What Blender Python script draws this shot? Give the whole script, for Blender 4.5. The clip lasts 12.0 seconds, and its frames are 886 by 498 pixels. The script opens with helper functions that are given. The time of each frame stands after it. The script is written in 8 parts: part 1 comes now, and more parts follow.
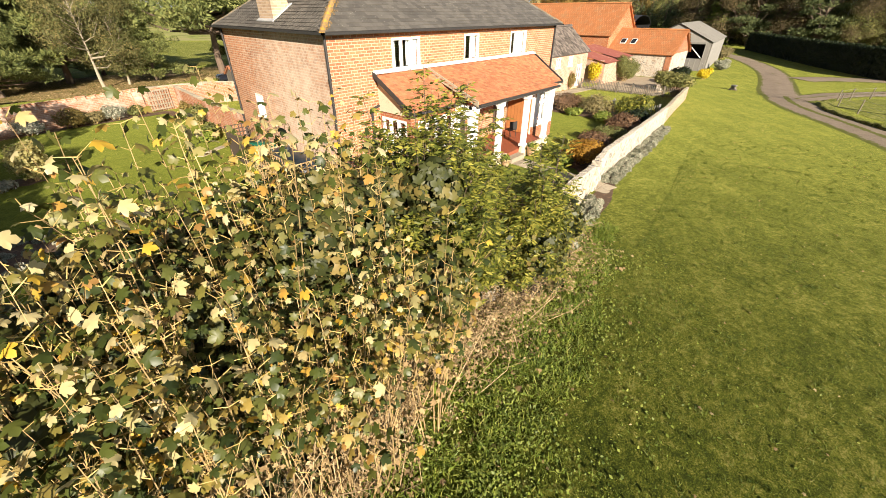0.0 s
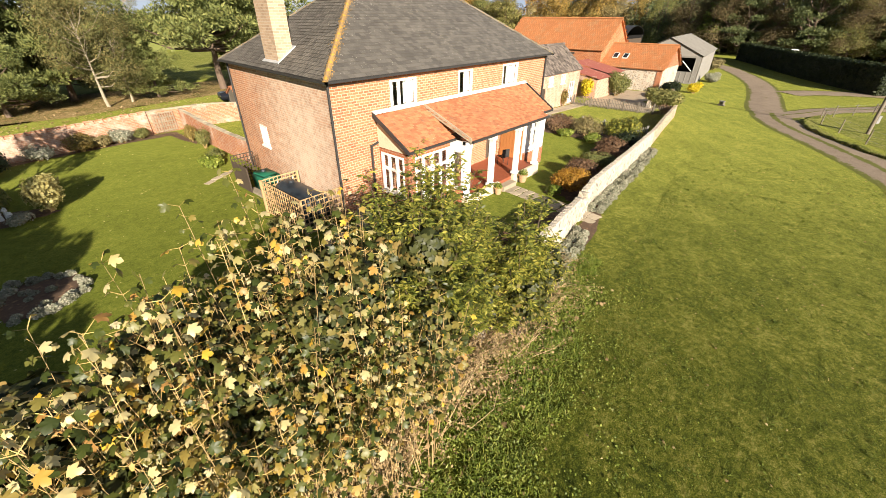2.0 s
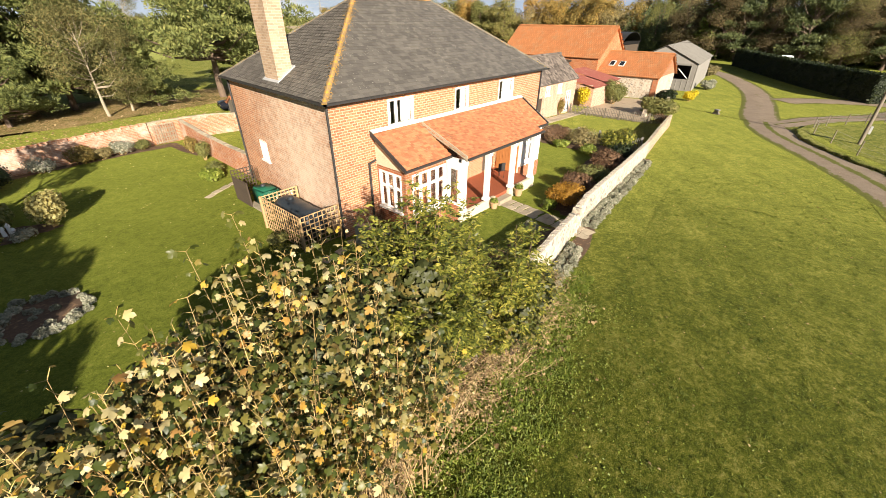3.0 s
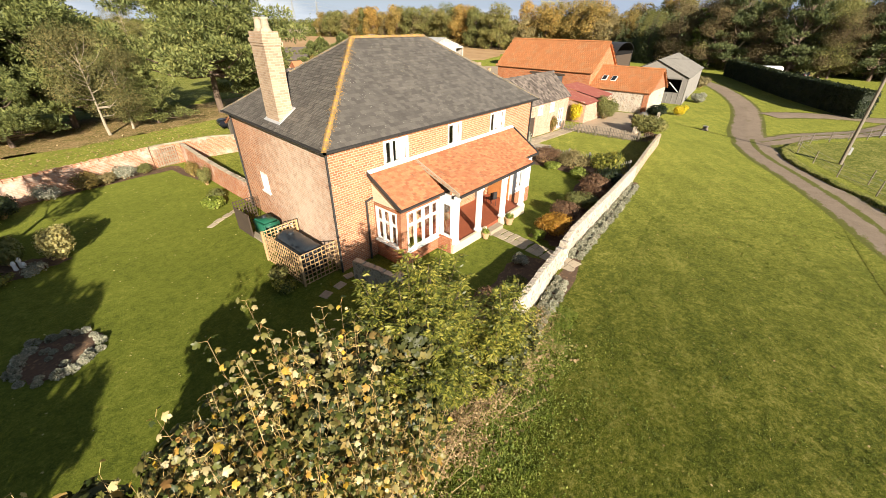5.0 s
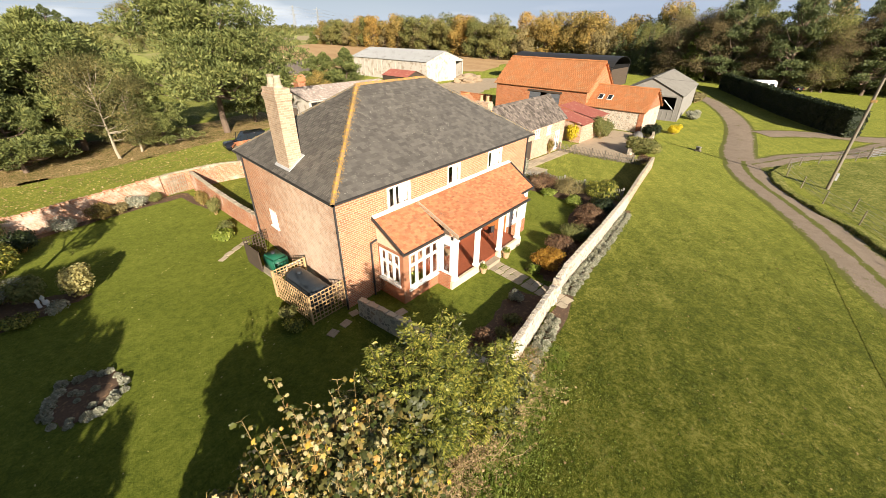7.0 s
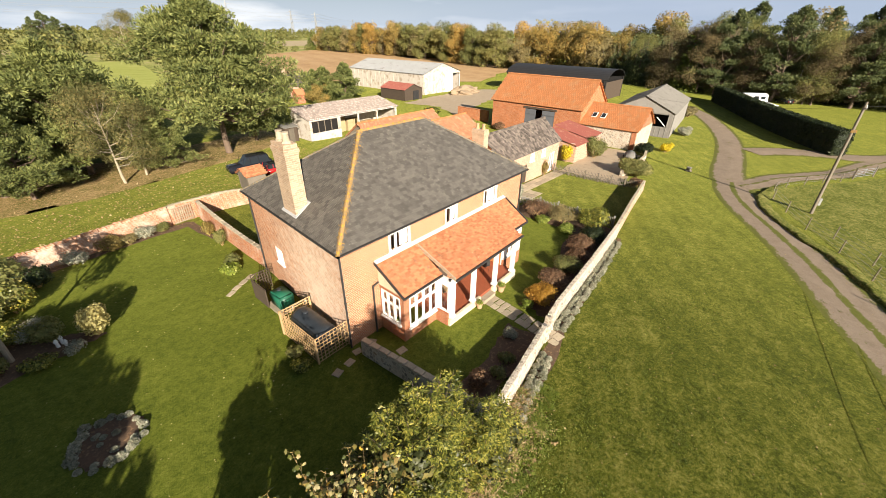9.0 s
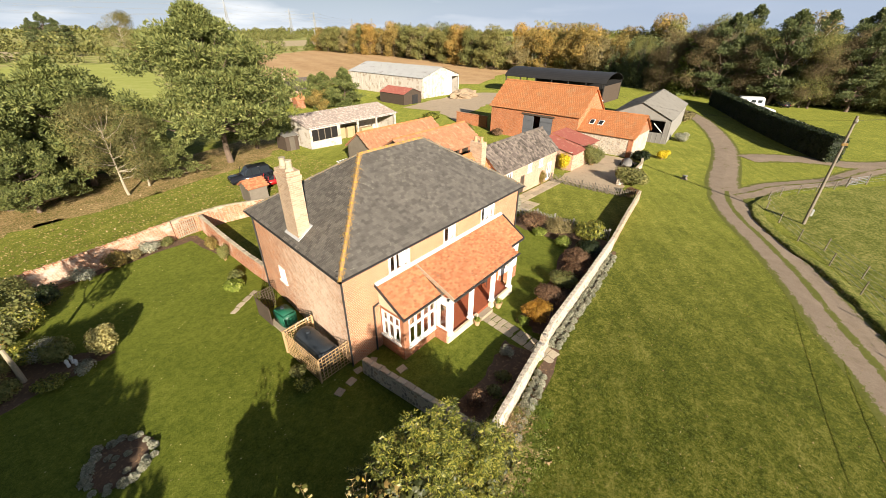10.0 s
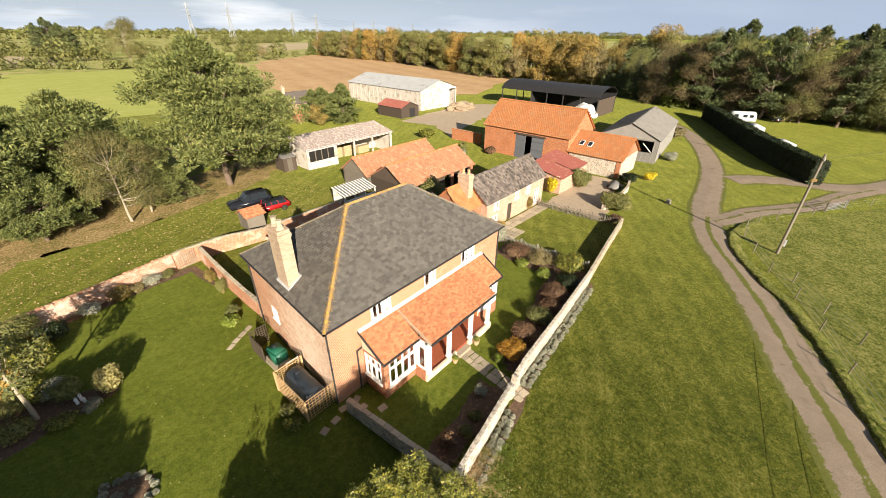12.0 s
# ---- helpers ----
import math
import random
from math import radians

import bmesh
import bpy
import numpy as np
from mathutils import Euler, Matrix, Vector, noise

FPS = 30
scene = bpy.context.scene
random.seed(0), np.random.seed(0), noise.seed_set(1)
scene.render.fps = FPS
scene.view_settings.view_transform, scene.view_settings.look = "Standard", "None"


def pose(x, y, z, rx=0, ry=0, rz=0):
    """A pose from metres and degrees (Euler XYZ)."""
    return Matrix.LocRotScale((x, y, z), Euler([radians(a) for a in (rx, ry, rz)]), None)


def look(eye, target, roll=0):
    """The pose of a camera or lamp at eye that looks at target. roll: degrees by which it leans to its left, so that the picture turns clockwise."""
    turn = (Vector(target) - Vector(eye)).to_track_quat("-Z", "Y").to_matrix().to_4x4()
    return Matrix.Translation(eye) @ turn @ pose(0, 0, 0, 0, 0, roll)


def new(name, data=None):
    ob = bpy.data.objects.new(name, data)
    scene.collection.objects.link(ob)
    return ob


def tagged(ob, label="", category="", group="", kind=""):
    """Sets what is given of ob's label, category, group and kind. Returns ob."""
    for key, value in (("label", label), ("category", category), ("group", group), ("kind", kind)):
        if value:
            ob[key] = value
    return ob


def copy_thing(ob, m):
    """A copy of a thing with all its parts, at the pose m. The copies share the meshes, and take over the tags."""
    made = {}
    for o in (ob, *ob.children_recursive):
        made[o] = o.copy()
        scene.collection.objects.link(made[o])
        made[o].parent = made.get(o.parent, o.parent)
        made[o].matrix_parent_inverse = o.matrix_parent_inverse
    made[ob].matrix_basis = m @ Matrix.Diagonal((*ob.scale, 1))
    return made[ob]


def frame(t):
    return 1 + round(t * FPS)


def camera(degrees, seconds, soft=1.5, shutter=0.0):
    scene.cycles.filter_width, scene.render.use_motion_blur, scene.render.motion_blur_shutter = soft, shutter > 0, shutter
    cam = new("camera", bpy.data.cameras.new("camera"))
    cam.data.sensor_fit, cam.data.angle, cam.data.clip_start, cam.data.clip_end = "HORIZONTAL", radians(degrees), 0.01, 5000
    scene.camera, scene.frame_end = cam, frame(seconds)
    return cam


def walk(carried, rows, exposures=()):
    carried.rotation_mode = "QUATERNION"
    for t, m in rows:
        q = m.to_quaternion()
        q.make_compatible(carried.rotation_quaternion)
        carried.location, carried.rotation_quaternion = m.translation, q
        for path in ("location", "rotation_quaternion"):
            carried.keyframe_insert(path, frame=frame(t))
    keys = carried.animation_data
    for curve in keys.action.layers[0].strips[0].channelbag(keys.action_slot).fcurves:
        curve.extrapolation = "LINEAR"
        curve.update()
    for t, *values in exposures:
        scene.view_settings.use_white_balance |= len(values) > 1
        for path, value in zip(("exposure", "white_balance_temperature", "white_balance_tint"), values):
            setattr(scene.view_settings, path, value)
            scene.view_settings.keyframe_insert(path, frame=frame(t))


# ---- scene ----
cam = camera(98.5, 12.0, soft=0.7)
PATH = [
    (0, (-7.908, -12.183, 6.055), (-6.641, -11.05, 5.0), 0.1),
    (0.5, (-7.912, -12.199, 6.413), (-6.645, -11.068, 5.357), 0.1),
    (1, (-7.961, -12.294, 6.781), (-6.691, -11.165, 5.726), 0.2),
    (1.5, (-8.023, -12.364, 7.068), (-6.749, -11.235, 6.019), 0.2),
    (2, (-8.027, -12.398, 7.402), (-6.746, -11.27, 6.361), 0.2),
    (2.5, (-7.992, -12.419, 7.707), (-6.707, -11.29, 6.671), 0.3),
    (3, (-7.943, -12.456, 8.03), (-6.653, -11.328, 6.999), 0.3),
    (5, (-7.852, -12.576, 9.638), (-6.548, -11.457, 8.616), 0.5),
    (5.5, (-7.853, -12.577, 10.075), (-6.547, -11.457, 9.055), 0.5),
    (6, (-7.885, -12.563, 10.542), (-6.577, -11.442, 9.525), 0.5),
    (6.5, (-7.913, -12.581, 11.006), (-6.602, -11.457, 9.997), 0.5),
    (7, (-7.926, -12.599, 11.569), (-6.612, -11.474, 10.566), 0.6),
    (9, (-7.938, -12.557, 13.792), (-6.61, -11.436, 12.801), 0.7),
    (9.5, (-7.9, -12.537, 14.398), (-6.572, -11.418, 13.406), 0.7),
    (10, (-7.868, -12.566, 15.107), (-6.541, -11.449, 14.111), 0.6),
    (10.5, (-7.766, -12.743, 15.814), (-6.438, -11.626, 14.82), 0.6),
    (11, (-7.612, -13.005, 16.643), (-6.284, -11.889, 15.649), 0.6),
    (11.5, (-7.438, -13.31, 17.486), (-6.111, -12.19, 16.493), 0.7),
    (12, (-7.2, -13.613, 18.316), (-5.875, -12.491, 17.323), 0.8),
]
walk(cam, [(t, look(eye, target, roll)) for t, eye, target, roll in PATH])

# ---- light ----
SUN_HEAD, SUN_UP = 60.0, 21.5      # the way the shadows fall (degrees from +x), the sun's height
world = bpy.data.worlds.new("sky")
scene.world = world
world.use_nodes = True
wn, wl = world.node_tree.nodes, world.node_tree.links
sky = wn.new("ShaderNodeTexSky")
sky.sky_type, sky.sun_disc = "NISHITA", False
sky.sun_elevation, sky.sun_rotation = radians(SUN_UP), radians(90 - (SUN_HEAD + 180))
sky.air_density, sky.dust_density, sky.ozone_density = 1.0, 0.4, 2.0
tc = wn.new("ShaderNodeTexCoord")
mp = wn.new("ShaderNodeMapping")
mp.inputs["Scale"].default_value = (1.2, 1.2, 7.0)
cl = wn.new("ShaderNodeTexNoise")
cl.inputs["Scale"].default_value, cl.inputs["Detail"].default_value = 2.2, 7.0
cr = wn.new("ShaderNodeValToRGB")
cr.color_ramp.elements[0].position, cr.color_ramp.elements[1].position = 0.5, 0.72
mx = wn.new("ShaderNodeMixRGB")
mx.inputs[2].default_value = (30.0, 30.2, 30.6, 1)
wl.new(tc.outputs["Generated"], mp.inputs["Vector"])
wl.new(mp.outputs["Vector"], cl.inputs["Vector"])
wl.new(cl.outputs["Fac"], cr.inputs["Fac"])
sp = wn.new("ShaderNodeSeparateXYZ")
wl.new(tc.outputs["Generated"], sp.inputs[0])
lo = wn.new("ShaderNodeMapRange")
lo.inputs["From Min"].default_value, lo.inputs["From Max"].default_value, lo.inputs["To Min"].default_value, lo.inputs["To Max"].default_value = 0.16, 0.32, 1.0, 0.0
wl.new(sp.outputs[2], lo.inputs["Value"])
ml = wn.new("ShaderNodeMath")
ml.operation = "MULTIPLY"
wl.new(cr.outputs["Color"], ml.inputs[0])
wl.new(lo.outputs[0], ml.inputs[1])
wl.new(ml.outputs[0], mx.inputs[0])
hz = wn.new("ShaderNodeMapRange")
hz.inputs["From Min"].default_value, hz.inputs["From Max"].default_value, hz.inputs["To Min"].default_value, hz.inputs["To Max"].default_value = 0.0, 0.22, 0.85, 0.0
wl.new(sp.outputs[2], hz.inputs["Value"])
mh = wn.new("ShaderNodeMixRGB")
mh.inputs[2].default_value = (17.6, 20.4, 24.4, 1)
wl.new(hz.outputs[0], mh.inputs[0])
wl.new(sky.outputs["Color"], mh.inputs[1])
wl.new(mh.outputs["Color"], mx.inputs[1])
# a slate-blue cloud bank low in the sky over the woods
bk = wn.new("ShaderNodeMath")
bk.operation = "SUBTRACT"
wl.new(sp.outputs[0], bk.inputs[0])
wl.new(sp.outputs[1], bk.inputs[1])
bn = wn.new("ShaderNodeMath")
bn.operation = "ADD"
wl.new(bk.outputs[0], bn.inputs[0])
wl.new(cl.outputs["Fac"], bn.inputs[1])
br_ = wn.new("ShaderNodeMapRange")
br_.inputs["From Min"].default_value, br_.inputs["From Max"].default_value, br_.inputs["To Min"].default_value, br_.inputs["To Max"].default_value = 0.35, 1.25, 0.0, 0.9
wl.new(bn.outputs[0], br_.inputs["Value"])
mb = wn.new("ShaderNodeMixRGB")
mb.inputs[2].default_value = (12.0, 14.4, 18.4, 1)
wl.new(br_.outputs[0], mb.inputs[0])
wl.new(mx.outputs["Color"], mb.inputs[1])
wl.new(mb.outputs["Color"], wn["Background"].inputs["Color"])
wn["Background"].inputs["Strength"].default_value = 0.0165
sun = new("sun", bpy.data.lights.new("sun", "SUN"))
sun.data.energy, sun.data.angle, sun.data.color = 5.0, radians(0.6), (1.0, 0.89, 0.74)
sun.matrix_world = look((-200 * math.cos(radians(SUN_HEAD)), -200 * math.sin(radians(SUN_HEAD)), 200 * math.tan(radians(SUN_UP))), (0, 0, 0))
scene.view_settings.exposure = 1.21

# ---- materials ----
MATS = {}


def nodes_of(name):
    m = bpy.data.materials.new(name)
    m.use_nodes = True
    MATS[name] = m
    return m, m.node_tree.nodes, m.node_tree.links, m.node_tree.nodes["Principled BSDF"]


def ramp(n, stops):
    r = n.new("ShaderNodeValToRGB")
    e = r.color_ramp.elements
    while len(e) < len(stops):
        e.new(0.5)
    for k, (p, c) in zip(e, stops):
        k.position, k.color = p, (*c, 1)
    return r


def noise_tex(n, l, scale, detail=4, rough=0.6, vec=None, coord="Object"):
    t = n.new("ShaderNodeTexNoise")
    t.inputs["Scale"].default_value, t.inputs["Detail"].default_value, t.inputs["Roughness"].default_value = scale, detail, rough
    if vec is None:
        vec = n.new("ShaderNodeTexCoord").outputs[coord]
    l.new(vec, t.inputs["Vector"])
    return t


def mixc(n, l, fac, a, b, mode="MIX"):
    m = n.new("ShaderNodeMixRGB")
    m.blend_type = mode
    for i, v in enumerate((fac, a, b)):
        if hasattr(v, "links"):
            l.new(v, m.inputs[i])
        elif i == 0:
            m.inputs[0].default_value = v
        else:
            m.inputs[i].default_value = (*v, 1)
    return m.outputs[0]


def maths(n, l, op, a, b=0.0):
    m = n.new("ShaderNodeMath")
    m.operation = op
    for i, v in enumerate((a, b)):
        if hasattr(v, "links"):
            l.new(v, m.inputs[i])
        else:
            m.inputs[i].default_value = v
    return m.outputs[0]


def bump(n, l, b, height, strength, dist=0.02):
    k = n.new("ShaderNodeBump")
    k.inputs["Strength"].default_value, k.inputs["Distance"].default_value = strength, dist
    l.new(height, k.inputs["Height"])
    l.new(k.outputs["Normal"], b.inputs["Normal"])


def surf(name, c1, c2, scale=1.5, fine=30.0, rough=0.8, bumps=0.4, metal=0.0, rand=0.0, dirt=None, dirt_at=0.62, spec=0.3, speck=None):
    """A plain surface with variation at two scales and, if given, stains."""
    m, n, l, b = nodes_of(name)
    a = noise_tex(n, l, scale)
    f = noise_tex(n, l, fine, 3)
    c = mixc(n, l, a.outputs["Fac"], c1, c2)
    c = mixc(n, l, 0.35, c, f.outputs["Fac"], "OVERLAY")
    if dirt:
        d = noise_tex(n, l, scale * 2.3, 6, 0.7)
        r = ramp(n, [(dirt_at - 0.04, (0, 0, 0)), (dirt_at + 0.06, (1, 1, 1))])
        l.new(d.outputs["Fac"], r.inputs["Fac"])
        c = mixc(n, l, r.outputs["Color"], c, dirt)
    if speck:
        d = noise_tex(n, l, speck[1], 2, 0.5)
        e = noise_tex(n, l, 0.5, 3, 0.6)
        r = ramp(n, [(0.7, (0, 0, 0)), (0.78, (0.6, 0.6, 0.6))])
        l.new(maths(n, l, "ADD", d.outputs["Fac"], maths(n, l, "MULTIPLY", maths(n, l, "SUBTRACT", e.outputs["Fac"], 0.5), 0.45)), r.inputs["Fac"])
        c = mixc(n, l, r.outputs["Color"], c, speck[0])
    if rand:
        o = n.new("ShaderNodeObjectInfo")
        g = n.new("ShaderNodeNewGeometry")
        s = maths(n, l, "FRACT", maths(n, l, "ADD", o.outputs["Random"], g.outputs["Random Per Island"]))
        v = n.new("ShaderNodeHueSaturation")
        l.new(maths(n, l, "ADD", maths(n, l, "MULTIPLY", s, 2 * rand), 1 - rand), v.inputs["Value"])
        l.new(c, v.inputs["Color"])
        c = v.outputs["Color"]
    l.new(c, b.inputs["Base Color"])
    b.inputs["Roughness"].default_value, b.inputs["Metallic"].default_value = rough, metal
    b.inputs["Specular IOR Level"].default_value = spec
    if bumps:
        bump(n, l, b, f.outputs["Fac"], bumps)
    return m


def brickwork(name, c1, c2, mortar, w=0.27, h=0.1, stain=None, stain_at=0.6, lime=None, joint=0.009):
    m, n, l, b = nodes_of(name)
    g = n.new("ShaderNodeTexCoord")
    s = n.new("ShaderNodeSeparateXYZ")
    l.new(g.outputs["Object"], s.inputs[0])
    k = n.new("ShaderNodeCombineXYZ")
    l.new(maths(n, l, "ADD", s.outputs[0], s.outputs[1]), k.inputs[0])
    l.new(s.outputs[2], k.inputs[1])
    t = n.new("ShaderNodeTexBrick")
    l.new(k.outputs[0], t.inputs["Vector"])
    t.inputs["Scale"].default_value = 1.0
    t.inputs["Brick Width"].default_value, t.inputs["Row Height"].default_value = w, h
    t.inputs["Mortar Size"].default_value, t.inputs["Mortar Smooth"].default_value = joint, 0.3
    t.inputs["Bias"].default_value = -0.1
    t.inputs["Color1"].default_value, t.inputs["Color2"].default_value, t.inputs["Mortar"].default_value = (*c1, 1), (*c2, 1), (*mortar, 1)
    big = noise_tex(n, l, 0.55, 6, 0.65)
    c = mixc(n, l, 0.3, t.outputs["Color"], big.outputs["Fac"], "OVERLAY")
    f = noise_tex(n, l, 26, 3)
    c = mixc(n, l, 0.3, c, f.outputs["Fac"], "OVERLAY")
    if stain:
        d = noise_tex(n, l, 0.8, 7, 0.7)
        r = ramp(n, [(stain_at, (0, 0, 0)), (stain_at + 0.2, (1, 1, 1))])
        l.new(d.outputs["Fac"], r.inputs["Fac"])
        c = mixc(n, l, r.outputs["Color"], c, stain)
    if lime:
        # an old limewashed patch that has kept its own ragged shape: centre and radius on the wall
        (ly, lz, lr), colour = lime
        dy = maths(n, l, "MULTIPLY", maths(n, l, "SUBTRACT", s.outputs[1], ly), 0.8)
        dz = maths(n, l, "MULTIPLY", maths(n, l, "SUBTRACT", s.outputs[2], lz), 0.55)
        dist = maths(n, l, "SQRT", maths(n, l, "ADD", maths(n, l, "MULTIPLY", dy, dy), maths(n, l, "MULTIPLY", dz, dz)))
        side = maths(n, l, "LESS_THAN", maths(n, l, "SUBTRACT", s.outputs[0], maths(n, l, "MULTIPLY", maths(n, l, "ADD", s.outputs[1], 0.28), 0.078)), 0.008)
        nz = noise_tex(n, l, 2.4, 8, 0.75)
        val = maths(n, l, "ADD", maths(n, l, "DIVIDE", dist, lr), maths(n, l, "MULTIPLY", maths(n, l, "SUBTRACT", nz.outputs["Fac"], 0.5), 2.6))
        r = ramp(n, [(0.0, (0.62, 0.62, 0.62)), (0.45, (0.36, 0.36, 0.36)), (0.9, (0.12, 0.12, 0.12)), (1.0, (0.04, 0.04, 0.04))])
        l.new(val, r.inputs["Fac"])
        c = mixc(n, l, maths(n, l, "MULTIPLY", r.outputs["Color"], side), c, colour)
    l.new(c, b.inputs["Base Color"])
    b.inputs["Roughness"].default_value = 0.88
    b.inputs["Specular IOR Level"].default_value = 0.15
    bump(n, l, b, maths(n, l, "SUBTRACT", f.outputs["Fac"], t.outputs["Fac"]), 0.5, 0.015)
    return m


def rubble(name, stones, mortar, scale=6.0, gap=0.06):
    """Flints and field stones in lime mortar."""
    m, n, l, b = nodes_of(name)
    g = n.new("ShaderNodeTexCoord")
    wob = noise_tex(n, l, 3.0, 3)
    vec = n.new("ShaderNodeMixRGB")
    vec.inputs[0].default_value = 0.06
    l.new(g.outputs["Object"], vec.inputs[1])
    l.new(wob.outputs["Color"], vec.inputs[2])
    cells = n.new("ShaderNodeTexVoronoi")
    edge = n.new("ShaderNodeTexVoronoi")
    edge.feature = "DISTANCE_TO_EDGE"
    for t in (cells, edge):
        t.inputs["Scale"].default_value = scale
        l.new(vec.outputs[0], t.inputs["Vector"])
    sep = n.new("ShaderNodeSeparateColor")
    l.new(cells.outputs["Color"], sep.inputs[0])
    r = ramp(n, [(i / max(1, len(stones) - 1), c) for i, c in enumerate(stones)])
    l.new(sep.outputs[0], r.inputs["Fac"])
    f = noise_tex(n, l, 40, 3)
    c = mixc(n, l, 0.35, r.outputs["Color"], f.outputs["Fac"], "OVERLAY")
    e = ramp(n, [(gap * 0.5, (0, 0, 0)), (gap * 1.6, (1, 1, 1))])
    l.new(edge.outputs["Distance"], e.inputs["Fac"])
    c = mixc(n, l, e.outputs["Color"], mortar, c)
    big = noise_tex(n, l, 0.7, 5)
    c = mixc(n, l, 0.35, c, big.outputs["Fac"], "OVERLAY")
    l.new(c, b.inputs["Base Color"])
    b.inputs["Roughness"].default_value = 0.85
    bump(n, l, b, e.outputs["Color"], 0.6, 0.03)
    return m


def leafy(name, stops, rough=0.55, trans=0.3, spread=1.0, wide=0.35, each=0.0):
    """Leaves, coloured leaf by leaf, plant by plant and in broad patches over the crown."""
    m, n, l, b = nodes_of(name)
    o, g = n.new("ShaderNodeObjectInfo"), n.new("ShaderNodeNewGeometry")
    big = noise_tex(n, l, 0.45, 3)
    s = maths(n, l, "ADD", maths(n, l, "MULTIPLY", g.outputs["Random Per Island"], spread * (1 - wide)), maths(n, l, "MULTIPLY", o.outputs["Random"], each if each else 0.35 * wide))
    s = maths(n, l, "ADD", s, maths(n, l, "MULTIPLY", maths(n, l, "SUBTRACT", big.outputs["Fac"], 0.4), wide * 2.0))
    r = ramp(n, stops)
    l.new(s, r.inputs["Fac"])
    l.new(r.outputs["Color"], b.inputs["Base Color"])
    b.inputs["Roughness"].default_value = rough
    b.inputs["Specular IOR Level"].default_value = 0.35
    t = n.new("ShaderNodeBsdfTranslucent")
    l.new(r.outputs["Color"], t.inputs["Color"])
    x = n.new("ShaderNodeMixShader")
    x.inputs[0].default_value = trans
    l.new(b.outputs[0], x.inputs[1])
    l.new(t.outputs[0], x.inputs[2])
    l.new(x.outputs[0], n["Material Output"].inputs["Surface"])
    return m


def ground_mat(name, stops, scale=0.25, fine=9.0, stripe=None, gain=1.0, nap=0.0, tuft=None):
    """Turf or soil: broad patches, tufts and, if asked, faint lines left by work."""
    m, n, l, b = nodes_of(name)
    a = noise_tex(n, l, scale, 6, 0.65)
    c2 = noise_tex(n, l, scale * 9, 5, 0.7)
    f = noise_tex(n, l, fine, 4, 0.75)
    v = maths(n, l, "ADD", maths(n, l, "MULTIPLY", a.outputs["Fac"], 0.24), maths(n, l, "ADD", maths(n, l, "MULTIPLY", c2.outputs["Fac"], 0.36), maths(n, l, "MULTIPLY", f.outputs["Fac"], 0.4)))
    if fine > 2.5:
        grain = noise_tex(n, l, fine * 4.5, 3, 0.7)
        v = maths(n, l, "ADD", v, maths(n, l, "MULTIPLY", maths(n, l, "SUBTRACT", grain.outputs["Fac"], 0.5), 0.55))
    if stripe:
        ang, width, amount = stripe
        g = n.new("ShaderNodeTexCoord")
        k = n.new("ShaderNodeMapping")
        k.inputs["Rotation"].default_value = (0, 0, radians(ang))
        l.new(g.outputs["Object"], k.inputs["Vector"])
        w = n.new("ShaderNodeTexWave")
        w.inputs["Scale"].default_value, w.inputs["Distortion"].default_value, w.inputs["Detail"].default_value = 0.314 / width, 3.5, 3.0
        w.inputs["Detail Scale"].default_value = 0.6
        l.new(k.outputs["Vector"], w.inputs["Vector"])
        v = maths(n, l, "ADD", v, maths(n, l, "MULTIPLY", maths(n, l, "SUBTRACT", w.outputs["Fac"], 0.5), amount))
    v = maths(n, l, "ADD", maths(n, l, "MULTIPLY", maths(n, l, "SUBTRACT", v, 0.5), gain), 0.5)
    r = ramp(n, stops)
    l.new(v, r.inputs["Fac"])
    col = r.outputs["Color"]
    if tuft:
        # coarse dark tufts and pale straws scattered in the turf
        for size, at, shade in tuft:
            d = noise_tex(n, l, size, 2, 0.55)
            k = ramp(n, [(at, (0, 0, 0)), (at + 0.07, (1, 1, 1))])
            l.new(maths(n, l, "ADD", d.outputs["Fac"], maths(n, l, "MULTIPLY", maths(n, l, "SUBTRACT", c2.outputs["Fac"], 0.5), 0.35)), k.inputs["Fac"])
            col = mixc(n, l, maths(n, l, "MULTIPLY", k.outputs["Color"], 0.75), col, shade)
    l.new(col, b.inputs["Base Color"])
    b.inputs["Roughness"].default_value = 0.9
    b.inputs["Specular IOR Level"].default_value = 0.1
    # the nap of the grass
    b.inputs["Sheen Weight"].default_value, b.inputs["Sheen Roughness"].default_value = nap, 0.45
    b.inputs["Sheen Tint"].default_value = (0.62, 0.66, 0.12, 1)
    bump(n, l, b, f.outputs["Fac"], 0.6, 0.05)
    return m


surf("slate", (0.092, 0.083, 0.072), (0.13, 0.116, 0.098), 0.6, 18, 0.6, 0.35, rand=0.26, dirt=(0.12, 0.108, 0.09), dirt_at=0.6, speck=((0.3, 0.27, 0.2), 13.0))
surf("lichen", (0.36, 0.2, 0.05), (0.2, 0.17, 0.13), 3.0, 30, 0.9, 0.7, rand=0.13, dirt=(0.5, 0.28, 0.04), dirt_at=0.52)
surf("grey_crust", (0.42, 0.4, 0.34), (0.3, 0.28, 0.24), 3.0, 30, 0.9, 0.3)
surf("pale_lichen", (0.2, 0.17, 0.12), (0.13, 0.12, 0.1), 3.0, 30, 0.9, 0.6, rand=0.2, dirt=(0.36, 0.22, 0.07), dirt_at=0.56)
surf("clay_tile", (0.55, 0.215, 0.095), (0.4, 0.16, 0.08), 1.0, 25, 0.85, 0.4, rand=0.28, dirt=(0.26, 0.15, 0.09), dirt_at=0.63, speck=((0.5, 0.42, 0.3), 11.0))
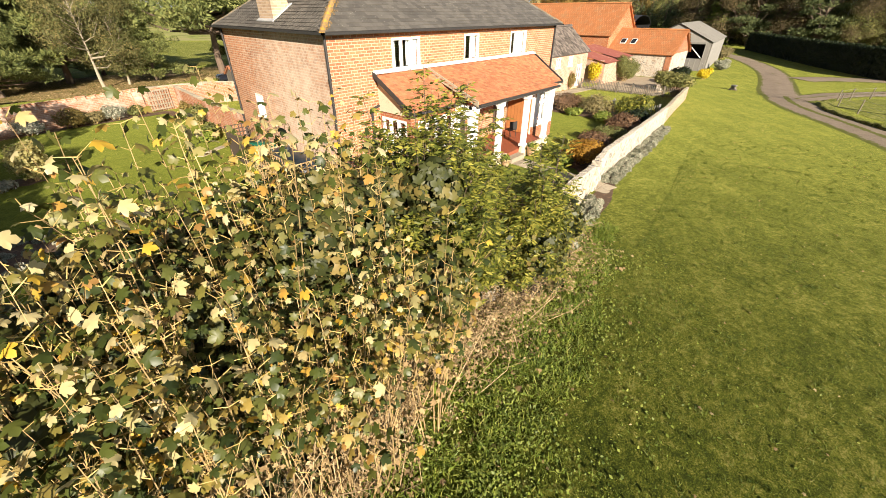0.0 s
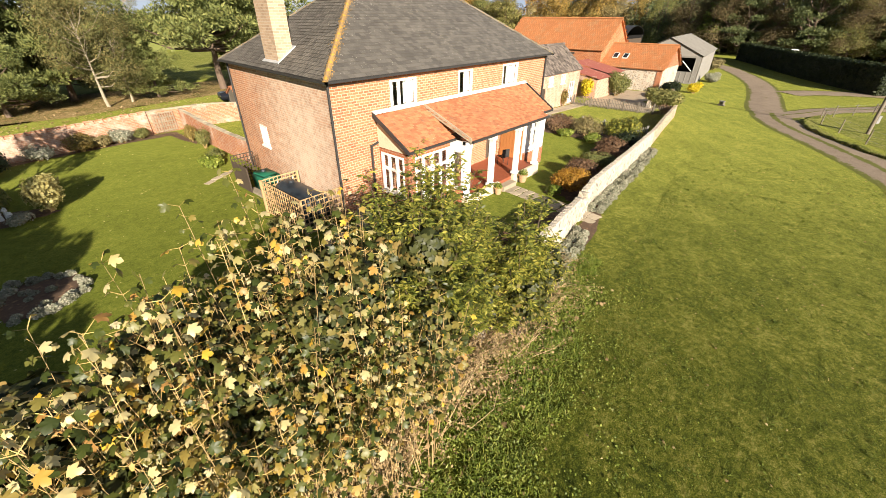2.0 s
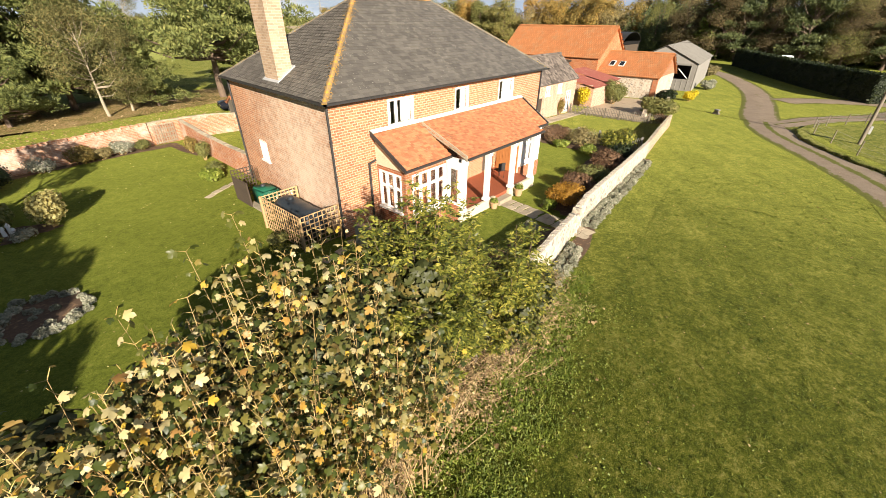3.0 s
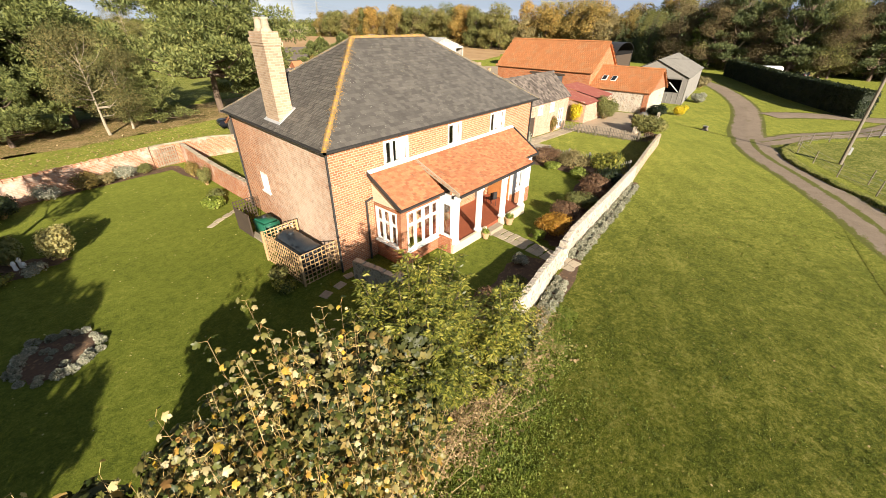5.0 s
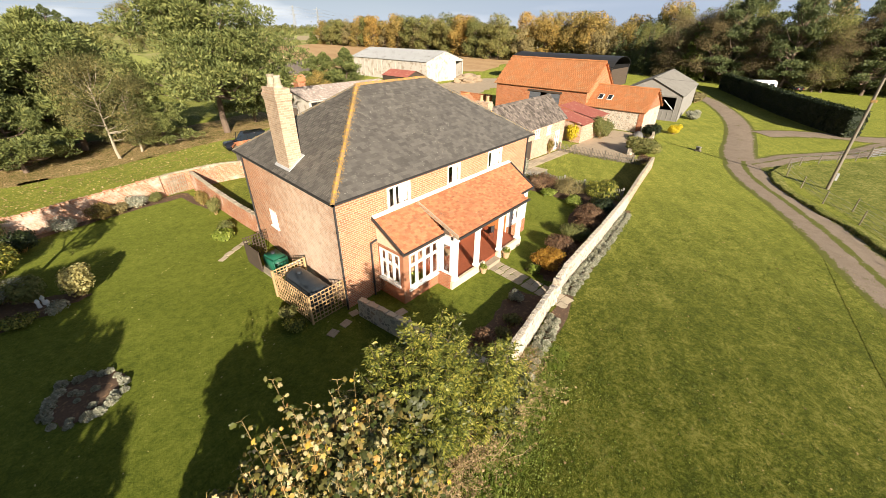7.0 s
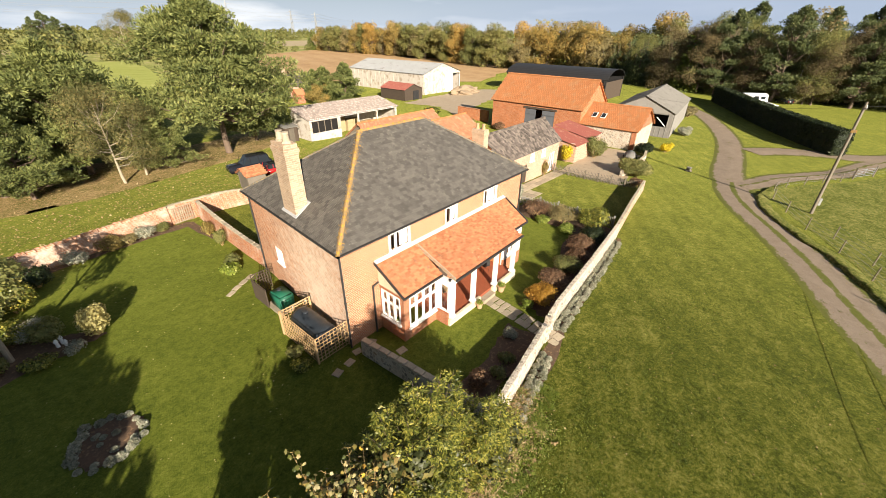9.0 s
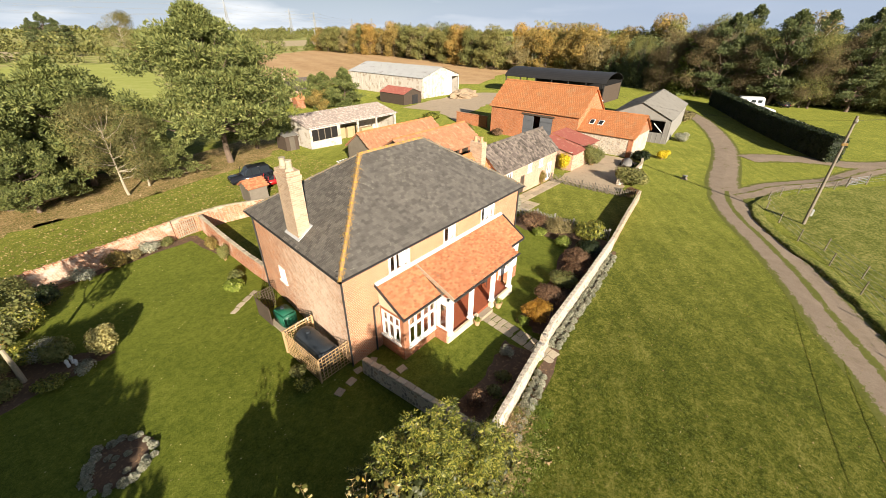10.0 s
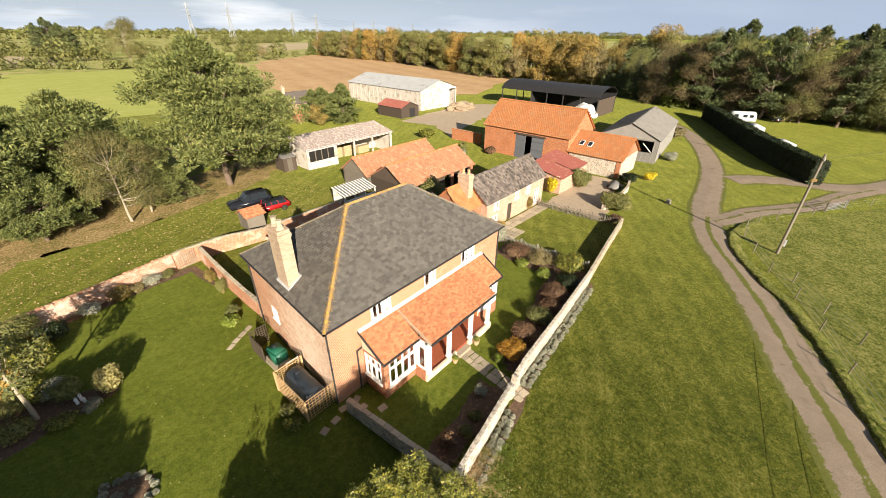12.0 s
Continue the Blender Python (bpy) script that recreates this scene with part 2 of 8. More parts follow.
surf("pantile", (0.5, 0.2, 0.075), (0.36, 0.14, 0.055), 0.5, 9, 0.85, 0.4, rand=0.2, dirt=(0.4, 0.2, 0.09), dirt_at=0.55)
surf("old_pantile", (0.43, 0.2, 0.105), (0.32, 0.145, 0.08), 0.5, 9, 0.88, 0.4, rand=0.18, dirt=(0.4, 0.25, 0.15), dirt_at=0.56)
surf("mossy_tile", (0.1, 0.082, 0.07), (0.19, 0.155, 0.13), 1.3, 12, 0.9, 0.5, rand=0.5, dirt=(0.07, 0.06, 0.045), dirt_at=0.58, speck=((0.36, 0.3, 0.24), 6.0))
surf("red_sheet", (0.3, 0.095, 0.07), (0.24, 0.08, 0.06), 0.6, 14, 0.65, 0.2, dirt=(0.38, 0.2, 0.14), dirt_at=0.6)
surf("white_paint", (0.8, 0.78, 0.74), (0.74, 0.72, 0.68), 2.0, 40, 0.5, 0.08)
surf("cream_render", (0.68, 0.58, 0.42), (0.56, 0.46, 0.32), 1.2, 30, 0.9, 0.3, dirt=(0.36, 0.3, 0.22), dirt_at=0.66)
surf("lead", (0.62, 0.62, 0.61), (0.5, 0.5, 0.5), 2.0, 20, 0.5, 0.2, metal=0.3)
surf("black_iron", (0.03, 0.03, 0.032), (0.05, 0.045, 0.04), 3.0, 30, 0.5, 0.15)
# near-black that stands in for the unlit insides of open buildings
surf("shade_black", (0.012, 0.011, 0.01), (0.02, 0.018, 0.016), 2.0, 20, 0.95, 0.0)
surf("quarry_tile", (0.34, 0.1, 0.05), (0.26, 0.08, 0.04), 2.0, 12, 0.55, 0.15)
surf("stone", (0.44, 0.37, 0.265), (0.34, 0.28, 0.2), 1.5, 24, 0.9, 0.5, rand=0.2, dirt=(0.2, 0.18, 0.13), dirt_at=0.62)
surf("trellis_wood", (0.52, 0.35, 0.18), (0.4, 0.26, 0.13), 4.0, 40, 0.8, 0.3, rand=0.12)
surf("orange_wood", (0.5, 0.21, 0.07), (0.4, 0.16, 0.055), 3.0, 30, 0.5, 0.2)
surf("old_wood", (0.2, 0.17, 0.13), (0.13, 0.11, 0.085), 2.0, 30, 0.9, 0.5, rand=0.25)
surf("dark_wood", (0.06, 0.045, 0.035), (0.09, 0.065, 0.045), 2.0, 30, 0.85, 0.4, rand=0.2)
surf("grey_board", (0.3, 0.28, 0.25), (0.2, 0.19, 0.17), 1.0, 18, 0.9, 0.4, rand=0.2, dirt=(0.42, 0.4, 0.36), dirt_at=0.64)
surf("slate_board", (0.13, 0.135, 0.145), (0.09, 0.095, 0.105), 1.0, 18, 0.85, 0.3, rand=0.15)
surf("grey_sheet", (0.23, 0.215, 0.19), (0.16, 0.15, 0.13), 0.5, 12, 0.85, 0.3, dirt=(0.1, 0.095, 0.075), dirt_at=0.6)
surf("white_sheet", (0.6, 0.55, 0.48), (0.48, 0.43, 0.36), 0.4, 9, 0.8, 0.2, dirt=(0.36, 0.29, 0.22), dirt_at=0.55)
surf("asbestos_roof", (0.36, 0.29, 0.25), (0.2, 0.165, 0.145), 1.2, 5, 0.9, 0.3, dirt=(0.56, 0.47, 0.4), dirt_at=0.54)
surf("pale_roof", (0.42, 0.42, 0.41), (0.32, 0.32, 0.31), 0.3, 8, 0.7, 0.2, dirt=(0.24, 0.23, 0.21), dirt_at=0.6)
surf("black_sheet", (0.02, 0.02, 0.022), (0.035, 0.033, 0.032), 0.5, 10, 0.55, 0.2)
surf("tank_plastic", (0.025, 0.032, 0.04), (0.035, 0.042, 0.05), 2.0, 30, 0.35, 0.05)
surf("green_plastic", (0.012, 0.085, 0.05), (0.016, 0.11, 0.065), 1.0, 20, 0.4, 0.05)
surf("bark", (0.2, 0.14, 0.1), (0.1, 0.075, 0.055), 3.0, 20, 0.95, 0.8)
surf("pale_bark", (0.4, 0.34, 0.25), (0.26, 0.22, 0.15), 3.0, 20, 0.9, 0.6)
surf("twig", (0.3, 0.2, 0.09), (0.5, 0.35, 0.16), 3.0, 15, 0.8, 0.4, rand=0.4)
surf("petiole", (0.5, 0.3, 0.1), (0.42, 0.34, 0.12), 3.0, 15, 0.7, 0.0, rand=0.3)
surf("dry_stem", (0.46, 0.34, 0.19), (0.26, 0.18, 0.1), 3.0, 15, 0.85, 0.4, rand=0.5)
surf("soil", (0.13, 0.08, 0.05), (0.085, 0.055, 0.036), 2.0, 14, 0.95, 0.9, dirt=(0.24, 0.15, 0.08), dirt_at=0.58)
surf("rubble_heap", (0.34, 0.25, 0.16), (0.24, 0.18, 0.12), 1.0, 8, 0.95, 0.9)
surf("straw", (0.46, 0.36, 0.2), (0.36, 0.27, 0.15), 1.0, 12, 0.95, 0.6)
surf("car_black", (0.012, 0.013, 0.018), (0.014, 0.015, 0.02), 1.0, 20, 0.22, 0.0, spec=0.6)
surf("car_red", (0.4, 0.015, 0.015), (0.36, 0.012, 0.012), 1.0, 20, 0.25, 0.0, spec=0.6)
surf("caravan_white", (0.8, 0.8, 0.8), (0.74, 0.74, 0.75), 1.0, 20, 0.35, 0.0)
surf("tyre", (0.02, 0.02, 0.02), (0.03, 0.03, 0.03), 4.0, 30, 0.9, 0.2)
surf("chrome", (0.6, 0.6, 0.62), (0.55, 0.55, 0.57), 4.0, 30, 0.25, 0.0, metal=1.0)
surf("tarpaulin", (0.62, 0.61, 0.58), (0.48, 0.47, 0.45), 1.0, 8, 0.6, 0.3)
surf("steel", (0.42, 0.43, 0.44), (0.34, 0.35, 0.36), 3.0, 20, 0.45, 0.1, metal=0.6)
surf("insulator", (0.5, 0.5, 0.48), (0.4, 0.4, 0.4), 4.0, 20, 0.4, 0.0)
surf("terracotta", (0.5, 0.32, 0.18), (0.4, 0.25, 0.14), 4.0, 30, 0.85, 0.3)
surf("gravel", (0.44, 0.36, 0.26), (0.34, 0.28, 0.2), 0.6, 10, 0.95, 0.6, dirt=(0.24, 0.21, 0.14), dirt_at=0.6)
m, n, l, b = nodes_of("rutted_gravel")
at = n.new("ShaderNodeAttribute")
at.attribute_name = "across"
e1, e2, e3 = noise_tex(n, l, 0.9, 6, 0.7), noise_tex(n, l, 5.0, 5, 0.7), noise_tex(n, l, 16, 3)
stone_c = mixc(n, l, e1.outputs["Fac"], (0.37, 0.292, 0.218), (0.19, 0.143, 0.098))
stone_c = mixc(n, l, 0.45, stone_c, e3.outputs["Fac"], "OVERLAY")
turf_c = mixc(n, l, e2.outputs["Fac"], (0.07, 0.09, 0.012), (0.19, 0.18, 0.05))
rag = maths(n, l, "MULTIPLY", maths(n, l, "SUBTRACT", maths(n, l, "ADD", e1.outputs["Fac"], e2.outputs["Fac"]), 1.0), 1.5)
rr = ramp(n, [(0.42, (0, 0, 0)), (0.58, (1, 1, 1))])
l.new(maths(n, l, "ADD", at.outputs["Fac"], rag), rr.inputs["Fac"])
l.new(mixc(n, l, rr.outputs["Color"], stone_c, turf_c), b.inputs["Base Color"])
b.inputs["Roughness"].default_value = 0.95
b.inputs["Specular IOR Level"].default_value = 0.1
bump(n, l, b, e3.outputs["Fac"], 0.6, 0.04)
surf("yard_gravel", (0.46, 0.36, 0.25), (0.36, 0.28, 0.19), 0.5, 12, 0.95, 0.6, dirt=(0.28, 0.22, 0.15), dirt_at=0.6)
surf("interior", (0.3, 0.24, 0.18), (0.24, 0.2, 0.15), 1.0, 10, 0.9, 0.0)
brickwork("house_brick", (0.5, 0.215, 0.105), (0.31, 0.12, 0.062), (0.52, 0.375, 0.26), w=0.25, h=0.1, lime=((2.6, 2.3, 4.2), (0.86, 0.73, 0.58)), joint=0.015)
brickwork("red_brick", (0.4, 0.15, 0.07), (0.3, 0.1, 0.05), (0.42, 0.32, 0.22), stain=(0.44, 0.24, 0.13))
brickwork("barn_brick", (0.48, 0.17, 0.068), (0.33, 0.11, 0.048), (0.5, 0.31, 0.19), stain=(0.5, 0.25, 0.13), w=0.3, h=0.13, joint=0.014)
brickwork("cottage_brick", (0.5, 0.285, 0.185), (0.32, 0.165, 0.105), (0.58, 0.46, 0.36), stain=(0.5, 0.36, 0.26), joint=0.018)
brickwork("yellow_brick", (0.52, 0.37, 0.25), (0.37, 0.25, 0.165), (0.52, 0.42, 0.32), stain=(0.3, 0.23, 0.15), stain_at=0.58, joint=0.012)
brickwork("garden_brick", (0.46, 0.2, 0.1), (0.36, 0.14, 0.08), (0.5, 0.4, 0.3), stain=(0.66, 0.54, 0.44), stain_at=0.5)
brickwork("limed_brick", (0.46, 0.24, 0.14), (0.36, 0.16, 0.09), (0.5, 0.4, 0.31), stain=(0.58, 0.49, 0.41), stain_at=0.47)
rubble("flint", [(0.5, 0.44, 0.35), (0.2, 0.175, 0.15), (0.62, 0.55, 0.45), (0.34, 0.24, 0.16), (0.56, 0.5, 0.41)], (0.6, 0.52, 0.41), 5.0, 0.09)
rubble("lime_top", [(0.62, 0.54, 0.43), (0.34, 0.29, 0.22), (0.7, 0.62, 0.51), (0.48, 0.36, 0.25)], (0.64, 0.56, 0.44), 7.0, 0.08)
leafy("grass_blade", [(0.0, (0.045, 0.08, 0.008)), (0.45, (0.125, 0.165, 0.018)), (0.8, (0.2, 0.2, 0.04)), (1.0, (0.34, 0.29, 0.1))], 0.6, 0.3)
ground_mat("lawn", [(0.3, (0.019, 0.027, 0.003)), (0.42, (0.042, 0.055, 0.005)), (0.52, (0.072, 0.082, 0.008)), (0.62, (0.113, 0.112, 0.016)), (0.76, (0.21, 0.185, 0.05))], 0.35, 8.0, (58, 1.6, 0.03), 2.3, 0.27, [(4.2, 0.67, (0.028, 0.042, 0.006)), (9.0, 0.68, (0.022, 0.032, 0.006)), (15.0, 0.7, (0.3, 0.26, 0.09))])
ground_mat("garden_turf", [(0.3, (0.038, 0.053, 0.006)), (0.45, (0.075, 0.096, 0.011)), (0.55, (0.105, 0.126, 0.015)), (0.68, (0.155, 0.165, 0.026)), (0.8, (0.24, 0.22, 0.06))], 0.3, 9.0, None, 1.5, 0.2, [(9.0, 0.71, (0.03, 0.045, 0.006)), (15.0, 0.72, (0.28, 0.26, 0.09))])
ground_mat("pressed_turf", [(0.3, (0.02, 0.028, 0.003)), (0.5, (0.062, 0.072, 0.007)), (0.7, (0.12, 0.115, 0.016))], 0.5, 9.0, None, 2.6, 0.2)
ground_mat("pasture", [(0.28, (0.03, 0.045, 0.006)), (0.43, (0.078, 0.094, 0.013)), (0.56, (0.14, 0.142, 0.032)), (0.7, (0.25, 0.22, 0.08))], 0.5, 3.0, None, 2.6, 0.12, [(1.6, 0.62, (0.05, 0.062, 0.012)), (5.0, 0.66, (0.035, 0.05, 0.01))])
ground_mat("plough", [(0.3, (0.37, 0.225, 0.11)), (0.5, (0.48, 0.31, 0.16)), (0.7, (0.56, 0.385, 0.21))], 0.02, 0.9, (20, 14.0, 0.06), 1.4)
ground_mat("young_crop", [(0.3, (0.3, 0.32, 0.07)), (0.5, (0.37, 0.39, 0.1)), (0.7, (0.46, 0.44, 0.15))], 0.02, 1.0, (75, 9.0, 0.03), 1.4)
ground_mat("mixed_fields", [(0.34, (0.1, 0.12, 0.03)), (0.44, (0.2, 0.22, 0.055)), (0.5, (0.34, 0.35, 0.1)), (0.55, (0.44, 0.34, 0.18)), (0.62, (0.22, 0.24, 0.06))], 0.008, 0.2)
ground_mat("stubble", [(0.3, (0.36, 0.28, 0.16)), (0.6, (0.48, 0.39, 0.25))], 0.03, 1.5)
ground_mat("leaf_litter", [(0.3, (0.06, 0.08, 0.012)), (0.42, (0.15, 0.14, 0.035)), (0.52, (0.3, 0.2, 0.09)), (0.62, (0.42, 0.29, 0.14)), (0.76, (0.5, 0.38, 0.2))], 0.35, 6.0, None, 1.8)

glass, gn, gl, gb = nodes_of("glass")
gb.inputs["Base Color"].default_value = (0.8, 0.85, 0.86, 1)
gb.inputs["Transmission Weight"].default_value, gb.inputs["Roughness"].default_value, gb.inputs["IOR"].default_value = 1.0, 0.02, 1.35
dg, gn, gl, gb = nodes_of("car_glass")
gb.inputs["Base Color"].default_value, gb.inputs["Roughness"].default_value = (0.02, 0.025, 0.03, 1), 0.08


# ---- building blocks ----
def ground_z(x, y=0.0):
    """Level round the house, then falling gently along +x to the farmyard."""
    d = min(max((x - 4.0) / 58.0, 0.0), 1.0)
    return -1.75 * (d + 0.35 * d * (1 - d) * (2 * d - 1))


def thing(name, x, y, z=None, rz=0.0, label="", category="", group="", kind="", rx=0.0, ry=0.0):
    ob = new(name)
    ob.empty_display_size = 0.1
    ob.matrix_basis = pose(x, y, ground_z(x, y) if z is None else z, rx, ry, rz)
    return tagged(ob, label, category, group, kind)


def mesh_of(bm, name, mat, smooth=False):
    me = bpy.data.meshes.new(name)
    bmesh.ops.recalc_face_normals(bm, faces=bm.faces[:])
    bm.to_mesh(me)
    bm.free()
    if mat:
        me.materials.append(MATS[mat])
    if smooth:
        me.shade_smooth()
    return me


def part(name, bm, mat, parent=None, label="", smooth=False, kind=""):
    ob = new(name, mesh_of(bm, name, mat, smooth) if isinstance(bm, bmesh.types.BMesh) else bm)
    ob.parent = parent
    return tagged(ob, label, kind=kind)


def box(bm, x0, x1, y0, y1, z0, z1, m=None):
    v = [bm.verts.new(p if m is None else m @ Vector(p)) for p in ((x0, y0, z0), (x1, y0, z0), (x1, y1, z0), (x0, y1, z0), (x0, y0, z1), (x1, y0, z1), (x1, y1, z1), (x0, y1, z1))]
    for f in ((0, 3, 2, 1), (4, 5, 6, 7), (0, 1, 5, 4), (1, 2, 6, 5), (2, 3, 7, 6), (3, 0, 4, 7)):
        bm.faces.new([v[i] for i in f])
    return bm


def solid(bm, bottom, top):
    """A closed block between two outlines with as many corners each."""
    a, b = [bm.verts.new(p) for p in bottom], [bm.verts.new(p) for p in top]
    bm.faces.new(a[::-1]), bm.faces.new(b)
    for i in range(len(a)):
        j = (i + 1) % len(a)
        bm.faces.new((a[i], a[j], b[j], b[i]))
    return bm


def slab(bm, pts, t):
    """A sheet of thickness t under the corners given."""
    n = (Vector(pts[1]) - Vector(pts[0])).cross(Vector(pts[-1]) - Vector(pts[0])).normalized()
    if n.z < 0:
        n = -n
    return solid(bm, [Vector(p) - n * t for p in pts], [Vector(p) for p in pts])


def rod(bm, p, q, r0, r1=None, n=8):
    p, q = Vector(p), Vector(q)
    r1 = r0 if r1 is None else r1
    d = (q - p).normalized()
    u = d.orthogonal().normalized()
    w = d.cross(u)
    ring = [[bm.verts.new(c + (u * math.cos(2 * math.pi * i / n) + w * math.sin(2 * math.pi * i / n)) * r) for i in range(n)] for c, r in ((p, r0), (q, r1))]
    for i in range(n):
        j = (i + 1) % n
        bm.faces.new((ring[0][i], ring[0][j], ring[1][j], ring[1][i]))
    bm.faces.new(ring[0][::-1]), bm.faces.new(ring[1])
    return bm


def cells(bm, us, zs, full, d0, d1, along="x"):
    """One connected block from a grid of cells: us and zs are the cuts, full(u, z) says whether a cell is filled."""
    nu, nz = len(us) - 1, len(zs) - 1
    on = [[full((us[i] + us[i + 1]) / 2, (zs[j] + zs[j + 1]) / 2) for j in range(nz)] for i in range(nu)]
    has = lambda i, j: 0 <= i < nu and 0 <= j < nz and on[i][j]
    made = {}

    def vert(i, j, k):
        if (i, j, k) not in made:
            d = d1 if k else d0
            made[i, j, k] = bm.verts.new((us[i], d, zs[j]) if along == "x" else (d, us[i], zs[j]))
        return made[i, j, k]
    for i in range(nu):
        for j in range(nz):
            if not on[i][j]:
                continue
            for k in (0, 1):
                bm.faces.new([vert(*p, k) for p in ((i, j), (i + 1, j), (i + 1, j + 1), (i, j + 1))])
            for p, q, di, dj in (((i, j), (i + 1, j), 0, -1), ((i, j + 1), (i + 1, j + 1), 0, 1), ((i, j), (i, j + 1), -1, 0), ((i + 1, j), (i + 1, j + 1), 1, 0)):
                if not has(i + di, j + dj):
                    bm.faces.new((vert(*p, 0), vert(*q, 0), vert(*q, 1), vert(*p, 1)))
    return bm


def walled(bm, a, b, t, z0, z1, along="x", at=0.0, holes=()):
    """A wall of thickness t from a to b along an axis, its outer face at `at`, with holes (a, b, z0, z1) through it."""
    us = sorted({a, b, *[h[0] for h in holes], *[h[1] for h in holes]})
    zs = sorted({z0, z1, *[min(max(h[2], z0), z1) for h in holes], *[min(max(h[3], z0), z1) for h in holes]})
    return cells(bm, us, zs, lambda u, z: not any(h[0] < u < h[1] and h[2] < z < h[3] for h in holes), min(at, at + t), max(at, at + t), along)


def window(parent, a, b, z0, z1, along, at, out, cols=2, transom=None, label="white-painted casement window", sill=True, curtain=False):
    """A casement in a hole: frame, panes and sill. out: +1 or -1, the way it faces."""
    def put(bm, u0, u1, d0, d1, w0, w1):
        d0, d1 = sorted((at + out * d0, at + out * d1))
        box(bm, *((u0, u1, d0, d1) if along == "x" else (d0, d1, u0, u1)), w0, w1)
    bm = bmesh.new()
    k = 0.085
    edges = [a + (b - a) * i / cols for i in range(cols + 1)]
    bars = [(min(max(u - k / 2, a), b - k), min(max(u - k / 2, a), b - k) + k) for u in edges]
    rails = [(z0, z0 + k), (z1 - k, z1)] + ([(transom - k / 2, transom + k / 2)] if transom else [])
    rows = sorted([z0 + k, z1 - k] + ([transom] if transom else []))
    d0, d1 = sorted((at - out * 0.1, at + out * 0.02))
    cells(bm, sorted({u for p in bars for u in p}), sorted({z for p in rails for z in p}), lambda u, z: any(p < u < q for p, q in bars) or any(p < z < q for p, q in rails), d0, d1, along)
    win = part("window", bm, "white_paint", parent, label)
    for u, v in zip(edges, edges[1:]):
        for w0, w1 in zip(rows, rows[1:]):
            bm = bmesh.new()
            put(bm, u + 0.02, v - 0.02, -0.05, -0.044, w0 - 0.01, w1 + 0.01)
            pane = part("pane", bm, "glass", win)
            pane.visible_shadow = False
    if sill:
        bm = bmesh.new()
        put(bm, a - 0.06, b + 0.06, -0.05, 0.1, z0 - 0.09, z0 - 0.003)
        part("sill", bm, "white_paint", win)
    if curtain:
        for u0, u1 in ((a + 0.05, a + 0.2 * (b - a)), (b - 0.42 * (b - a), b - 0.05)):
            bm = bmesh.new()
            for i in range(5):
                s = (u1 - u0) / 5
                put(bm, u0 + i * s, u0 + (i + 0.8) * s, -0.2 - 0.03 * (i % 2), -0.17, z0 + 0.1, z1 - 0.1)
            part("curtain", bm, "white_paint", win, "pale drawn-back curtain")
    return win


def tiles_on(parent, name, origin, along, up, width, height, tw, th, mat, inside=None, near=0, stuff_name="", thick=0.02, lift=0.0, jitter=0.01, gap=0.006, curve=0.0):
    """Roof pieces on a slope: `near` of them, closest to the slope's origin, as parts, and the rest joined."""
    o, a, u = Vector(origin), Vector(along).normalized(), Vector(up).normalized()
    nrm = a.cross(u).normalized()
    if nrm.z < 0:
        nrm = -nrm
    rng = random.Random(len(name) + int(width * 100))
    places = []
    rows = int(height / th)
    for r in range(rows):
        v = r * th
        k = -tw * 0.5 * (r % 2)
        while k < width:
            c = k + tw / 2
            if 0 <= c <= width and (inside is None or inside(c, v)):
                places.append((c, v))
            k += tw

    def basis(c, v):
        tilt = thick * 1.1 / th
        uu = (u - nrm * tilt).normalized()
        nn = a.cross(uu)
        if nn.z < 0:
            nn = -nn
        aa = uu.cross(nn)
        if aa.dot(a) < 0:
            aa = -aa
        p = o + a * (c + rng.uniform(-jitter, jitter)) + u * (v + rng.uniform(-jitter, jitter)) + nrm * (lift + thick * 1.1 + rng.uniform(0, jitter * 0.6))
        m = Matrix((aa, uu, aa.cross(uu))).transposed().to_4x4()
        m.translation = p
        return m @ pose(0, 0, 0, 0, 0, rng.uniform(-40, 40) * jitter)
    w, h = tw - gap, th * 1.25
    corner = [(-w / 2, 0, 0), (w / 2, 0, 0), (w / 2, h, 0), (-w / 2, h, 0)]
    if curve:
        prof = [(-w / 2, 0.0), (-w / 4, curve), (0, curve * 0.6), (w / 4, -curve * 0.2), (w / 2, 0.1 * curve)]
        base = [(x, y, z) for y in (0, h) for x, z in prof] + [(x, 0, z - thick) for x, z in prof]
        k = len(prof)
        faces = [(i, i + 1, k + i + 1, k + i) for i in range(k - 1)] + [(2 * k + i, 2 * k + i + 1, i + 1, i) for i in range(k - 1)]
    else:
        base = corner + [(x, y, -thick) for x, y, z in corner]
        faces = [(0, 1, 2, 3), (4, 5, 1, 0), (5, 6, 2, 1), (7, 4, 0, 3)]
    places.sort(key=lambda p: p[0] ** 2 + p[1] ** 2)
    if near:
        me = bpy.data.meshes.new(name)
        me.from_pydata(base, [], faces)
        me.materials.append(MATS[mat])
        for c, v in places[:near]:
            ob = part(name, me, mat, parent)
            ob.matrix_basis = basis(c, v)
    vs, fs = [], []
    for c, v in places[near:]:
        m, k = basis(c, v), len(vs)
        vs += [m @ Vector(p) for p in base]
        fs += [tuple(i + k for i in f) for f in faces]
    if vs:
        me = bpy.data.meshes.new(stuff_name or name + "s")
        me.from_pydata(vs, [], fs)
        me.materials.append(MATS[mat])
        part(stuff_name or name + "s", me, mat, parent, kind="stuff")


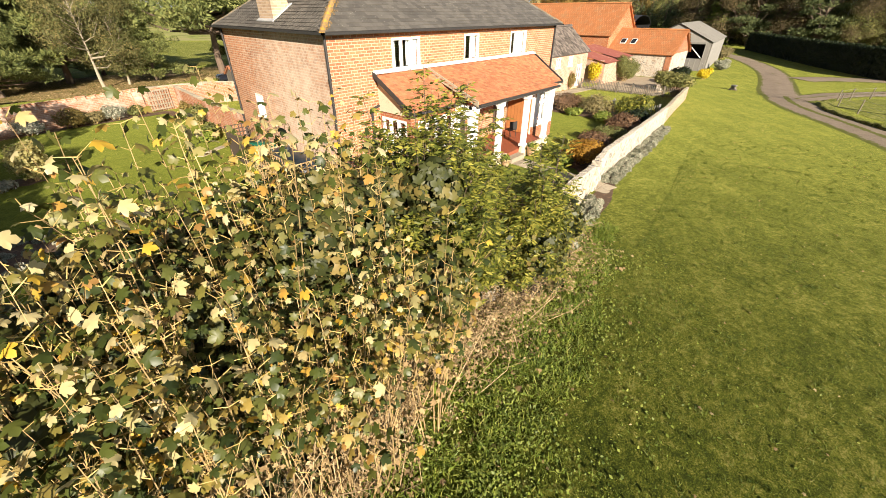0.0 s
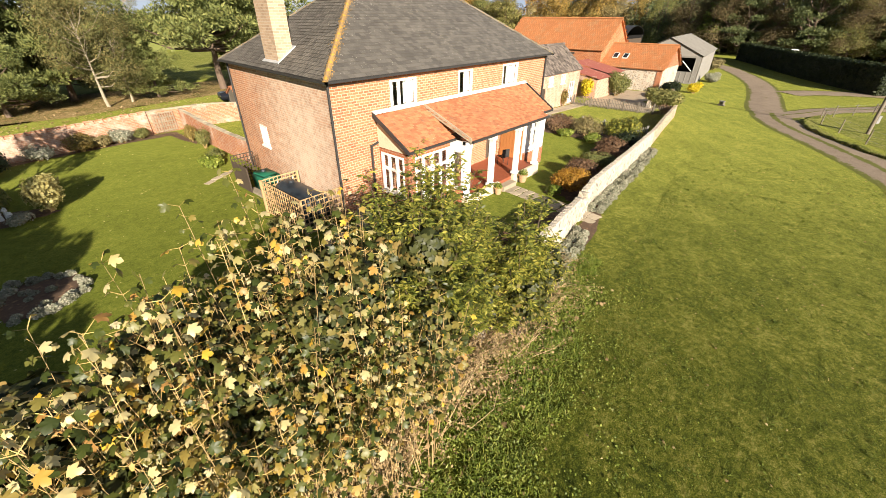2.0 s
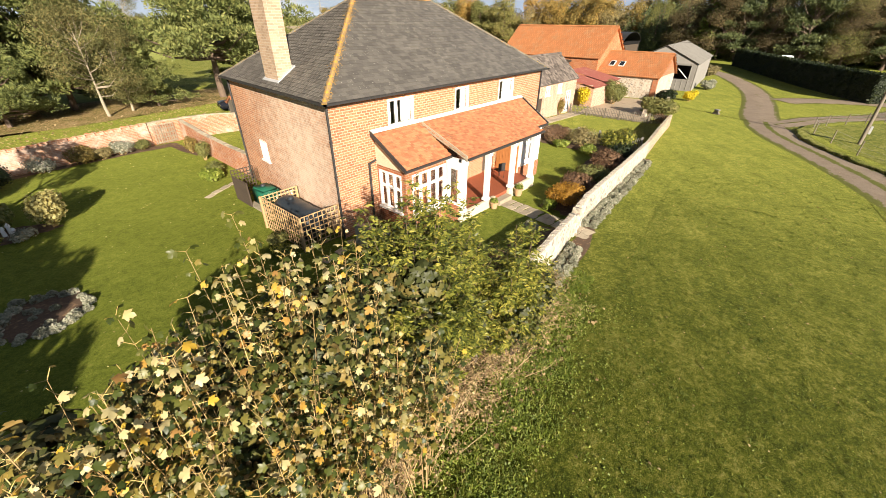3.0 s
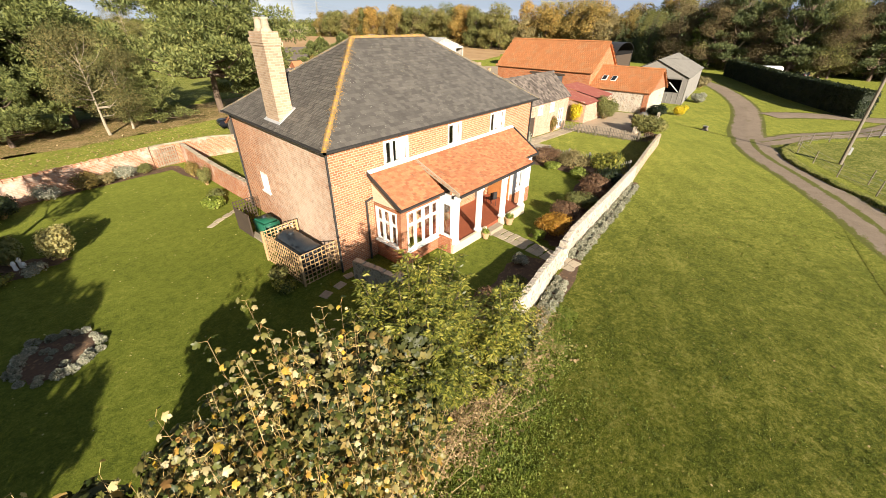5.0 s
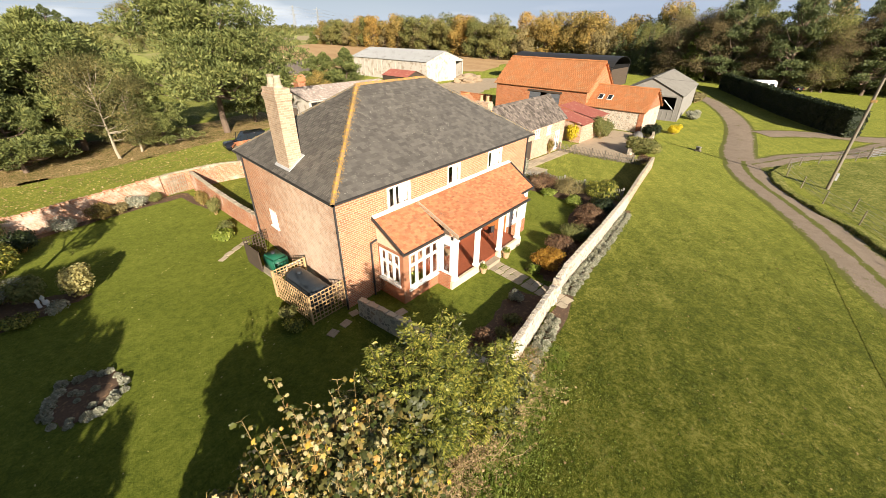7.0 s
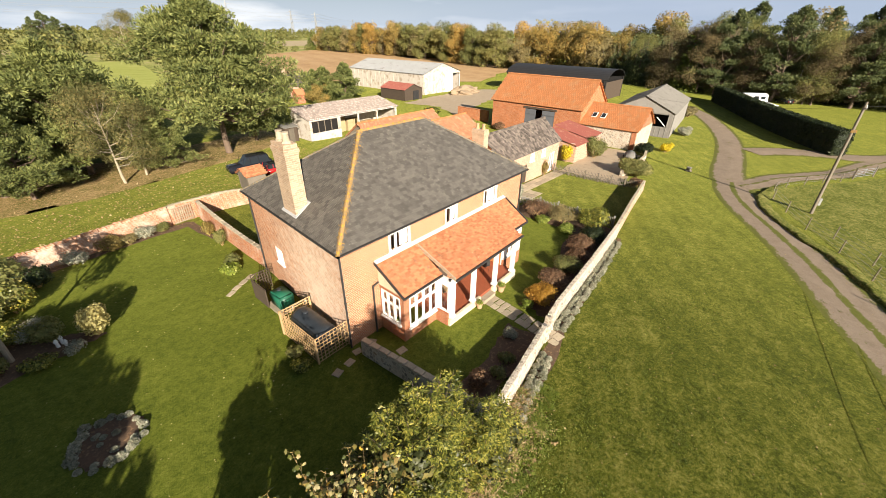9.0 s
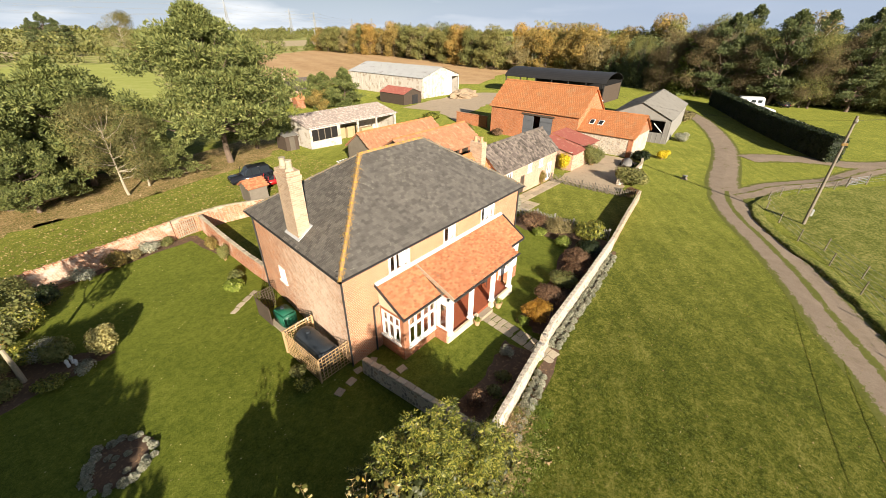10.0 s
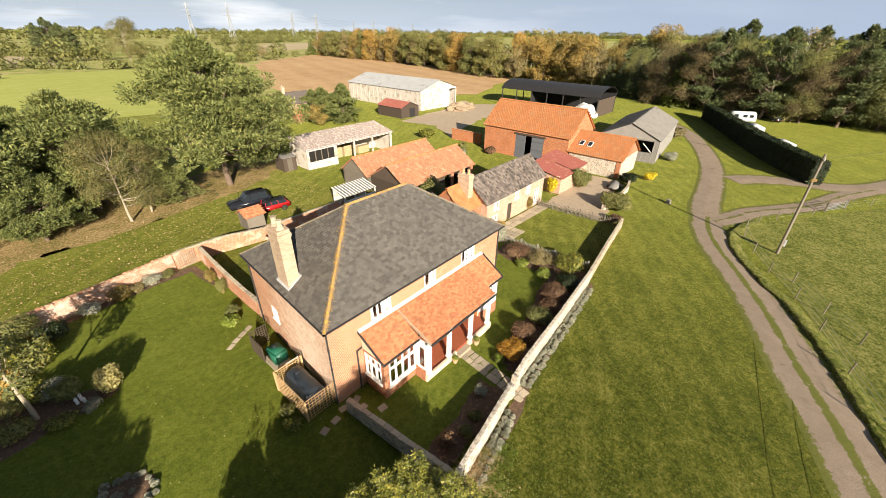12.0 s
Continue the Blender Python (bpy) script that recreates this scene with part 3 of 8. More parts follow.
def corrugated(bm, pts, pitch, depth, t=0.012):
    """A corrugated sheet over four corners: the first two along the eave, the others along the ridge."""
    p = [Vector(q) for q in pts]
    n = (p[1] - p[0]).cross(p[3] - p[0]).normalized()
    if n.z < 0:
        n = -n
    k = max(2, int((p[1] - p[0]).length / pitch) * 4)
    rows = []
    for i in range(k + 1):
        s = i / k
        h = n * depth * math.sin(i * math.pi / 2)
        rows.append([bm.verts.new(p[0].lerp(p[1], s) + h), bm.verts.new(p[3].lerp(p[2], s) + h), bm.verts.new(p[3].lerp(p[2], s) + h - n * t), bm.verts.new(p[0].lerp(p[1], s) + h - n * t)])
    for a, b in zip(rows, rows[1:]):
        for i in range(4):
            j = (i + 1) % 4
            bm.faces.new((a[i], a[j], b[j], b[i]))
    return bm

# ---- ground, fields and tracks ----
def stretch(lo, hi, step, far):
    inner = [lo + i * step for i in range(int((hi - lo) / step) + 1)]
    out = []
    d = step * 1.6
    while d < far:
        out.append(d)
        d *= 1.6
    return [lo - d for d in reversed(out)] + inner + [inner[-1] + d for d in out]


xs, ys = stretch(-40, 140, 3.0, 4000), stretch(-60, 100, 4.0, 4000)
me = bpy.data.meshes.new("ground")
me.from_pydata([(x, y, ground_z(x, y)) for y in ys for x in xs], [], [(j * len(xs) + i, j * len(xs) + i + 1, (j + 1) * len(xs) + i + 1, (j + 1) * len(xs) + i) for j in range(len(ys) - 1) for i in range(len(xs) - 1)])
me.materials.append(MATS["lawn"])
me.shade_smooth()
tagged(new("ground", me), "mown green lawn grass with worn patches", "grass", kind="structure")


def patch(name, pts, mat, lift, label, category, rag=0.0, n=6):
    """A flat area of the ground with a slightly ragged outline."""
    rng = random.Random(len(pts) + int(abs(pts[0][0] * 10)))
    out = []
    for (ax, ay), (bx, by) in zip(pts, pts[1:] + pts[:1]):
        for i in range(n):
            s = i / n
            out.append((ax + (bx - ax) * s + rng.uniform(-rag, rag), ay + (by - ay) * s + rng.uniform(-rag, rag)))
    bm = bmesh.new()
    vs = [bm.verts.new((x, y, 0)) for x, y in out]
    f = bm.faces.new(vs)
    if f.normal.z < 0:
        f.normal_flip()
    bmesh.ops.triangulate(bm, faces=[f])
    span = max(x for x, y in out) - min(x for x, y in out)
    if min(x for x, y in out) < 62 and span > 4:
        for cut in range(int(min(x for x, y in out)) + 1, min(64, int(max(x for x, y in out)) + 1), 3):
            bmesh.ops.bisect_plane(bm, geom=bm.verts[:] + bm.edges[:] + bm.faces[:], plane_co=(cut, 0, 0), plane_no=(1, 0, 0))
    for v in bm.verts:
        v.co.z = ground_z(v.co.x, v.co.y) + lift
    me = bpy.data.meshes.new(name)
    bm.to_mesh(me)
    bm.free()
    me.materials.append(MATS[mat])
    return tagged(new(name, me), label, category, kind="structure")


patch("meadow", [(-90, 47), (22, 52), (40, 95), (50, 118), (-90, 108)], "pasture", 0.02, "sunlit meadow beyond the belt of trees", "field", 1.0)
patch("distant_fields", [(-700, 120), (60, 120), (230, 340), (240, 150), (300, 60), (1200, 100), (1400, 1500), (-900, 1700)], "mixed_fields", 0.02, "patchwork of distant fields", "field", 3.0)
patch("ploughed_field", [(62, 122), (95, 200), (130, 271), (212, 325), (227, 237), (200, 155), (174, 96), (113, 74), (84, 106)], "plough", 0.05, "bare pale brown ploughed field beyond the farmyard", "field", 2.0)
patch("crop_field", [(-60, 105), (25, 105), (44, 172), (53, 254), (-60, 215)], "young_crop", 0.05, "bright green field of young crop", "field", 1.5)
patch("stubble_field", [(-80, 275), (8, 275), (25, 288), (60, 400), (-90, 390)], "stubble", 0.05, "pale stubble field in the distance", "field", 2.0)
patch("far_field", [(190, 400), (270, 420), (450, 650), (275, 570)], "stubble", 0.05, "pale distant field", "field", 3.0)
patch("far_meadow", [(75, 262), (128, 278), (185, 392), (110, 400)], "young_crop", 0.05, "distant green meadow behind the pines", "field", 3.0)
patch("paddock", [(12, -60), (17.5, -23.5), (29, -20.4), (43.5, -14.6), (50, -16), (63, -24.5), (110, -60)], "pasture", 0.012, "rough grazed paddock behind the wire fence", "field", 0.25)
patch("leaf_litter", [(-13, 30), (-9, 33.5), (-2, 33), (4, 35.5), (9, 36.5), (14, 38), (21, 43), (22, 52), (4, 46), (-14, 46)], "leaf_litter", 0.01, "fallen leaves and bare soil under the trees", "leaves", 0.7)
patch("farmyard", [(56, 36), (64, 50), (62, 60), (76, 62), (95, 62), (101, 57), (98, 42), (80, 47), (66, 43)], "yard_gravel", 0.014, "pale gravel farmyard between the barns", "yard", 0.6)
patch("cottage_yard", [(36.4, 6), (36.2, -1.2), (39.8, -1.0), (44, 1.4), (52, 1.2), (53.4, 2.8), (53.4, 7.0), (50, 6.3), (40.5, 6.5)], "yard_gravel", 0.014, "gravelled yard beside the cottage", "yard", 0.25)


def track(name, pts, half, lift, label, median=0.0):
    """A gravel way along a line of points; a grassy middle where median is given."""
    p = [Vector((x, y, 0)) for x, y in pts]
    fine = []
    for i in range(len(p) - 1):
        a, b, c, d = p[max(i - 1, 0)], p[i], p[i + 1], p[min(i + 2, len(p) - 1)]
        for k in range(8):
            s = k / 8
            fine.append(0.5 * ((2 * b) + (c - a) * s + (2 * a - 5 * b + 4 * c - d) * s * s + (3 * b - a - 3 * c + d) * s ** 3))
    fine.append(p[-1])
    # the attribute runs from bare gravel (0) to turf (1) across the way
    cross = [(-1.3, 1.0), (-1.0, 0.5), (-0.8, 0.05), (-0.28, 0.05), (-0.06, median), (0.1, median), (0.3, 0.05), (0.8, 0.05), (1.0, 0.5), (1.3, 1.0)]
    vs, fs, turf = [], [], []
    k = len(cross)
    for i, q in enumerate(fine):
        d = (fine[min(i + 1, len(fine) - 1)] - fine[max(i - 1, 0)]).normalized()
        s = Vector((-d.y, d.x, 0))
        for e, g in cross:
            r = q + s * half * e
            vs.append((r.x, r.y, ground_z(r.x, r.y) + 0.004 + lift * (1 - abs(e) / 1.3)))
            turf.append(g)
    fs = [(i * k + j, i * k + j + 1, (i + 1) * k + j + 1, (i + 1) * k + j) for i in range(len(fine) - 1) for j in range(k - 1)]
    me = bpy.data.meshes.new(name)
    me.from_pydata(vs, [], fs)
    me.attributes.new("across", "FLOAT", "POINT").data.foreach_set("value", turf)
    me.materials.append(MATS["rutted_gravel"])
    return tagged(new(name, me), label, "track", kind="structure")


track("track_near", [(8, -24.5), (16.3, -21.8), (21.5, -19.8), (27, -17.9), (32.5, -15.6), (38.5, -12.8), (43.6, -11.2), (48, -10.6)], 1.55, 0.035, "two-rutted gravel farm track with a grassy middle", 0.8)
# turf bank that the wheels have cut along the paddock side of the track
def bank(name, pts, h, w, label):
    p = [Vector((x, y, 0)) for x, y in pts]
    fine = []
    for a, b in zip(p, p[1:]):
        n = max(2, int((b - a).length / 0.35))
        fine += [a.lerp(b, i / n) for i in range(n)]
    fine.append(p[-1])
    bm, rows = bmesh.new(), []
    for i, q in enumerate(fine):
        d = (fine[min(i + 1, len(fine) - 1)] - fine[max(i - 1, 0)]).normalized()
        sd = Vector((d.y, -d.x, 0))
        e = 0.16 * noise.noise(q * 0.9) + 0.1 * noise.noise(q * 2.7)
        k = h * (0.75 + 0.6 * noise.noise(q * 1.3 + Vector((7, 0, 0)))) * min(1.0, i / 6, (len(fine) - 1 - i) / 6)
        rows.append([bm.verts.new((r.x, r.y, ground_z(r.x, r.y) + z)) for r, z in ((q + sd * (e - 0.06), -0.05), (q + sd * e, 0.7 * k), (q + sd * (e + 0.14), k), (q + sd * (e + 0.5 * w), 0.75 * k), (q + sd * (e + w), -0.03))])
    for a, b in zip(rows, rows[1:]):
        for i in range(4):
            bm.faces.new((a[i], a[i + 1], b[i + 1], b[i]))
    return tagged(new(name, mesh_of(bm, name, "pasture", True)), label, "bank", kind="structure")


bank("track_bank", [(11, -25.4), (16.3, -23.4), (20.6, -22.1), (25.2, -20.65), (28.3, -19.3), (30.5, -18.3), (32.6, -16.85), (36.9, -14.7), (40, -13.6), (43, -13.3), (46.2, -13.7), (50, -15.2)], 0.3, 1.3, "low rough turf bank along the track")


def wheel_mark(name, pts, w):
    """A faint line where wheels have pressed the turf."""
    bm, rows = bmesh.new(), []
    p = [Vector((x, y, 0)) for x, y in pts]
    fine = [a.lerp(b, i / 12) for a, b in zip(p, p[1:]) for i in range(12)] + [p[-1]]
    for i, q in enumerate(fine):
        d = (fine[min(i + 1, len(fine) - 1)] - fine[max(i - 1, 0)]).normalized()
        sd = Vector((-d.y, d.x, 0)) * w * (0.6 + 0.7 * noise.noise(q * 1.7)) * min(1, i / 5, (len(fine) - 1 - i) / 5)
        rows.append([bm.verts.new((r.x, r.y, ground_z(r.x, r.y) + 0.012)) for r in (q - sd, q + sd)])
    for a, b in zip(rows, rows[1:]):
        bm.faces.new((a[0], a[1], b[1], b[0]))
    return tagged(new(name, mesh_of(bm, name, "pressed_turf")), "dark pressed wheel mark in the mown grass", "wheel mark", "wheel marks on the lawn", kind="structure")


wheel_mark("wheel_mark", [(22.6, -17.3), (19.1, -17.8), (15.1, -18.35), (12, -18.8), (8.5, -19.4)], 0.08)
wheel_mark("wheel_mark", [(21.5, -19.0), (18.8, -19.45), (15.5, -19.85), (12.9, -20.2), (9.5, -20.8)], 0.08)
track("track_far", [(47, -10.4), (52, -9.6), (60, -8.9), (71, -7.4), (80, -5.2), (88.5, -2.4), (97, 1.0), (106, 6.5), (116, 16)], 1.55, 0.045, "worn gravel track leading to the farmyard", 0.22)
track("track_branch", [(46, -11.5), (49.5, -13.2), (53.5, -14.8), (58, -18), (63, -21.2), (72, -25.2), (90, -36), (120, -55)], 1.25, 0.055, "gravel track curving round the paddock", 0.62)
track("track_cross", [(67, -10.6), (70, -13.6), (72.5, -18), (74, -24), (79, -29), (92, -36)], 1.9, 0.065, "broad gravel track along the hedge", 0.25)

# ---- the farmhouse ----
HX, HY, EV, RZ = 15.4, 10.0, 5.52, 8.95
house = thing("farmhouse", 0, 0, 0, label="two-storey orange brick farmhouse with a hipped grey slate roof", category="house")
front_holes = [(2.78, 4.28, 4.15, 5.24), (7.08, 8.16, 4.15, 5.24), (10.8, 12.3, 4.15, 5.24), (6.4, 7.5, 0.35, 2.4), (9.7, 10.8, 0.35, 2.4)]
bm = walled(bmesh.new(), 0, HX, 0.3, -0.3, EV, "x", 0.0, front_holes)
part("wall", bm, "house_brick", house, "orange brick front wall")
side_holes = [(6.7, 7.55, 1.75, 2.75)]
bm = walled(bmesh.new(), 0.3, HY - 0.3, 0.3, -0.3, EV, "y", 0.0, side_holes)
part("wall", bm, "house_brick", house, "orange brick side wall with a patch of old limewash")
bm = walled(bmesh.new(), 0, HX, -0.3, -0.3, EV, "x", HY)
part("wall", bm, "house_brick", house)
bm = walled(bmesh.new(), 0.3, HY - 0.3, -0.3, -0.3, EV, "y", HX)
part("wall", bm, "house_brick", house)
part("floor", box(bmesh.new(), 0.3, HX - 0.3, 0.3, HY - 0.3, 2.72, 2.85), "interior", house)
part("floor", box(bmesh.new(), 0.3, HX - 0.3, 0.3, HY - 0.3, -0.1, 0.3), "interior", house)
for a, b in ((2.78, 4.28), (7.08, 8.16), (10.8, 12.3)):
    window(house, a, b, 4.15, 5.24, "x", 0.0, -1, cols=3 if b - a > 1.2 else 2, curtain=True)
window(house, 6.7, 7.55, 1.75, 2.75, "y", 0.0, -1, cols=2)
bm = box(bmesh.new(), 6.45, 7.45, 0.1, 0.16, 0.35, 2.38)
part("door", bm, "dark_wood", house, "dark wooden front door under the porch")
bm = box(bmesh.new(), 9.75, 10.75, 0.12, 0.16, 0.35, 2.38)
part("door", bm, "dark_wood", house, "dark wooden inner door under the porch")
bm = box(bmesh.new(), 10.95, 10.995, -1.55, -0.1, 0.36, 2.5)
end_door = part("door", bm, "orange_wood", house, "orange varnished boarded door at the end of the porch")
for k in range(1, 8):
    part("board", box(bmesh.new(), 10.938, 10.949, -1.55 + 0.2 * k - 0.19, -1.55 + 0.2 * k - 0.01, 0.38, 2.48), "orange_wood", end_door)
O = 0.28
e0, e1, e2, e3 = (-O, -O, EV), (HX + O, -O, EV), (HX + O, HY + O, EV), (-O, HY + O, EV)
r0, r1 = (5.1, HY / 2, RZ), (HX - 5.1, HY / 2, RZ)
bm = bmesh.new()
v = [bm.verts.new(p) for p in (e0, e1, e2, e3, r0, r1)]
for f in ((0, 1, 5, 4), (1, 2, 5), (2, 3, 4, 5), (3, 0, 4), (3, 2, 1, 0)):
    bm.faces.new([v[i] for i in f])
roof = part("roof", bm, "slate", house, "grey slate hipped roof with orange lichen on the hips")
run = math.hypot(HY / 2 + O, RZ - EV)
upf = Vector((0, HY / 2 + O, RZ - EV))
hipk = (5.1 + O) / run
tiles_on(roof, "slate", e0, (1, 0, 0), upf, HX + 2 * O, run, 0.26, 0.2, "slate", lambda c, q: q * hipk + 0.06 < c < HX + 2 * O - q * hipk - 0.06, near=300, stuff_name="slate_cover", thick=0.012, jitter=0.006)
runs = math.hypot(5.1 + O, RZ - EV)
ups = Vector((5.1 + O, 0, RZ - EV))
hips = (HY / 2 + O) / runs
tiles_on(roof, "slate", e0, (0, 1, 0), ups, HY + 2 * O, runs, 0.26, 0.2, "slate", lambda c, q: q * hips + 0.2 < c < HY + 2 * O - q * hips - 0.2, near=0, stuff_name="slate_cover", thick=0.012, jitter=0.006)


def ridge_tiles(parent, p, q, n, r, mat="lichen", name="ridge_tile"):
    p, q = Vector(p), Vector(q)
    d = (q - p).normalized()
    s = d.cross(Vector((0, 0, 1))).normalized()
    u = s.cross(d)
    L = (q - p).length / n
    bm = bmesh.new()
    prof = [(-1, -0.45), (-0.6, 0.2), (0, 0.5), (0.6, 0.2), (1, -0.45)]
    a = [bm.verts.new((x * r, 0, z * r)) for x, z in prof]
    b = [bm.verts.new((x * r * 1.06, L * 1.04, z * r + 0.012)) for x, z in prof]
    for i in range(4):
        bm.faces.new((a[i], a[i + 1], b[i + 1], b[i]))
    bm.faces.new(a[::-1]), bm.faces.new(b)
    me = mesh_of(bm, name, mat)
    rng = random.Random(n)
    m = Matrix((s, d, u)).transposed().to_4x4()
    for i in range(n):
        ob = part(name, me, mat, parent)
        m.translation = p + d * L * i + u * rng.uniform(0, 0.015)
        ob.matrix_basis = m.copy()


ridge_tiles(roof, e0, r0, 17, 0.1)
ridge_tiles(roof, e1, r1, 15, 0.08, "pale_lichen")
ridge_tiles(roof, e3, r0, 15, 0.08, "pale_lichen")
ridge_tiles(roof, r0, r1, 11, 0.12)
for (ax, ay), (bx, by) in (((-O, -O), (HX + O, -O)), ((-O, -O), (-O, HY + O)), ((HX + O, -O), (HX + O, HY + O))):
    bm = bmesh.new()
    x0, x1, y0, y1 = min(ax, bx), max(ax, bx), min(ay, by), max(ay, by)
    box(bm, x0 - 0.07, x1 + 0.07, y0 - 0.07, y1 + 0.07, EV - 0.09, EV - 0.02)
    part("gutter", bm, "black_iron", house, "black iron gutter")
box(bm := bmesh.new(), -O, HX + O, -O, 0.0, EV - 0.05, EV - 0.006)
box(bm, -O, 0.0, 0.0, HY + O, EV - 0.05, EV - 0.006)
part("soffit", bm, "black_iron", house)
for x, y in ((-0.07, -0.02), (-0.07, HY - 0.1), (HX - 0.1, -0.07), (1.55, -0.08)):
    bm = bmesh.new()
    top = EV - 0.1 if x != 1.55 else 2.95
    rod(bm, (x, y, 0.0), (x, y, top), 0.05, n=8)
    for k in range(1, 4):
        rod(bm, (x, y, top * k / 4), (x, y, top * k / 4 + 0.07), 0.065, n=8)
    if x == 1.55:
        rod(bm, (x, y, top - 0.05), (1.9, -0.1, top + 0.05), 0.05, n=8)
    part("downpipe", bm, "black_iron", house, "black cast-iron downpipe")


def chimney(parent, x0, x1, y0, y1, z0, z1, mat, pots, pot_mat="stone"):
    bm = bmesh.new()
    box(bm, x0, x1, y0, y1, z0, z1 - 0.5)
    st = part("chimney", bm, mat, parent, "tall pale brick chimney stack")
    for g, h0, h1 in ((0.025, 0.5, 0.4), (0.05, 0.4, 0.22), (0.0, 0.22, 0.0)):
        part("corbel", box(bmesh.new(), x0 - g, x1 + g, y0 - g, y1 + g, z1 - h0 + 0.002, z1 - h1), mat, st)
    for i in range(pots):
        s = (i + 0.5) / pots
        cx, cy = ((x0 + x1) / 2, y0 + (y1 - y0) * s) if y1 - y0 > x1 - x0 else (x0 + (x1 - x0) * s, (y0 + y1) / 2)
        bm = bmesh.new()
        rod(bm, (cx, cy, z1 - 0.02), (cx, cy, z1 + 0.1), 0.24, 0.2, 10)
        rod(bm, (cx, cy, z1 + 0.09), (cx, cy, z1 + 0.44), 0.17, 0.14, 10)
        rod(bm, (cx, cy, z1 + 0.42), (cx, cy, z1 + 0.5), 0.165, 0.165, 10)
        part("chimney_pot", bm, pot_mat, st)
    return st


st = chimney(house, 0.12, 0.82, 4.0, 5.3, 5.4, 9.26, "yellow_brick", 2)
bm = bmesh.new()
slab(bm, [(0.0, 3.88, 5.76), (0.0, 5.42, 5.76), (0.92, 5.42, 6.35), (0.92, 3.88, 6.35)], 0.04)
part("flashing", bm, "lead", house, "grey lead flashing")

# ---- lean-to rooms and porch along the front ----
TOPZ = 4.12


def lean_roof(x0, x1, yo, ze, name):
    bm = bmesh.new()
    slab(bm, [(x0, yo, ze), (x1, yo, ze), (x1, -0.002, TOPZ), (x0, -0.002, TOPZ)], 0.1)
    ob = part(name, bm, "clay_tile", house, "orange clay-tiled lean-to roof")
    up = Vector((0, -yo, TOPZ - ze))
    tiles_on(ob, "clay_tile", (x0, yo, ze), (1, 0, 0), up, x1 - x0, up.length, 0.19, 0.13, "clay_tile", near=0, stuff_name="clay_tile_cover", thick=0.014, jitter=0.006, gap=0.004)
    return ob


PX0, PX1 = 4.62, 11.0
lean_roof(1.9, PX0 - 0.1, -1.98, 3.0, "bay_roof")
lean_roof(PX0, PX1, -2.85, 3.02, "porch_roof")
lean_roof(PX1 + 0.02, 13.2, -1.95, 2.9, "end_roof")
bm = bmesh.new()
slab(bm, [(1.8, -0.2, TOPZ + 0.015), (13.2, -0.2, TOPZ + 0.015), (13.2, -0.03, TOPZ + 0.08), (1.8, -0.03, TOPZ + 0.08)], 0.03)
box(bm, 1.8, 13.2, -0.03, -0.004, TOPZ - 0.05, TOPZ + 0.1)
part("flashing", bm, "white_paint", house, "white-painted flashing above the lean-to roof")
for x in (PX0 - 0.075,):
    bm = bmesh.new()
    solid(bm, [(x, -2.9, 2.9), (x, 0, 3.95), (x, 0, TOPZ + 0.085), (x, -2.86, 3.11)], [(x + 0.045, -2.9, 2.9), (x + 0.045, 0, 3.95), (x + 0.045, 0, TOPZ + 0.085), (x + 0.045, -2.86, 3.11)])
    part("bargeboard", bm, "stone", house, "weathered pale bargeboard")
for x, yo, ze in ((1.76, -2.03, 2.97), (13.26, -2.0, 2.87)):
    bm = bmesh.new()
    solid(bm, [(x, yo, ze - 0.12), (x, 0, TOPZ - 0.12), (x, 0, TOPZ + 0.06), (x, yo, ze + 0.06)], [(x + 0.05, yo, ze - 0.12), (x + 0.05, 0, TOPZ - 0.12), (x + 0.05, 0, TOPZ + 0.06), (x + 0.05, yo, ze + 0.06)])
    part("bargeboard", bm, "black_iron", house)
bm = bmesh.new()
solid(bm, [(1.98, -1.7, 2.78), (1.98, -0.002, 2.78), (1.98, -0.002, 3.9)], [(2.06, -1.7, 2.78), (2.06, -0.002, 2.78), (2.06, -0.002, 3.9)])
part("gable_panel", bm, "cream_render", house, "cream rendered cheek above the bay window")
# the bay: brick below, white joinery above
bm = walled(bmesh.new(), 2.0, 4.5, 0.12, -0.2, 2.75, "x", -1.75, [(2.35, 4.45, 0.72, 2.6)])
walled(bm, -1.63, 0, 0.12, -0.2, 2.75, "y", 2.0, [(-1.5, -0.12, 0.95, 2.6)])
part("bay_wall", bm, "red_brick", house, "red brick bay below white window frames")
window(house, 2.35, 4.45, 0.72, 2.6, "x", -1.75, -1, cols=4, transom=1.95, label="large white bay window with small top lights")
window(house, -1.5, -0.12, 0.95, 2.6, "y", 2.0, -1, cols=3, transom=1.95, label="white bay window with small top lights")
bm = walled(bmesh.new(), -2.6, -1.75, 0.1, 0.3, 2.9, "y", 4.5, [(-2.5, -1.85, 0.75, 2.5)])
part("porch_screen", bm, "white_paint", house, "white porch side screen")
window(house, -2.5, -1.85, 0.75, 2.5, "y", 4.5, -1, cols=1, sill=False)
# porch floor, plinth, posts
part("porch_floor", box(bmesh.new(), 4.5, 11.0, -2.55, -0.002, -0.2, 0.34), "quarry_tile", house, "red quarry-tiled porch floor")
bm = box(bmesh.new(), 4.4, 7.2, -2.7, -2.56, -0.2, 0.42)
box(bm, 8.45, 11.05, -2.7, -2.56, -0.2, 0.42)
part("plinth", bm, "cream_render", house, "pale stone porch plinth")
part("porch_base", box(bmesh.new(), 4.36, 4.49, -2.55, -1.76, -0.2, 0.74), "red_brick", house, "low red brick wall of the porch")
part("porch_step", box(bmesh.new(), 7.25, 8.4, -2.95, -2.56, -0.2, 0.18), "stone", house)
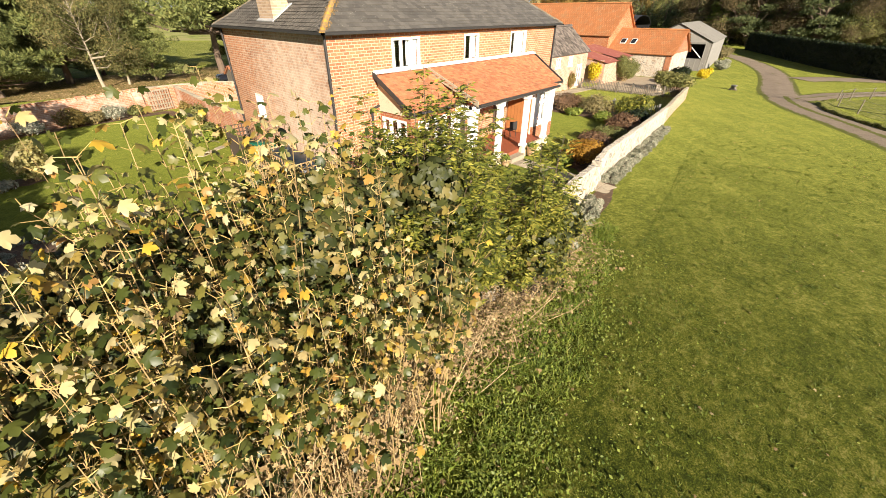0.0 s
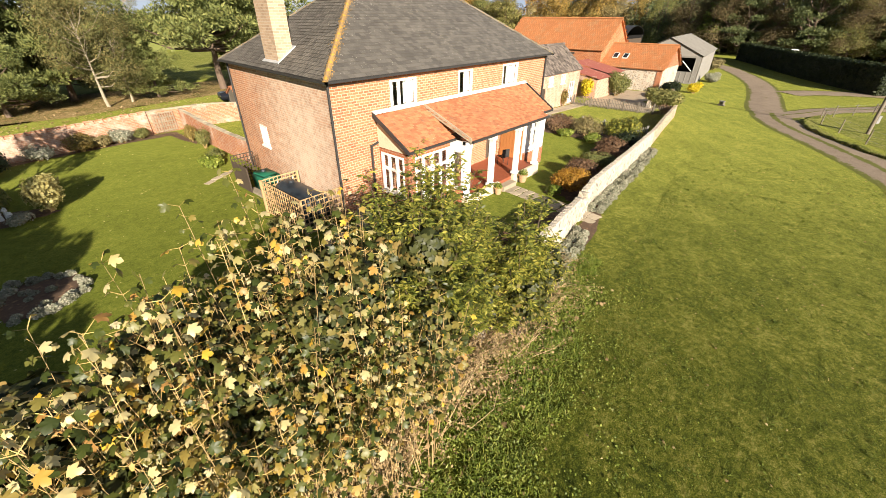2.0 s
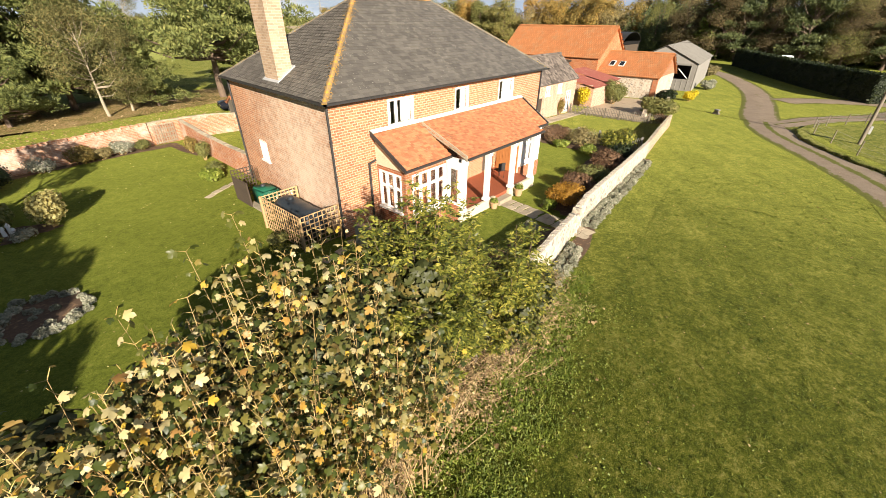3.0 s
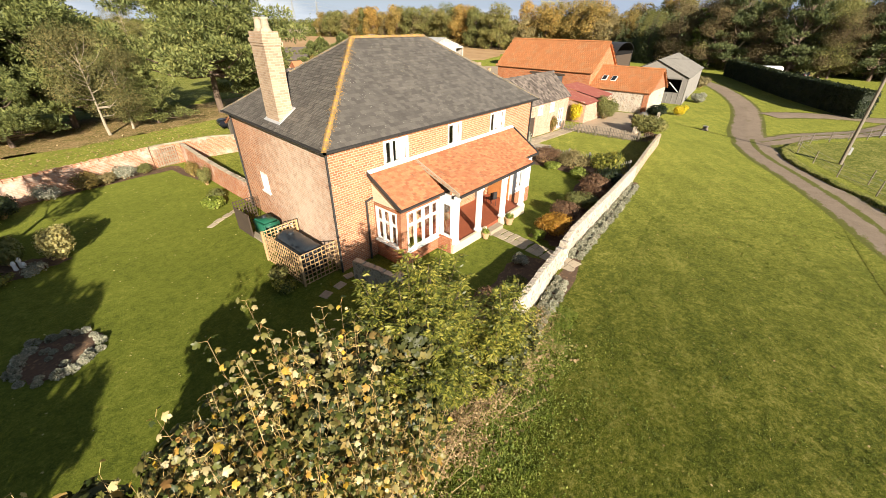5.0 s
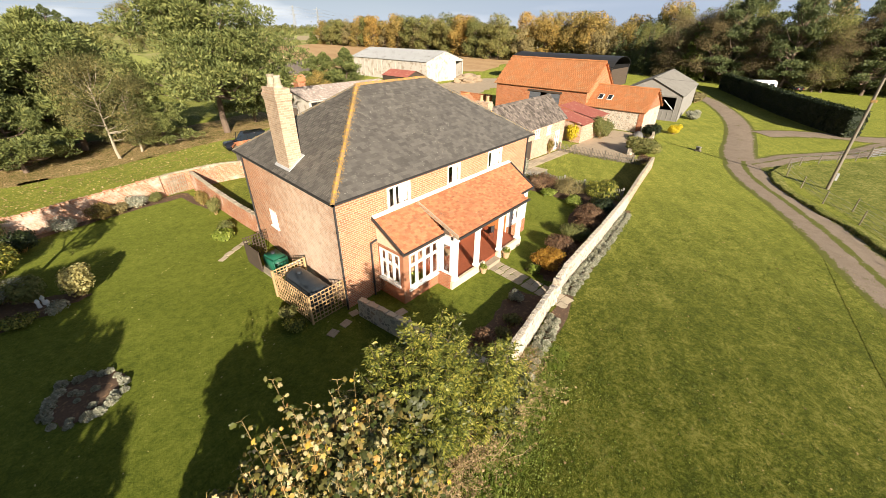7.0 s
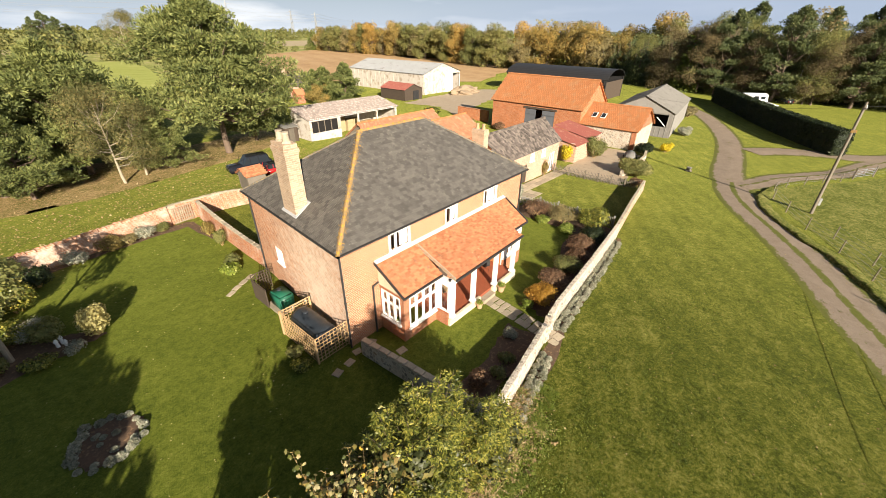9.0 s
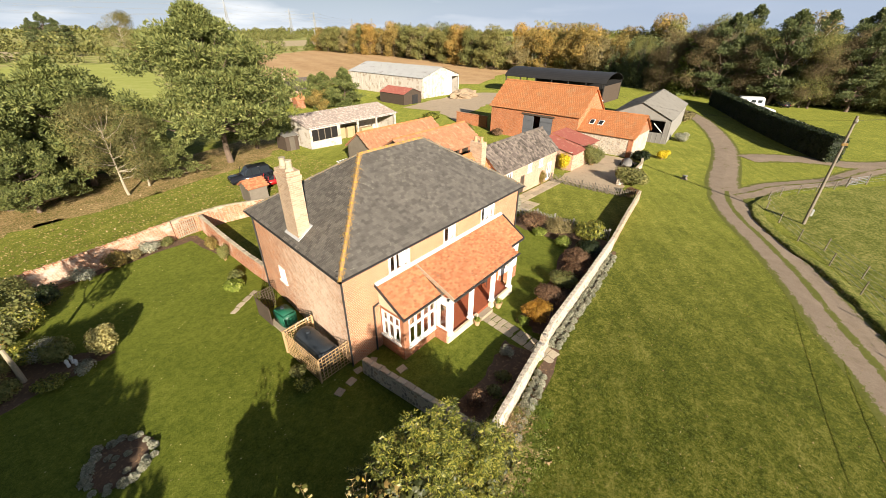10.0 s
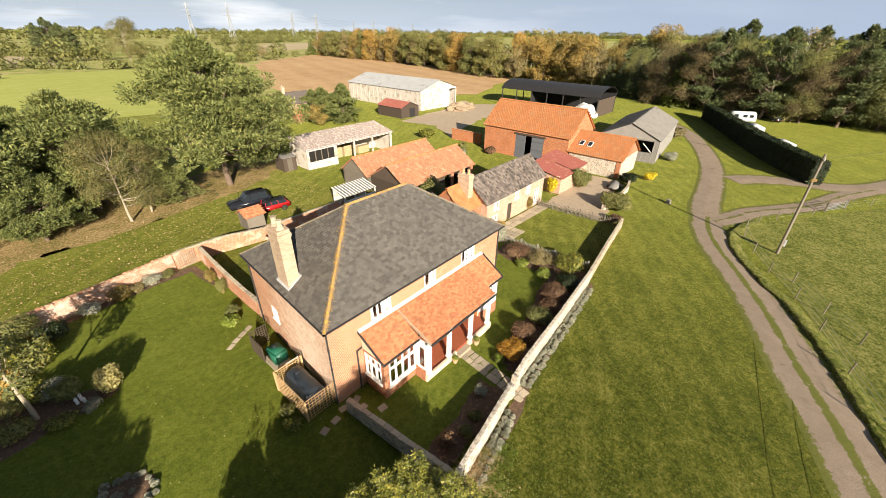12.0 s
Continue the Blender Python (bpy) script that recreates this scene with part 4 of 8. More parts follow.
for x in (4.72, 6.55, 8.75, 10.75):
    bm = bmesh.new()
    box(bm, x - 0.11, x + 0.11, -2.68, -2.46, 0.421, 2.78)
    box(bm, x - 0.15, x + 0.15, -2.72, -2.42, 0.421, 0.55)
    box(bm, x - 0.15, x + 0.15, -2.72, -2.42, 2.62, 2.78)
    part("porch_post", bm, "white_paint", house, "white square porch post")
part("porch_beam", box(bmesh.new(), 4.5, 11.0, -2.7, -2.45, 2.781, 2.9), "white_paint", house)
bm = bmesh.new()
box(bm, 4.55, 11.1, -2.98, -2.88, 2.91, 3.0)
box(bm, 1.8, 4.5, -2.09, -1.99, 2.9, 2.98)
box(bm, 11.1, 13.2, -2.06, -1.96, 2.8, 2.89)
part("gutter", bm, "black_iron", house)
# end room
bm = walled(bmesh.new(), 11.06, 13.05, 0.12, 0.75, 2.75, "x", -1.75, [(11.3, 12.6, 0.95, 2.6)])
box(bm, 12.93, 13.05, -1.63, 0, 0.75, 2.75)
box(bm, 11.0, 11.12, -1.63, 0, 0.35, 2.75)
part("end_room_wall", bm, "white_paint", house, "white-painted end room wall")
part("end_room_base", box(bmesh.new(), 11.0, 13.07, -1.77, -0.002, -0.5, 0.748), "red_brick", house, "red brick base")
window(house, 11.3, 12.6, 0.95, 2.6, "x", -1.75, -1, cols=3, transom=2.0)
# the house is a little out of square: its side wall leans off the front wall's right angle
SKEW = 0.078
for ob in [*house.children_recursive]:
    if ob.matrix_basis == Matrix.Identity(4):
        if ob.parent == house or ob.parent.matrix_basis == Matrix.Identity(4):
            for v in ob.data.vertices:
                v.co.x += SKEW * max(0.0, v.co.y + 0.28)
    else:
        ob.location.x += SKEW * max(0.0, ob.location.y + 0.28)

# ---- outbuildings ----
def gabled(name, x0, x1, y0, y1, eave, top, ridge, wall, roof_mat, label, category, tile=None, over=0.25, holes=None, ridge_mat=None, z=None, corr=None, roof_label="", gable=None):
    """A building with a gabled roof whose ridge runs along 'x' or 'y'. holes: per side 's', 'n', 'w', 'e'."""
    holes = holes or {}
    xm, ym = (x0 + x1) / 2, (y0 + y1) / 2
    b = thing(name, xm, ym, z, label=label, category=category)
    w, d = (x1 - x0) / 2, (y1 - y0) / 2
    t = 0.25
    for side, along, a, c, at, tt in (("s", "x", -w, w, -d, t), ("n", "x", -w, w, d, -t), ("w", "y", -d + t, d - t, -w, t), ("e", "y", -d + t, d - t, w, -t)):
        if side in holes and holes[side] is None:
            continue
        bm = walled(bmesh.new(), a, c, tt, -0.6, eave, along, at, holes.get(side, ()))
        part("wall", bm, wall, b)
    if ridge == "x":
        for sx in (-1, 1):
            x = sx * w
            bm = bmesh.new()
            solid(bm, [(x, -d, eave), (x, d, eave), (x, 0, top)], [(x - sx * t, -d, eave), (x - sx * t, d, eave), (x - sx * t, 0, top)])
            part("gable", bm, gable or wall, b)
    else:
        for sy in (-1, 1):
            y = sy * d
            bm = bmesh.new()
            solid(bm, [(-w, y, eave), (w, y, eave), (0, y, top)], [(-w, y - sy * t, eave), (w, y - sy * t, eave), (0, y - sy * t, top)])
            part("gable", bm, gable or wall, b)
    half, length = (d, w) if ridge == "x" else (w, d)
    drop = (top - eave) / half
    ze, ho = eave - drop * over, half + over
    for s in (-1, 1):
        if ridge == "x":
            pts = [(-length - over, s * ho, ze), (length + over, s * ho, ze), (length + over, 0, top), (-length - over, 0, top)]
            al, up = (1, 0, 0), Vector((0, -s * ho, top - ze))
            org = (-length - over, s * ho, ze)
        else:
            pts = [(s * ho, -length - over, ze), (s * ho, length + over, ze), (0, length + over, top), (0, -length - over, top)]
            al, up = (0, 1, 0), Vector((-s * ho, 0, top - ze))
            org = (s * ho, -length - over, ze)
        pts = [Vector(p) + Vector((0, 0, 0.12)) for p in pts]
        bm = bmesh.new()
        if corr:
            corrugated(bm, pts, *corr)
        else:
            slab(bm, pts, 0.1)
        rf = part("roof", bm, roof_mat, b, roof_label)
        if tile:
            tw, th, curve = tile
            tiles_on(rf, "tile", Vector(org) + Vector((0, 0, 0.12)), al, up, 2 * (length + over), up.length, tw, th, roof_mat, stuff_name="tiles", curve=curve, thick=0.02, jitter=0.008)
    if ridge_mat:
        p, q = ((-length - over, 0, top + 0.15), (length + over, 0, top + 0.15)) if ridge == "x" else ((0, -length - over, top + 0.15), (0, length + over, top + 0.15))
        ridge_tiles(b, p, q, max(4, int(2 * length / 0.5)), 0.17, ridge_mat)
    return b


# cottage beside the house
cot = gabled("cottage", 24.0, 36.6, 6.8, 11.8, 3.35, 5.5, "x", "cottage_brick", "mossy_tile", "pale brick cottage with a mossy dark tiled roof", "cottage", (0.3, 0.3, 0.03), 0.2,
             {"s": [(-5.0, -4.0, 2.2, 3.1), (-0.7, 0.2, 2.2, 3.1), (1.9, 2.8, 2.2, 3.1), (-2.1, -1.15, 0.05, 2.1), (4.1, 5.2, 0.05, 2.2), (-5.2, -4.2, 0.6, 1.6)]}, "mossy_tile")
for a, b in ((-5.0, -4.0), (-0.7, 0.2), (1.9, 2.8)):
    window(cot, a, b, 2.2, 3.1, "x", -2.5, -1, cols=2)
window(cot, -5.2, -4.2, 0.6, 1.6, "x", -2.5, -1, cols=2)
window(cot, 4.1, 5.2, 0.05, 2.2, "x", -2.5, -1, cols=2, label="white glazed double doors", sill=False)
part("door", box(bmesh.new(), -2.1, -1.15, -2.42, -2.36, 0.05, 2.1), "dark_wood", cot, "dark plank door")
part("floor", box(bmesh.new(), -6, 6, -2.2, 2.2, -0.2, 0.0), "interior", cot)
link = gabled("cottage_link", 20.8, 23.98, 7.6, 11.6, 2.9, 4.9, "x", "red_brick", "pantile", "low red brick link with orange pantiles beside the cottage", "outbuilding", (0.25, 0.32, 0.04), 0.15, None, "pantile")
chimney(link, 0.2, 0.95, -1.3, 0.1, 0.0, 6.2, "yellow_brick", 2, "terracotta")
# long low pantiled sheds behind the house
p1 = gabled("pantiled_shed", 23.2, 37.0, 25.4, 30.6, 2.3, 4.2, "x", "old_wood", "old_pantile", "long low boarded shed with an orange pantile roof", "shed", (0.26, 0.34, 0.045), 0.25, None, "pantile")
p2 = gabled("pantiled_stable", 23.6, 37.0, 18.4, 25.0, 2.35, 4.4, "x", "dark_wood", "old_pantile", "low stable range with an orange pantile roof and dark openings", "stable", (0.26, 0.34, 0.045), 0.3,
            {"s": [(0.5, 1.6, 0.2, 2.1), (2.4, 3.5, 0.2, 2.1), (4.6, 6.0, 0.2, 2.1)]}, "pantile")
for x in (1.75, 3.65, 6.15):
    part("wall_pier", box(bmesh.new(), x, x + 0.5, -3.42, -3.302, -0.5, 2.3), "red_brick", p2)
# open-fronted cart shed
byre = thing("cart_shed", 31.3, 41.2, label="white open-fronted cart shed with a weathered corrugated roof", category="shed")
bw, bd = 8.6, 2.4
bm = walled(bmesh.new(), -bw, bw, -0.12, -0.5, 4.3, "x", bd)
part("back_wall", bm, "white_sheet", byre)
for x in (-bw, bw - 0.12):
    bm = bmesh.new()
    solid(bm, [(x, -bd, -0.5), (x, bd - 0.13, -0.5), (x, bd - 0.13, 4.3), (x, -bd, 3.2)], [(x + 0.12, -bd, -0.5), (x + 0.12, bd - 0.13, -0.5), (x + 0.12, bd - 0.13, 4.3), (x + 0.12, -bd, 3.2)])
    part("end_wall", bm, "white_sheet", byre)
bm = walled(bmesh.new(), -bw + 0.13, -3.4, 0.12, -0.5, 3.15, "x", -bd, [(-8.2, -3.7, 1.35, 3.0)])
part("front_wall", bm, "white_sheet", byre, "weathered white boarded lower front wall")
# black sheet behind the hole, painted as the dark interior
part("opening_back", box(bmesh.new(), -8.3, -3.6, -bd + 0.2, -bd + 0.24, 1.3, 3.05), "shade_black", byre)
for x in (-7.1, -6.0, -4.85):
    part("mullion", box(bmesh.new(), x - 0.05, x + 0.05, -bd + 0.02, -bd + 0.12, 1.35, 3.0), "old_wood", byre)
for x in (-3.3, 0.3, 4.2, bw - 0.25):
    part("post", box(bmesh.new(), x - 0.12, x + 0.12, -bd + 0.0, -bd + 0.24, -0.5, 3.2), "white_sheet", byre)
part("beam", box(bmesh.new(), -bw, bw, -bd - 0.1, -bd - 0.005, 3.12, 3.38), "white_paint", byre)
bm = corrugated(bmesh.new(), [(-bw - 0.3, -bd - 0.35, 3.3), (bw + 0.3, -bd - 0.35, 3.3), (bw + 0.3, bd + 0.2, 4.55), (-bw - 0.3, bd + 0.2, 4.55)], 0.36, 0.05)
part("roof", bm, "asbestos_roof", byre, "weathered pinkish grey corrugated roof")
for k, (x, s) in enumerate(((-1.5, 1.3), (1.4, 1.4), (4.4, 1.5))):
    straw = thing("straw_stack", 31.3 + x, 42.2, label="stack of straw bales inside the cart shed", category="straw bales", group="straw in the cart shed")
    for i in range(4 - k):
        for j in range(2):
            part("bale", box(bmesh.new(), -1.2 + j * 1.25, -0.02 + j * 1.25, -0.5, 0.5, i * 0.62, i * 0.62 + 0.6), "straw", straw)
hut = thing("garden_hut", 20.6, 41.6, label="small dark brown wooden hut beside the cart shed", category="shed")
part("wall", box(bmesh.new(), -1.0, 1.0, -1.3, 1.3, -0.3, 2.1), "dark_wood", hut)
part("roof", slab(bmesh.new(), [(-1.15, -1.45, 2.12), (1.15, -1.45, 2.12), (1.15, 1.45, 2.55), (-1.15, 1.45, 2.55)], 0.08), "grey_sheet", hut)
part("door", box(bmesh.new(), -0.4, 0.4, -1.34, -1.302, 0, 1.9), "old_wood", hut)
# great barn
barn = gabled("barn", 54.0, 64.0, 11.6, 28.2, 5.0, 8.8, "y", "barn_brick", "pantile", "large red brick barn with an orange pantile roof", "barn", (0.34, 0.42, 0.06), 0.3,
              {"w": [(-3.9, 1.6, -0.4, 4.2)]}, "pantile")
for a, b, m in ((-3.9, -1.6, 1), (-0.4, 1.6, 1)):
    dd = part("barn_door", box(bmesh.new(), -4.98, -4.9, a, b, -0.2, 4.1), "slate_board", barn, "tall slate-grey boarded barn door")
    for k in range(3):
        part("ledge", box(bmesh.new(), -5.03, -4.985, a + 0.05, b - 0.05, 0.5 + 1.4 * k, 0.7 + 1.4 * k), "slate_board", dd)
part("lintel", box(bmesh.new(), -5.1, -4.75, -4.2, 1.9, 4.21, 4.5), "dark_wood", barn)
bm = walled(bmesh.new(), 0, 7.5, 0.3, -0.5, 2.1, "x", 0.0)
yw = thing("yard_wall", 57.0, 31.0, rz=90, label="red brick yard wall running from the barn", category="wall")
part("wall", bm, "barn_brick", yw)
part("coping", box(bmesh.new(), -0.05, 7.55, -0.06, 0.36, 2.101, 2.2), "barn_brick", yw)
# red sheet-roofed lean-to
lean = thing("red_roofed_outhouse", 45.6, 8.9, label="low brick outhouse with a rusty red sheet roof", category="outbuilding")
bm = walled(bmesh.new(), -4.6, 4.2, 0.25, -0.6, 2.3, "x", -2.5)
box(bm, -4.6, -4.35, -2.25, 2.5, -0.6, 2.6)
box(bm, 3.95, 4.2, -2.25, 2.5, -0.6, 2.6)
part("wall", bm, "cottage_brick", lean)
part("roof", corrugated(bmesh.new(), [(-4.8, -2.8, 2.4), (-0.4, -2.8, 2.4), (-0.4, 2.7, 3.5), (-4.8, 2.7, 3.5)], 0.25, 0.025), "red_sheet", lean)
part("roof", corrugated(bmesh.new(), [(-0.5, -2.5, 2.58), (4.5, -2.5, 2.58), (4.5, 2.9, 3.66), (-0.5, 2.9, 3.66)], 0.25, 0.025), "red_sheet", lean)
# flint barn with orange roof
fl = gabled("flint_barn", 54.2, 62.4, 2.9, 11.3, 3.0, 5.6, "y", "flint", "pantile", "flint and brick barn with a bright orange pantile roof and rooflights", "barn", (0.3, 0.36, 0.05), 0.3, None, "pantile", gable="red_brick")
part("quoin", box(bmesh.new(), -4.16, -3.7, -4.24, -3.6, -0.5, 3.0), "red_brick", fl, "red brick corner")
for y in (1.2, 2.6):
    sl = part("rooflight", slab(bmesh.new(), [(-2.9, y, 4.0), (-2.9, y + 0.75, 4.0), (-2.0, y + 0.75, 4.58), (-2.0, y, 4.58)], 0.1), "white_paint", fl, "small white-framed rooflight")
    part("pane", slab(bmesh.new(), [(-2.84, y + 0.08, 4.07), (-2.84, y + 0.67, 4.07), (-2.08, y + 0.67, 4.55), (-2.08, y + 0.08, 4.55)], 0.02), "car_glass", sl)
# grey boarded barn
gb_ = gabled("grey_barn", 68.2, 90.0, 0.8, 10.8, 3.95, 6.3, "x", "grey_board", "grey_sheet", "weathered grey boarded barn with a grey sheet roof", "barn", None, 0.25, {"w": [(-4.2, -0.4, 1.7, 3.7)]}, None, corr=(0.4, 0.04))
gb_.matrix_basis = pose(67.6 + 10.9 * math.cos(radians(5.5)) - 5.0 * math.sin(radians(5.5)), 1.0 + 5.0 * math.cos(radians(5.5)) + 10.9 * math.sin(radians(5.5)), -1.75, 0, 0, 5.5)
# black panel added inside the gable opening in place of interior shade
part("void", box(bmesh.new(), -9.3, -9.2, -4.6, 0.2, 1.3, 3.9), "shade_black", gb_)
for k in range(13):
    y = -5.0 + k * 0.8
    part("batten", box(bmesh.new(), -10.96, -10.902, y - 0.05, y + 0.05, -0.4, 1.68 if -4.2 < y < -0.4 else 3.95), "grey_board", gb_)
part("brace", rod(bmesh.new(), (-10.75, -4.2, 1.6), (-10.75, -2.4, 3.2), 0.07, n=6), "white_paint", gb_)
# big white shed and its neighbours
ws = gabled("white_shed", 75.6, 91.5, 65.5, 98.0, 5.2, 7.6, "y", "white_sheet", "pale_roof", "large pale corrugated farm shed with a grey roof", "barn", None, 0.3, {"s": [(4.6, 7.6, -0.5, 4.9)]}, None, corr=(0.9, 0.05))
part("sliding_door", box(bmesh.new(), 1.2, 4.5, -16.4, -16.26, -0.3, 4.3), "white_paint", ws, "tall white sliding door")
for k in range(7):
    x = -7.95 + k * 1.3
    part("batten", box(bmesh.new(), x, x + 0.08, -16.32, -16.252, -0.3, 5.2), "white_sheet", ws)
for k in range(16):
    y = -16 + k * 2.0
    part("batten", box(bmesh.new(), -8.02, -7.952, y, y + 0.1, -0.3, 5.2), "white_sheet", ws)
# dark panel added across the open bay to stand for its shade
part("void", box(bmesh.new(), 4.4, 7.7, -12.0, -11.9, -0.3, 5.0), "dark_wood", ws)
rs = gabled("red_roofed_hut", 64.2, 70.6, 61.6, 70.6, 2.5, 3.7, "y", "dark_wood", "red_sheet", "low dark shed with a rusty red sheet roof", "shed", None, 0.2, None, None, corr=(0.3, 0.03))
part("door", box(bmesh.new(), -0.2, 1.8, -4.6, -4.505, -0.2, 2.2), "black_sheet", rs)
heap = bmesh.new()
bmesh.ops.create_icosphere(heap, subdivisions=4, radius=1.0)
for v in heap.verts:
    k = 1 + 0.35 * noise.noise(v.co * 2.2) + 0.15 * noise.noise(v.co * 7)
    v.co = Vector((v.co.x * 5.2 * k, v.co.y * 3.0 * k, max(-0.2, v.co.z * 2.0 * k)))
hp = thing("rubble_heap", 86.5, 59.5, label="heap of pale rubble and soil in the yard", category="heap")
part("mound", heap, "rubble_heap", hp)
# black barrel-roofed barn
db = thing("dutch_barn", 108.0, 40.0, label="open-sided black barn with a barrel roof", category="barn")
DL, DW = 15.0, 6.5
for s in range(7):
    y = -DL + s * DL / 3
    for x in (-DW, DW):
        part("post", box(bmesh.new(), x - 0.12, x + 0.12, y - 0.12, y + 0.12, -0.5, 5.1), "black_iron", db)
bm = bmesh.new()
rows = []
for i in range(17):
    a = math.pi * (0.12 + 0.76 * i / 16)
    x, z = -math.cos(a) * (DW + 0.3) / math.cos(math.pi * 0.12), 5.0 + (math.sin(a) - math.sin(math.pi * 0.12)) * 3.6
    rows.append([bm.verts.new((x, -DL - 0.4, z)), bm.verts.new((x, DL + 0.4, z)), bm.verts.new((x * 0.99, DL + 0.4, z - 0.08)), bm.verts.new((x * 0.99, -DL - 0.4, z - 0.08))])
for a, b in zip(rows, rows[1:]):
    for i in range(4):
        bm.faces.new((a[i], a[(i + 1) % 4], b[(i + 1) % 4], b[i]))
part("roof", bm, "black_sheet", db, "black curved sheet roof")
part("back_wall", box(bmesh.new(), DW - 0.05, DW + 0.05, -DL, 5.2, -0.3, 5.0), "black_sheet", db)
part("side_wall", box(bmesh.new(), -DW + 0.2, DW - 0.2, -DL - 0.05, -DL + 0.05, -0.3, 4.4), "dark_wood", db, "dark brown boarded end wall")
part("cross_wall", box(bmesh.new(), -DW + 0.4, DW - 0.06, 5.1, 5.2, -0.3, 4.9), "black_sheet", db)
tp = bmesh.new()
bmesh.ops.create_icosphere(tp, subdivisions=4, radius=1.0)
for v in tp.verts:
    k = 1 + 0.25 * noise.noise(v.co * 3)
    v.co = Vector((v.co.x * 2.0 * k, v.co.y * 3.6 * k, max(-0.2, v.co.z * 3.2 * k)))
tq = thing("tarpaulin_stack", 101.5, 28.5, label="stack under white tarpaulin in front of the black barn", category="tarpaulin")
part("cover", tp, "tarpaulin", tq, smooth=True)

# ---- garden walls, gate, paths ----
def run_wall(name, pts, heights, t, mat, label, coping=None, z_under=0.4, cop_h=0.07):
    """A garden wall along a line, its top following the heights over the ground, with rough coping pieces."""
    rng = random.Random(len(name) + len(pts))
    w = tagged(new(name), label, "wall", kind="structure")
    fine = []
    for (ax, ay), (bx, by), ha, hb in zip(pts, pts[1:], heights, heights[1:]):
        n = max(1, int(math.hypot(bx - ax, by - ay) / 0.45))
        fine += [(ax + (bx - ax) * i / n, ay + (by - ay) * i / n, ha + (hb - ha) * i / n) for i in range(n)]
    fine.append((*pts[-1], heights[-1]))
    bm = bmesh.new()
    rows = []
    for i, (x, y, h) in enumerate(fine):
        p, q = fine[max(i - 1, 0)], fine[min(i + 1, len(fine) - 1)]
        d = Vector((q[0] - p[0], q[1] - p[1], 0)).normalized()
        s = Vector((-d.y, d.x, 0)) * t / 2
        z = ground_z(x, y)
        k = rng.uniform(-0.02, 0.02)
        rows.append([bm.verts.new((x - s.x, y - s.y, z - z_under)), bm.verts.new((x + s.x, y + s.y, z - z_under)), bm.verts.new((x + s.x * 0.9, y + s.y * 0.9, z + h + k)), bm.verts.new((x - s.x * 0.9, y - s.y * 0.9, z + h + k))])
    for a, b in zip(rows, rows[1:]):
        for i in range(4):
            bm.faces.new((a[i], a[(i + 1) % 4], b[(i + 1) % 4], b[i]))
    bm.faces.new(rows[0][::-1]), bm.faces.new(rows[-1])
    part("wall_body", bm, mat, w)
    if coping:
        forms = []
        for k in range(4):
            e = t / 2 + 0.005
            low = [(sx * 0.215, sy * e, 0) for sx, sy in ((-1, -1), (-0.3, -1), (0.35, -1), (1, -1), (1, 1), (0.4, 1), (-0.25, 1), (-1, 1))]
            forms.append(mesh_of(solid(bmesh.new(), low, [(x * rng.uniform(0.86, 0.98), y * rng.uniform(0.72, 0.98), cop_h * rng.uniform(0.7, 1.1)) for x, y, z in low]), "coping_stone", coping))
        for (ax, ay, ha), (bx, by, hb) in zip(fine, fine[1:]):
            ob = part("coping_stone", forms[rng.randrange(4)], coping, w)
            za, zb = ground_z(ax, ay) + ha, ground_z(bx, by) + hb
            L = math.hypot(bx - ax, by - ay)
            ob.matrix_basis = pose((ax + bx) / 2, (ay + by) / 2, (za + zb) / 2 - 0.01 + rng.uniform(0, 0.02), rng.uniform(-3, 3), -math.degrees(math.atan2(zb - za, L)), math.degrees(math.atan2(by - ay, bx - ax)) + rng.uniform(-2, 2)) @ Matrix.Diagonal((L / 0.44, rng.uniform(0.9, 1.05), 1, 1))
    return w


run_wall("garden_wall_near", [(-2.0, -8.25), (1.9, -7.75), (4.4, -7.35), (6.75, -6.95)], [1.35, 1.35, 1.2, 0.95], 0.27, "flint", "pale flint garden wall with a rough lime top", "lime_top")
run_wall("garden_wall_far", [(7.75, -6.75), (9.0, -6.6), (15.0, -6.15), (22.0, -5.5)], [0.95, 1.1, 1.12, 1.1], 0.27, "flint", "long pale flint garden wall with a rough lime top", "lime_top")
run_wall("garden_wall_end", [(22.02, -5.46), (29.0, -4.5), (36.0, -3.65)], [0.98, 1.02, 1.05], 0.26, "cottage_brick", "pale brick garden wall beyond the shrubs", "stone")
run_wall("low_wall", [(0.15, -0.75), (0.28, -2.5), (0.5, -5.0), (0.75, -7.6)], [0.85, 0.95, 0.95, 1.0], 0.32, "flint", "grey lichened flint cross wall beside the bay", "stone")
run_wall("lawn_wall", [(-14.0, 20.1), (-8.7, 20.75), (-4.5, 21.35), (-1.0, 21.85)], [1.25, 1.3, 1.35, 1.45], 0.3, "limed_brick", "old red brick garden wall with flaking limewash", "garden_brick", cop_h=0.22)
run_wall("side_wall", [(1.15, 21.6), (0.95, 16.5), (0.9, 12.5), (0.95, HY + 0.02)], [1.5, 1.35, 1.3, 1.3], 0.3, "garden_brick", "old brick wall joining the house", "stone")
run_wall("yard_boundary", [(-0.95, 21.95), (-0.3, 22.1), (3.0, 22.2), (7.0, 21.6), (16.6, 22.3)], [1.5, 1.55, 1.5, 1.3, 1.3], 0.3, "garden_brick", "brick yard wall behind the house", "stone")
gate = thing("trellis_gate", -0.05, 21.7, rz=12, label="weathered pale wooden lattice gate in the wall", category="gate")
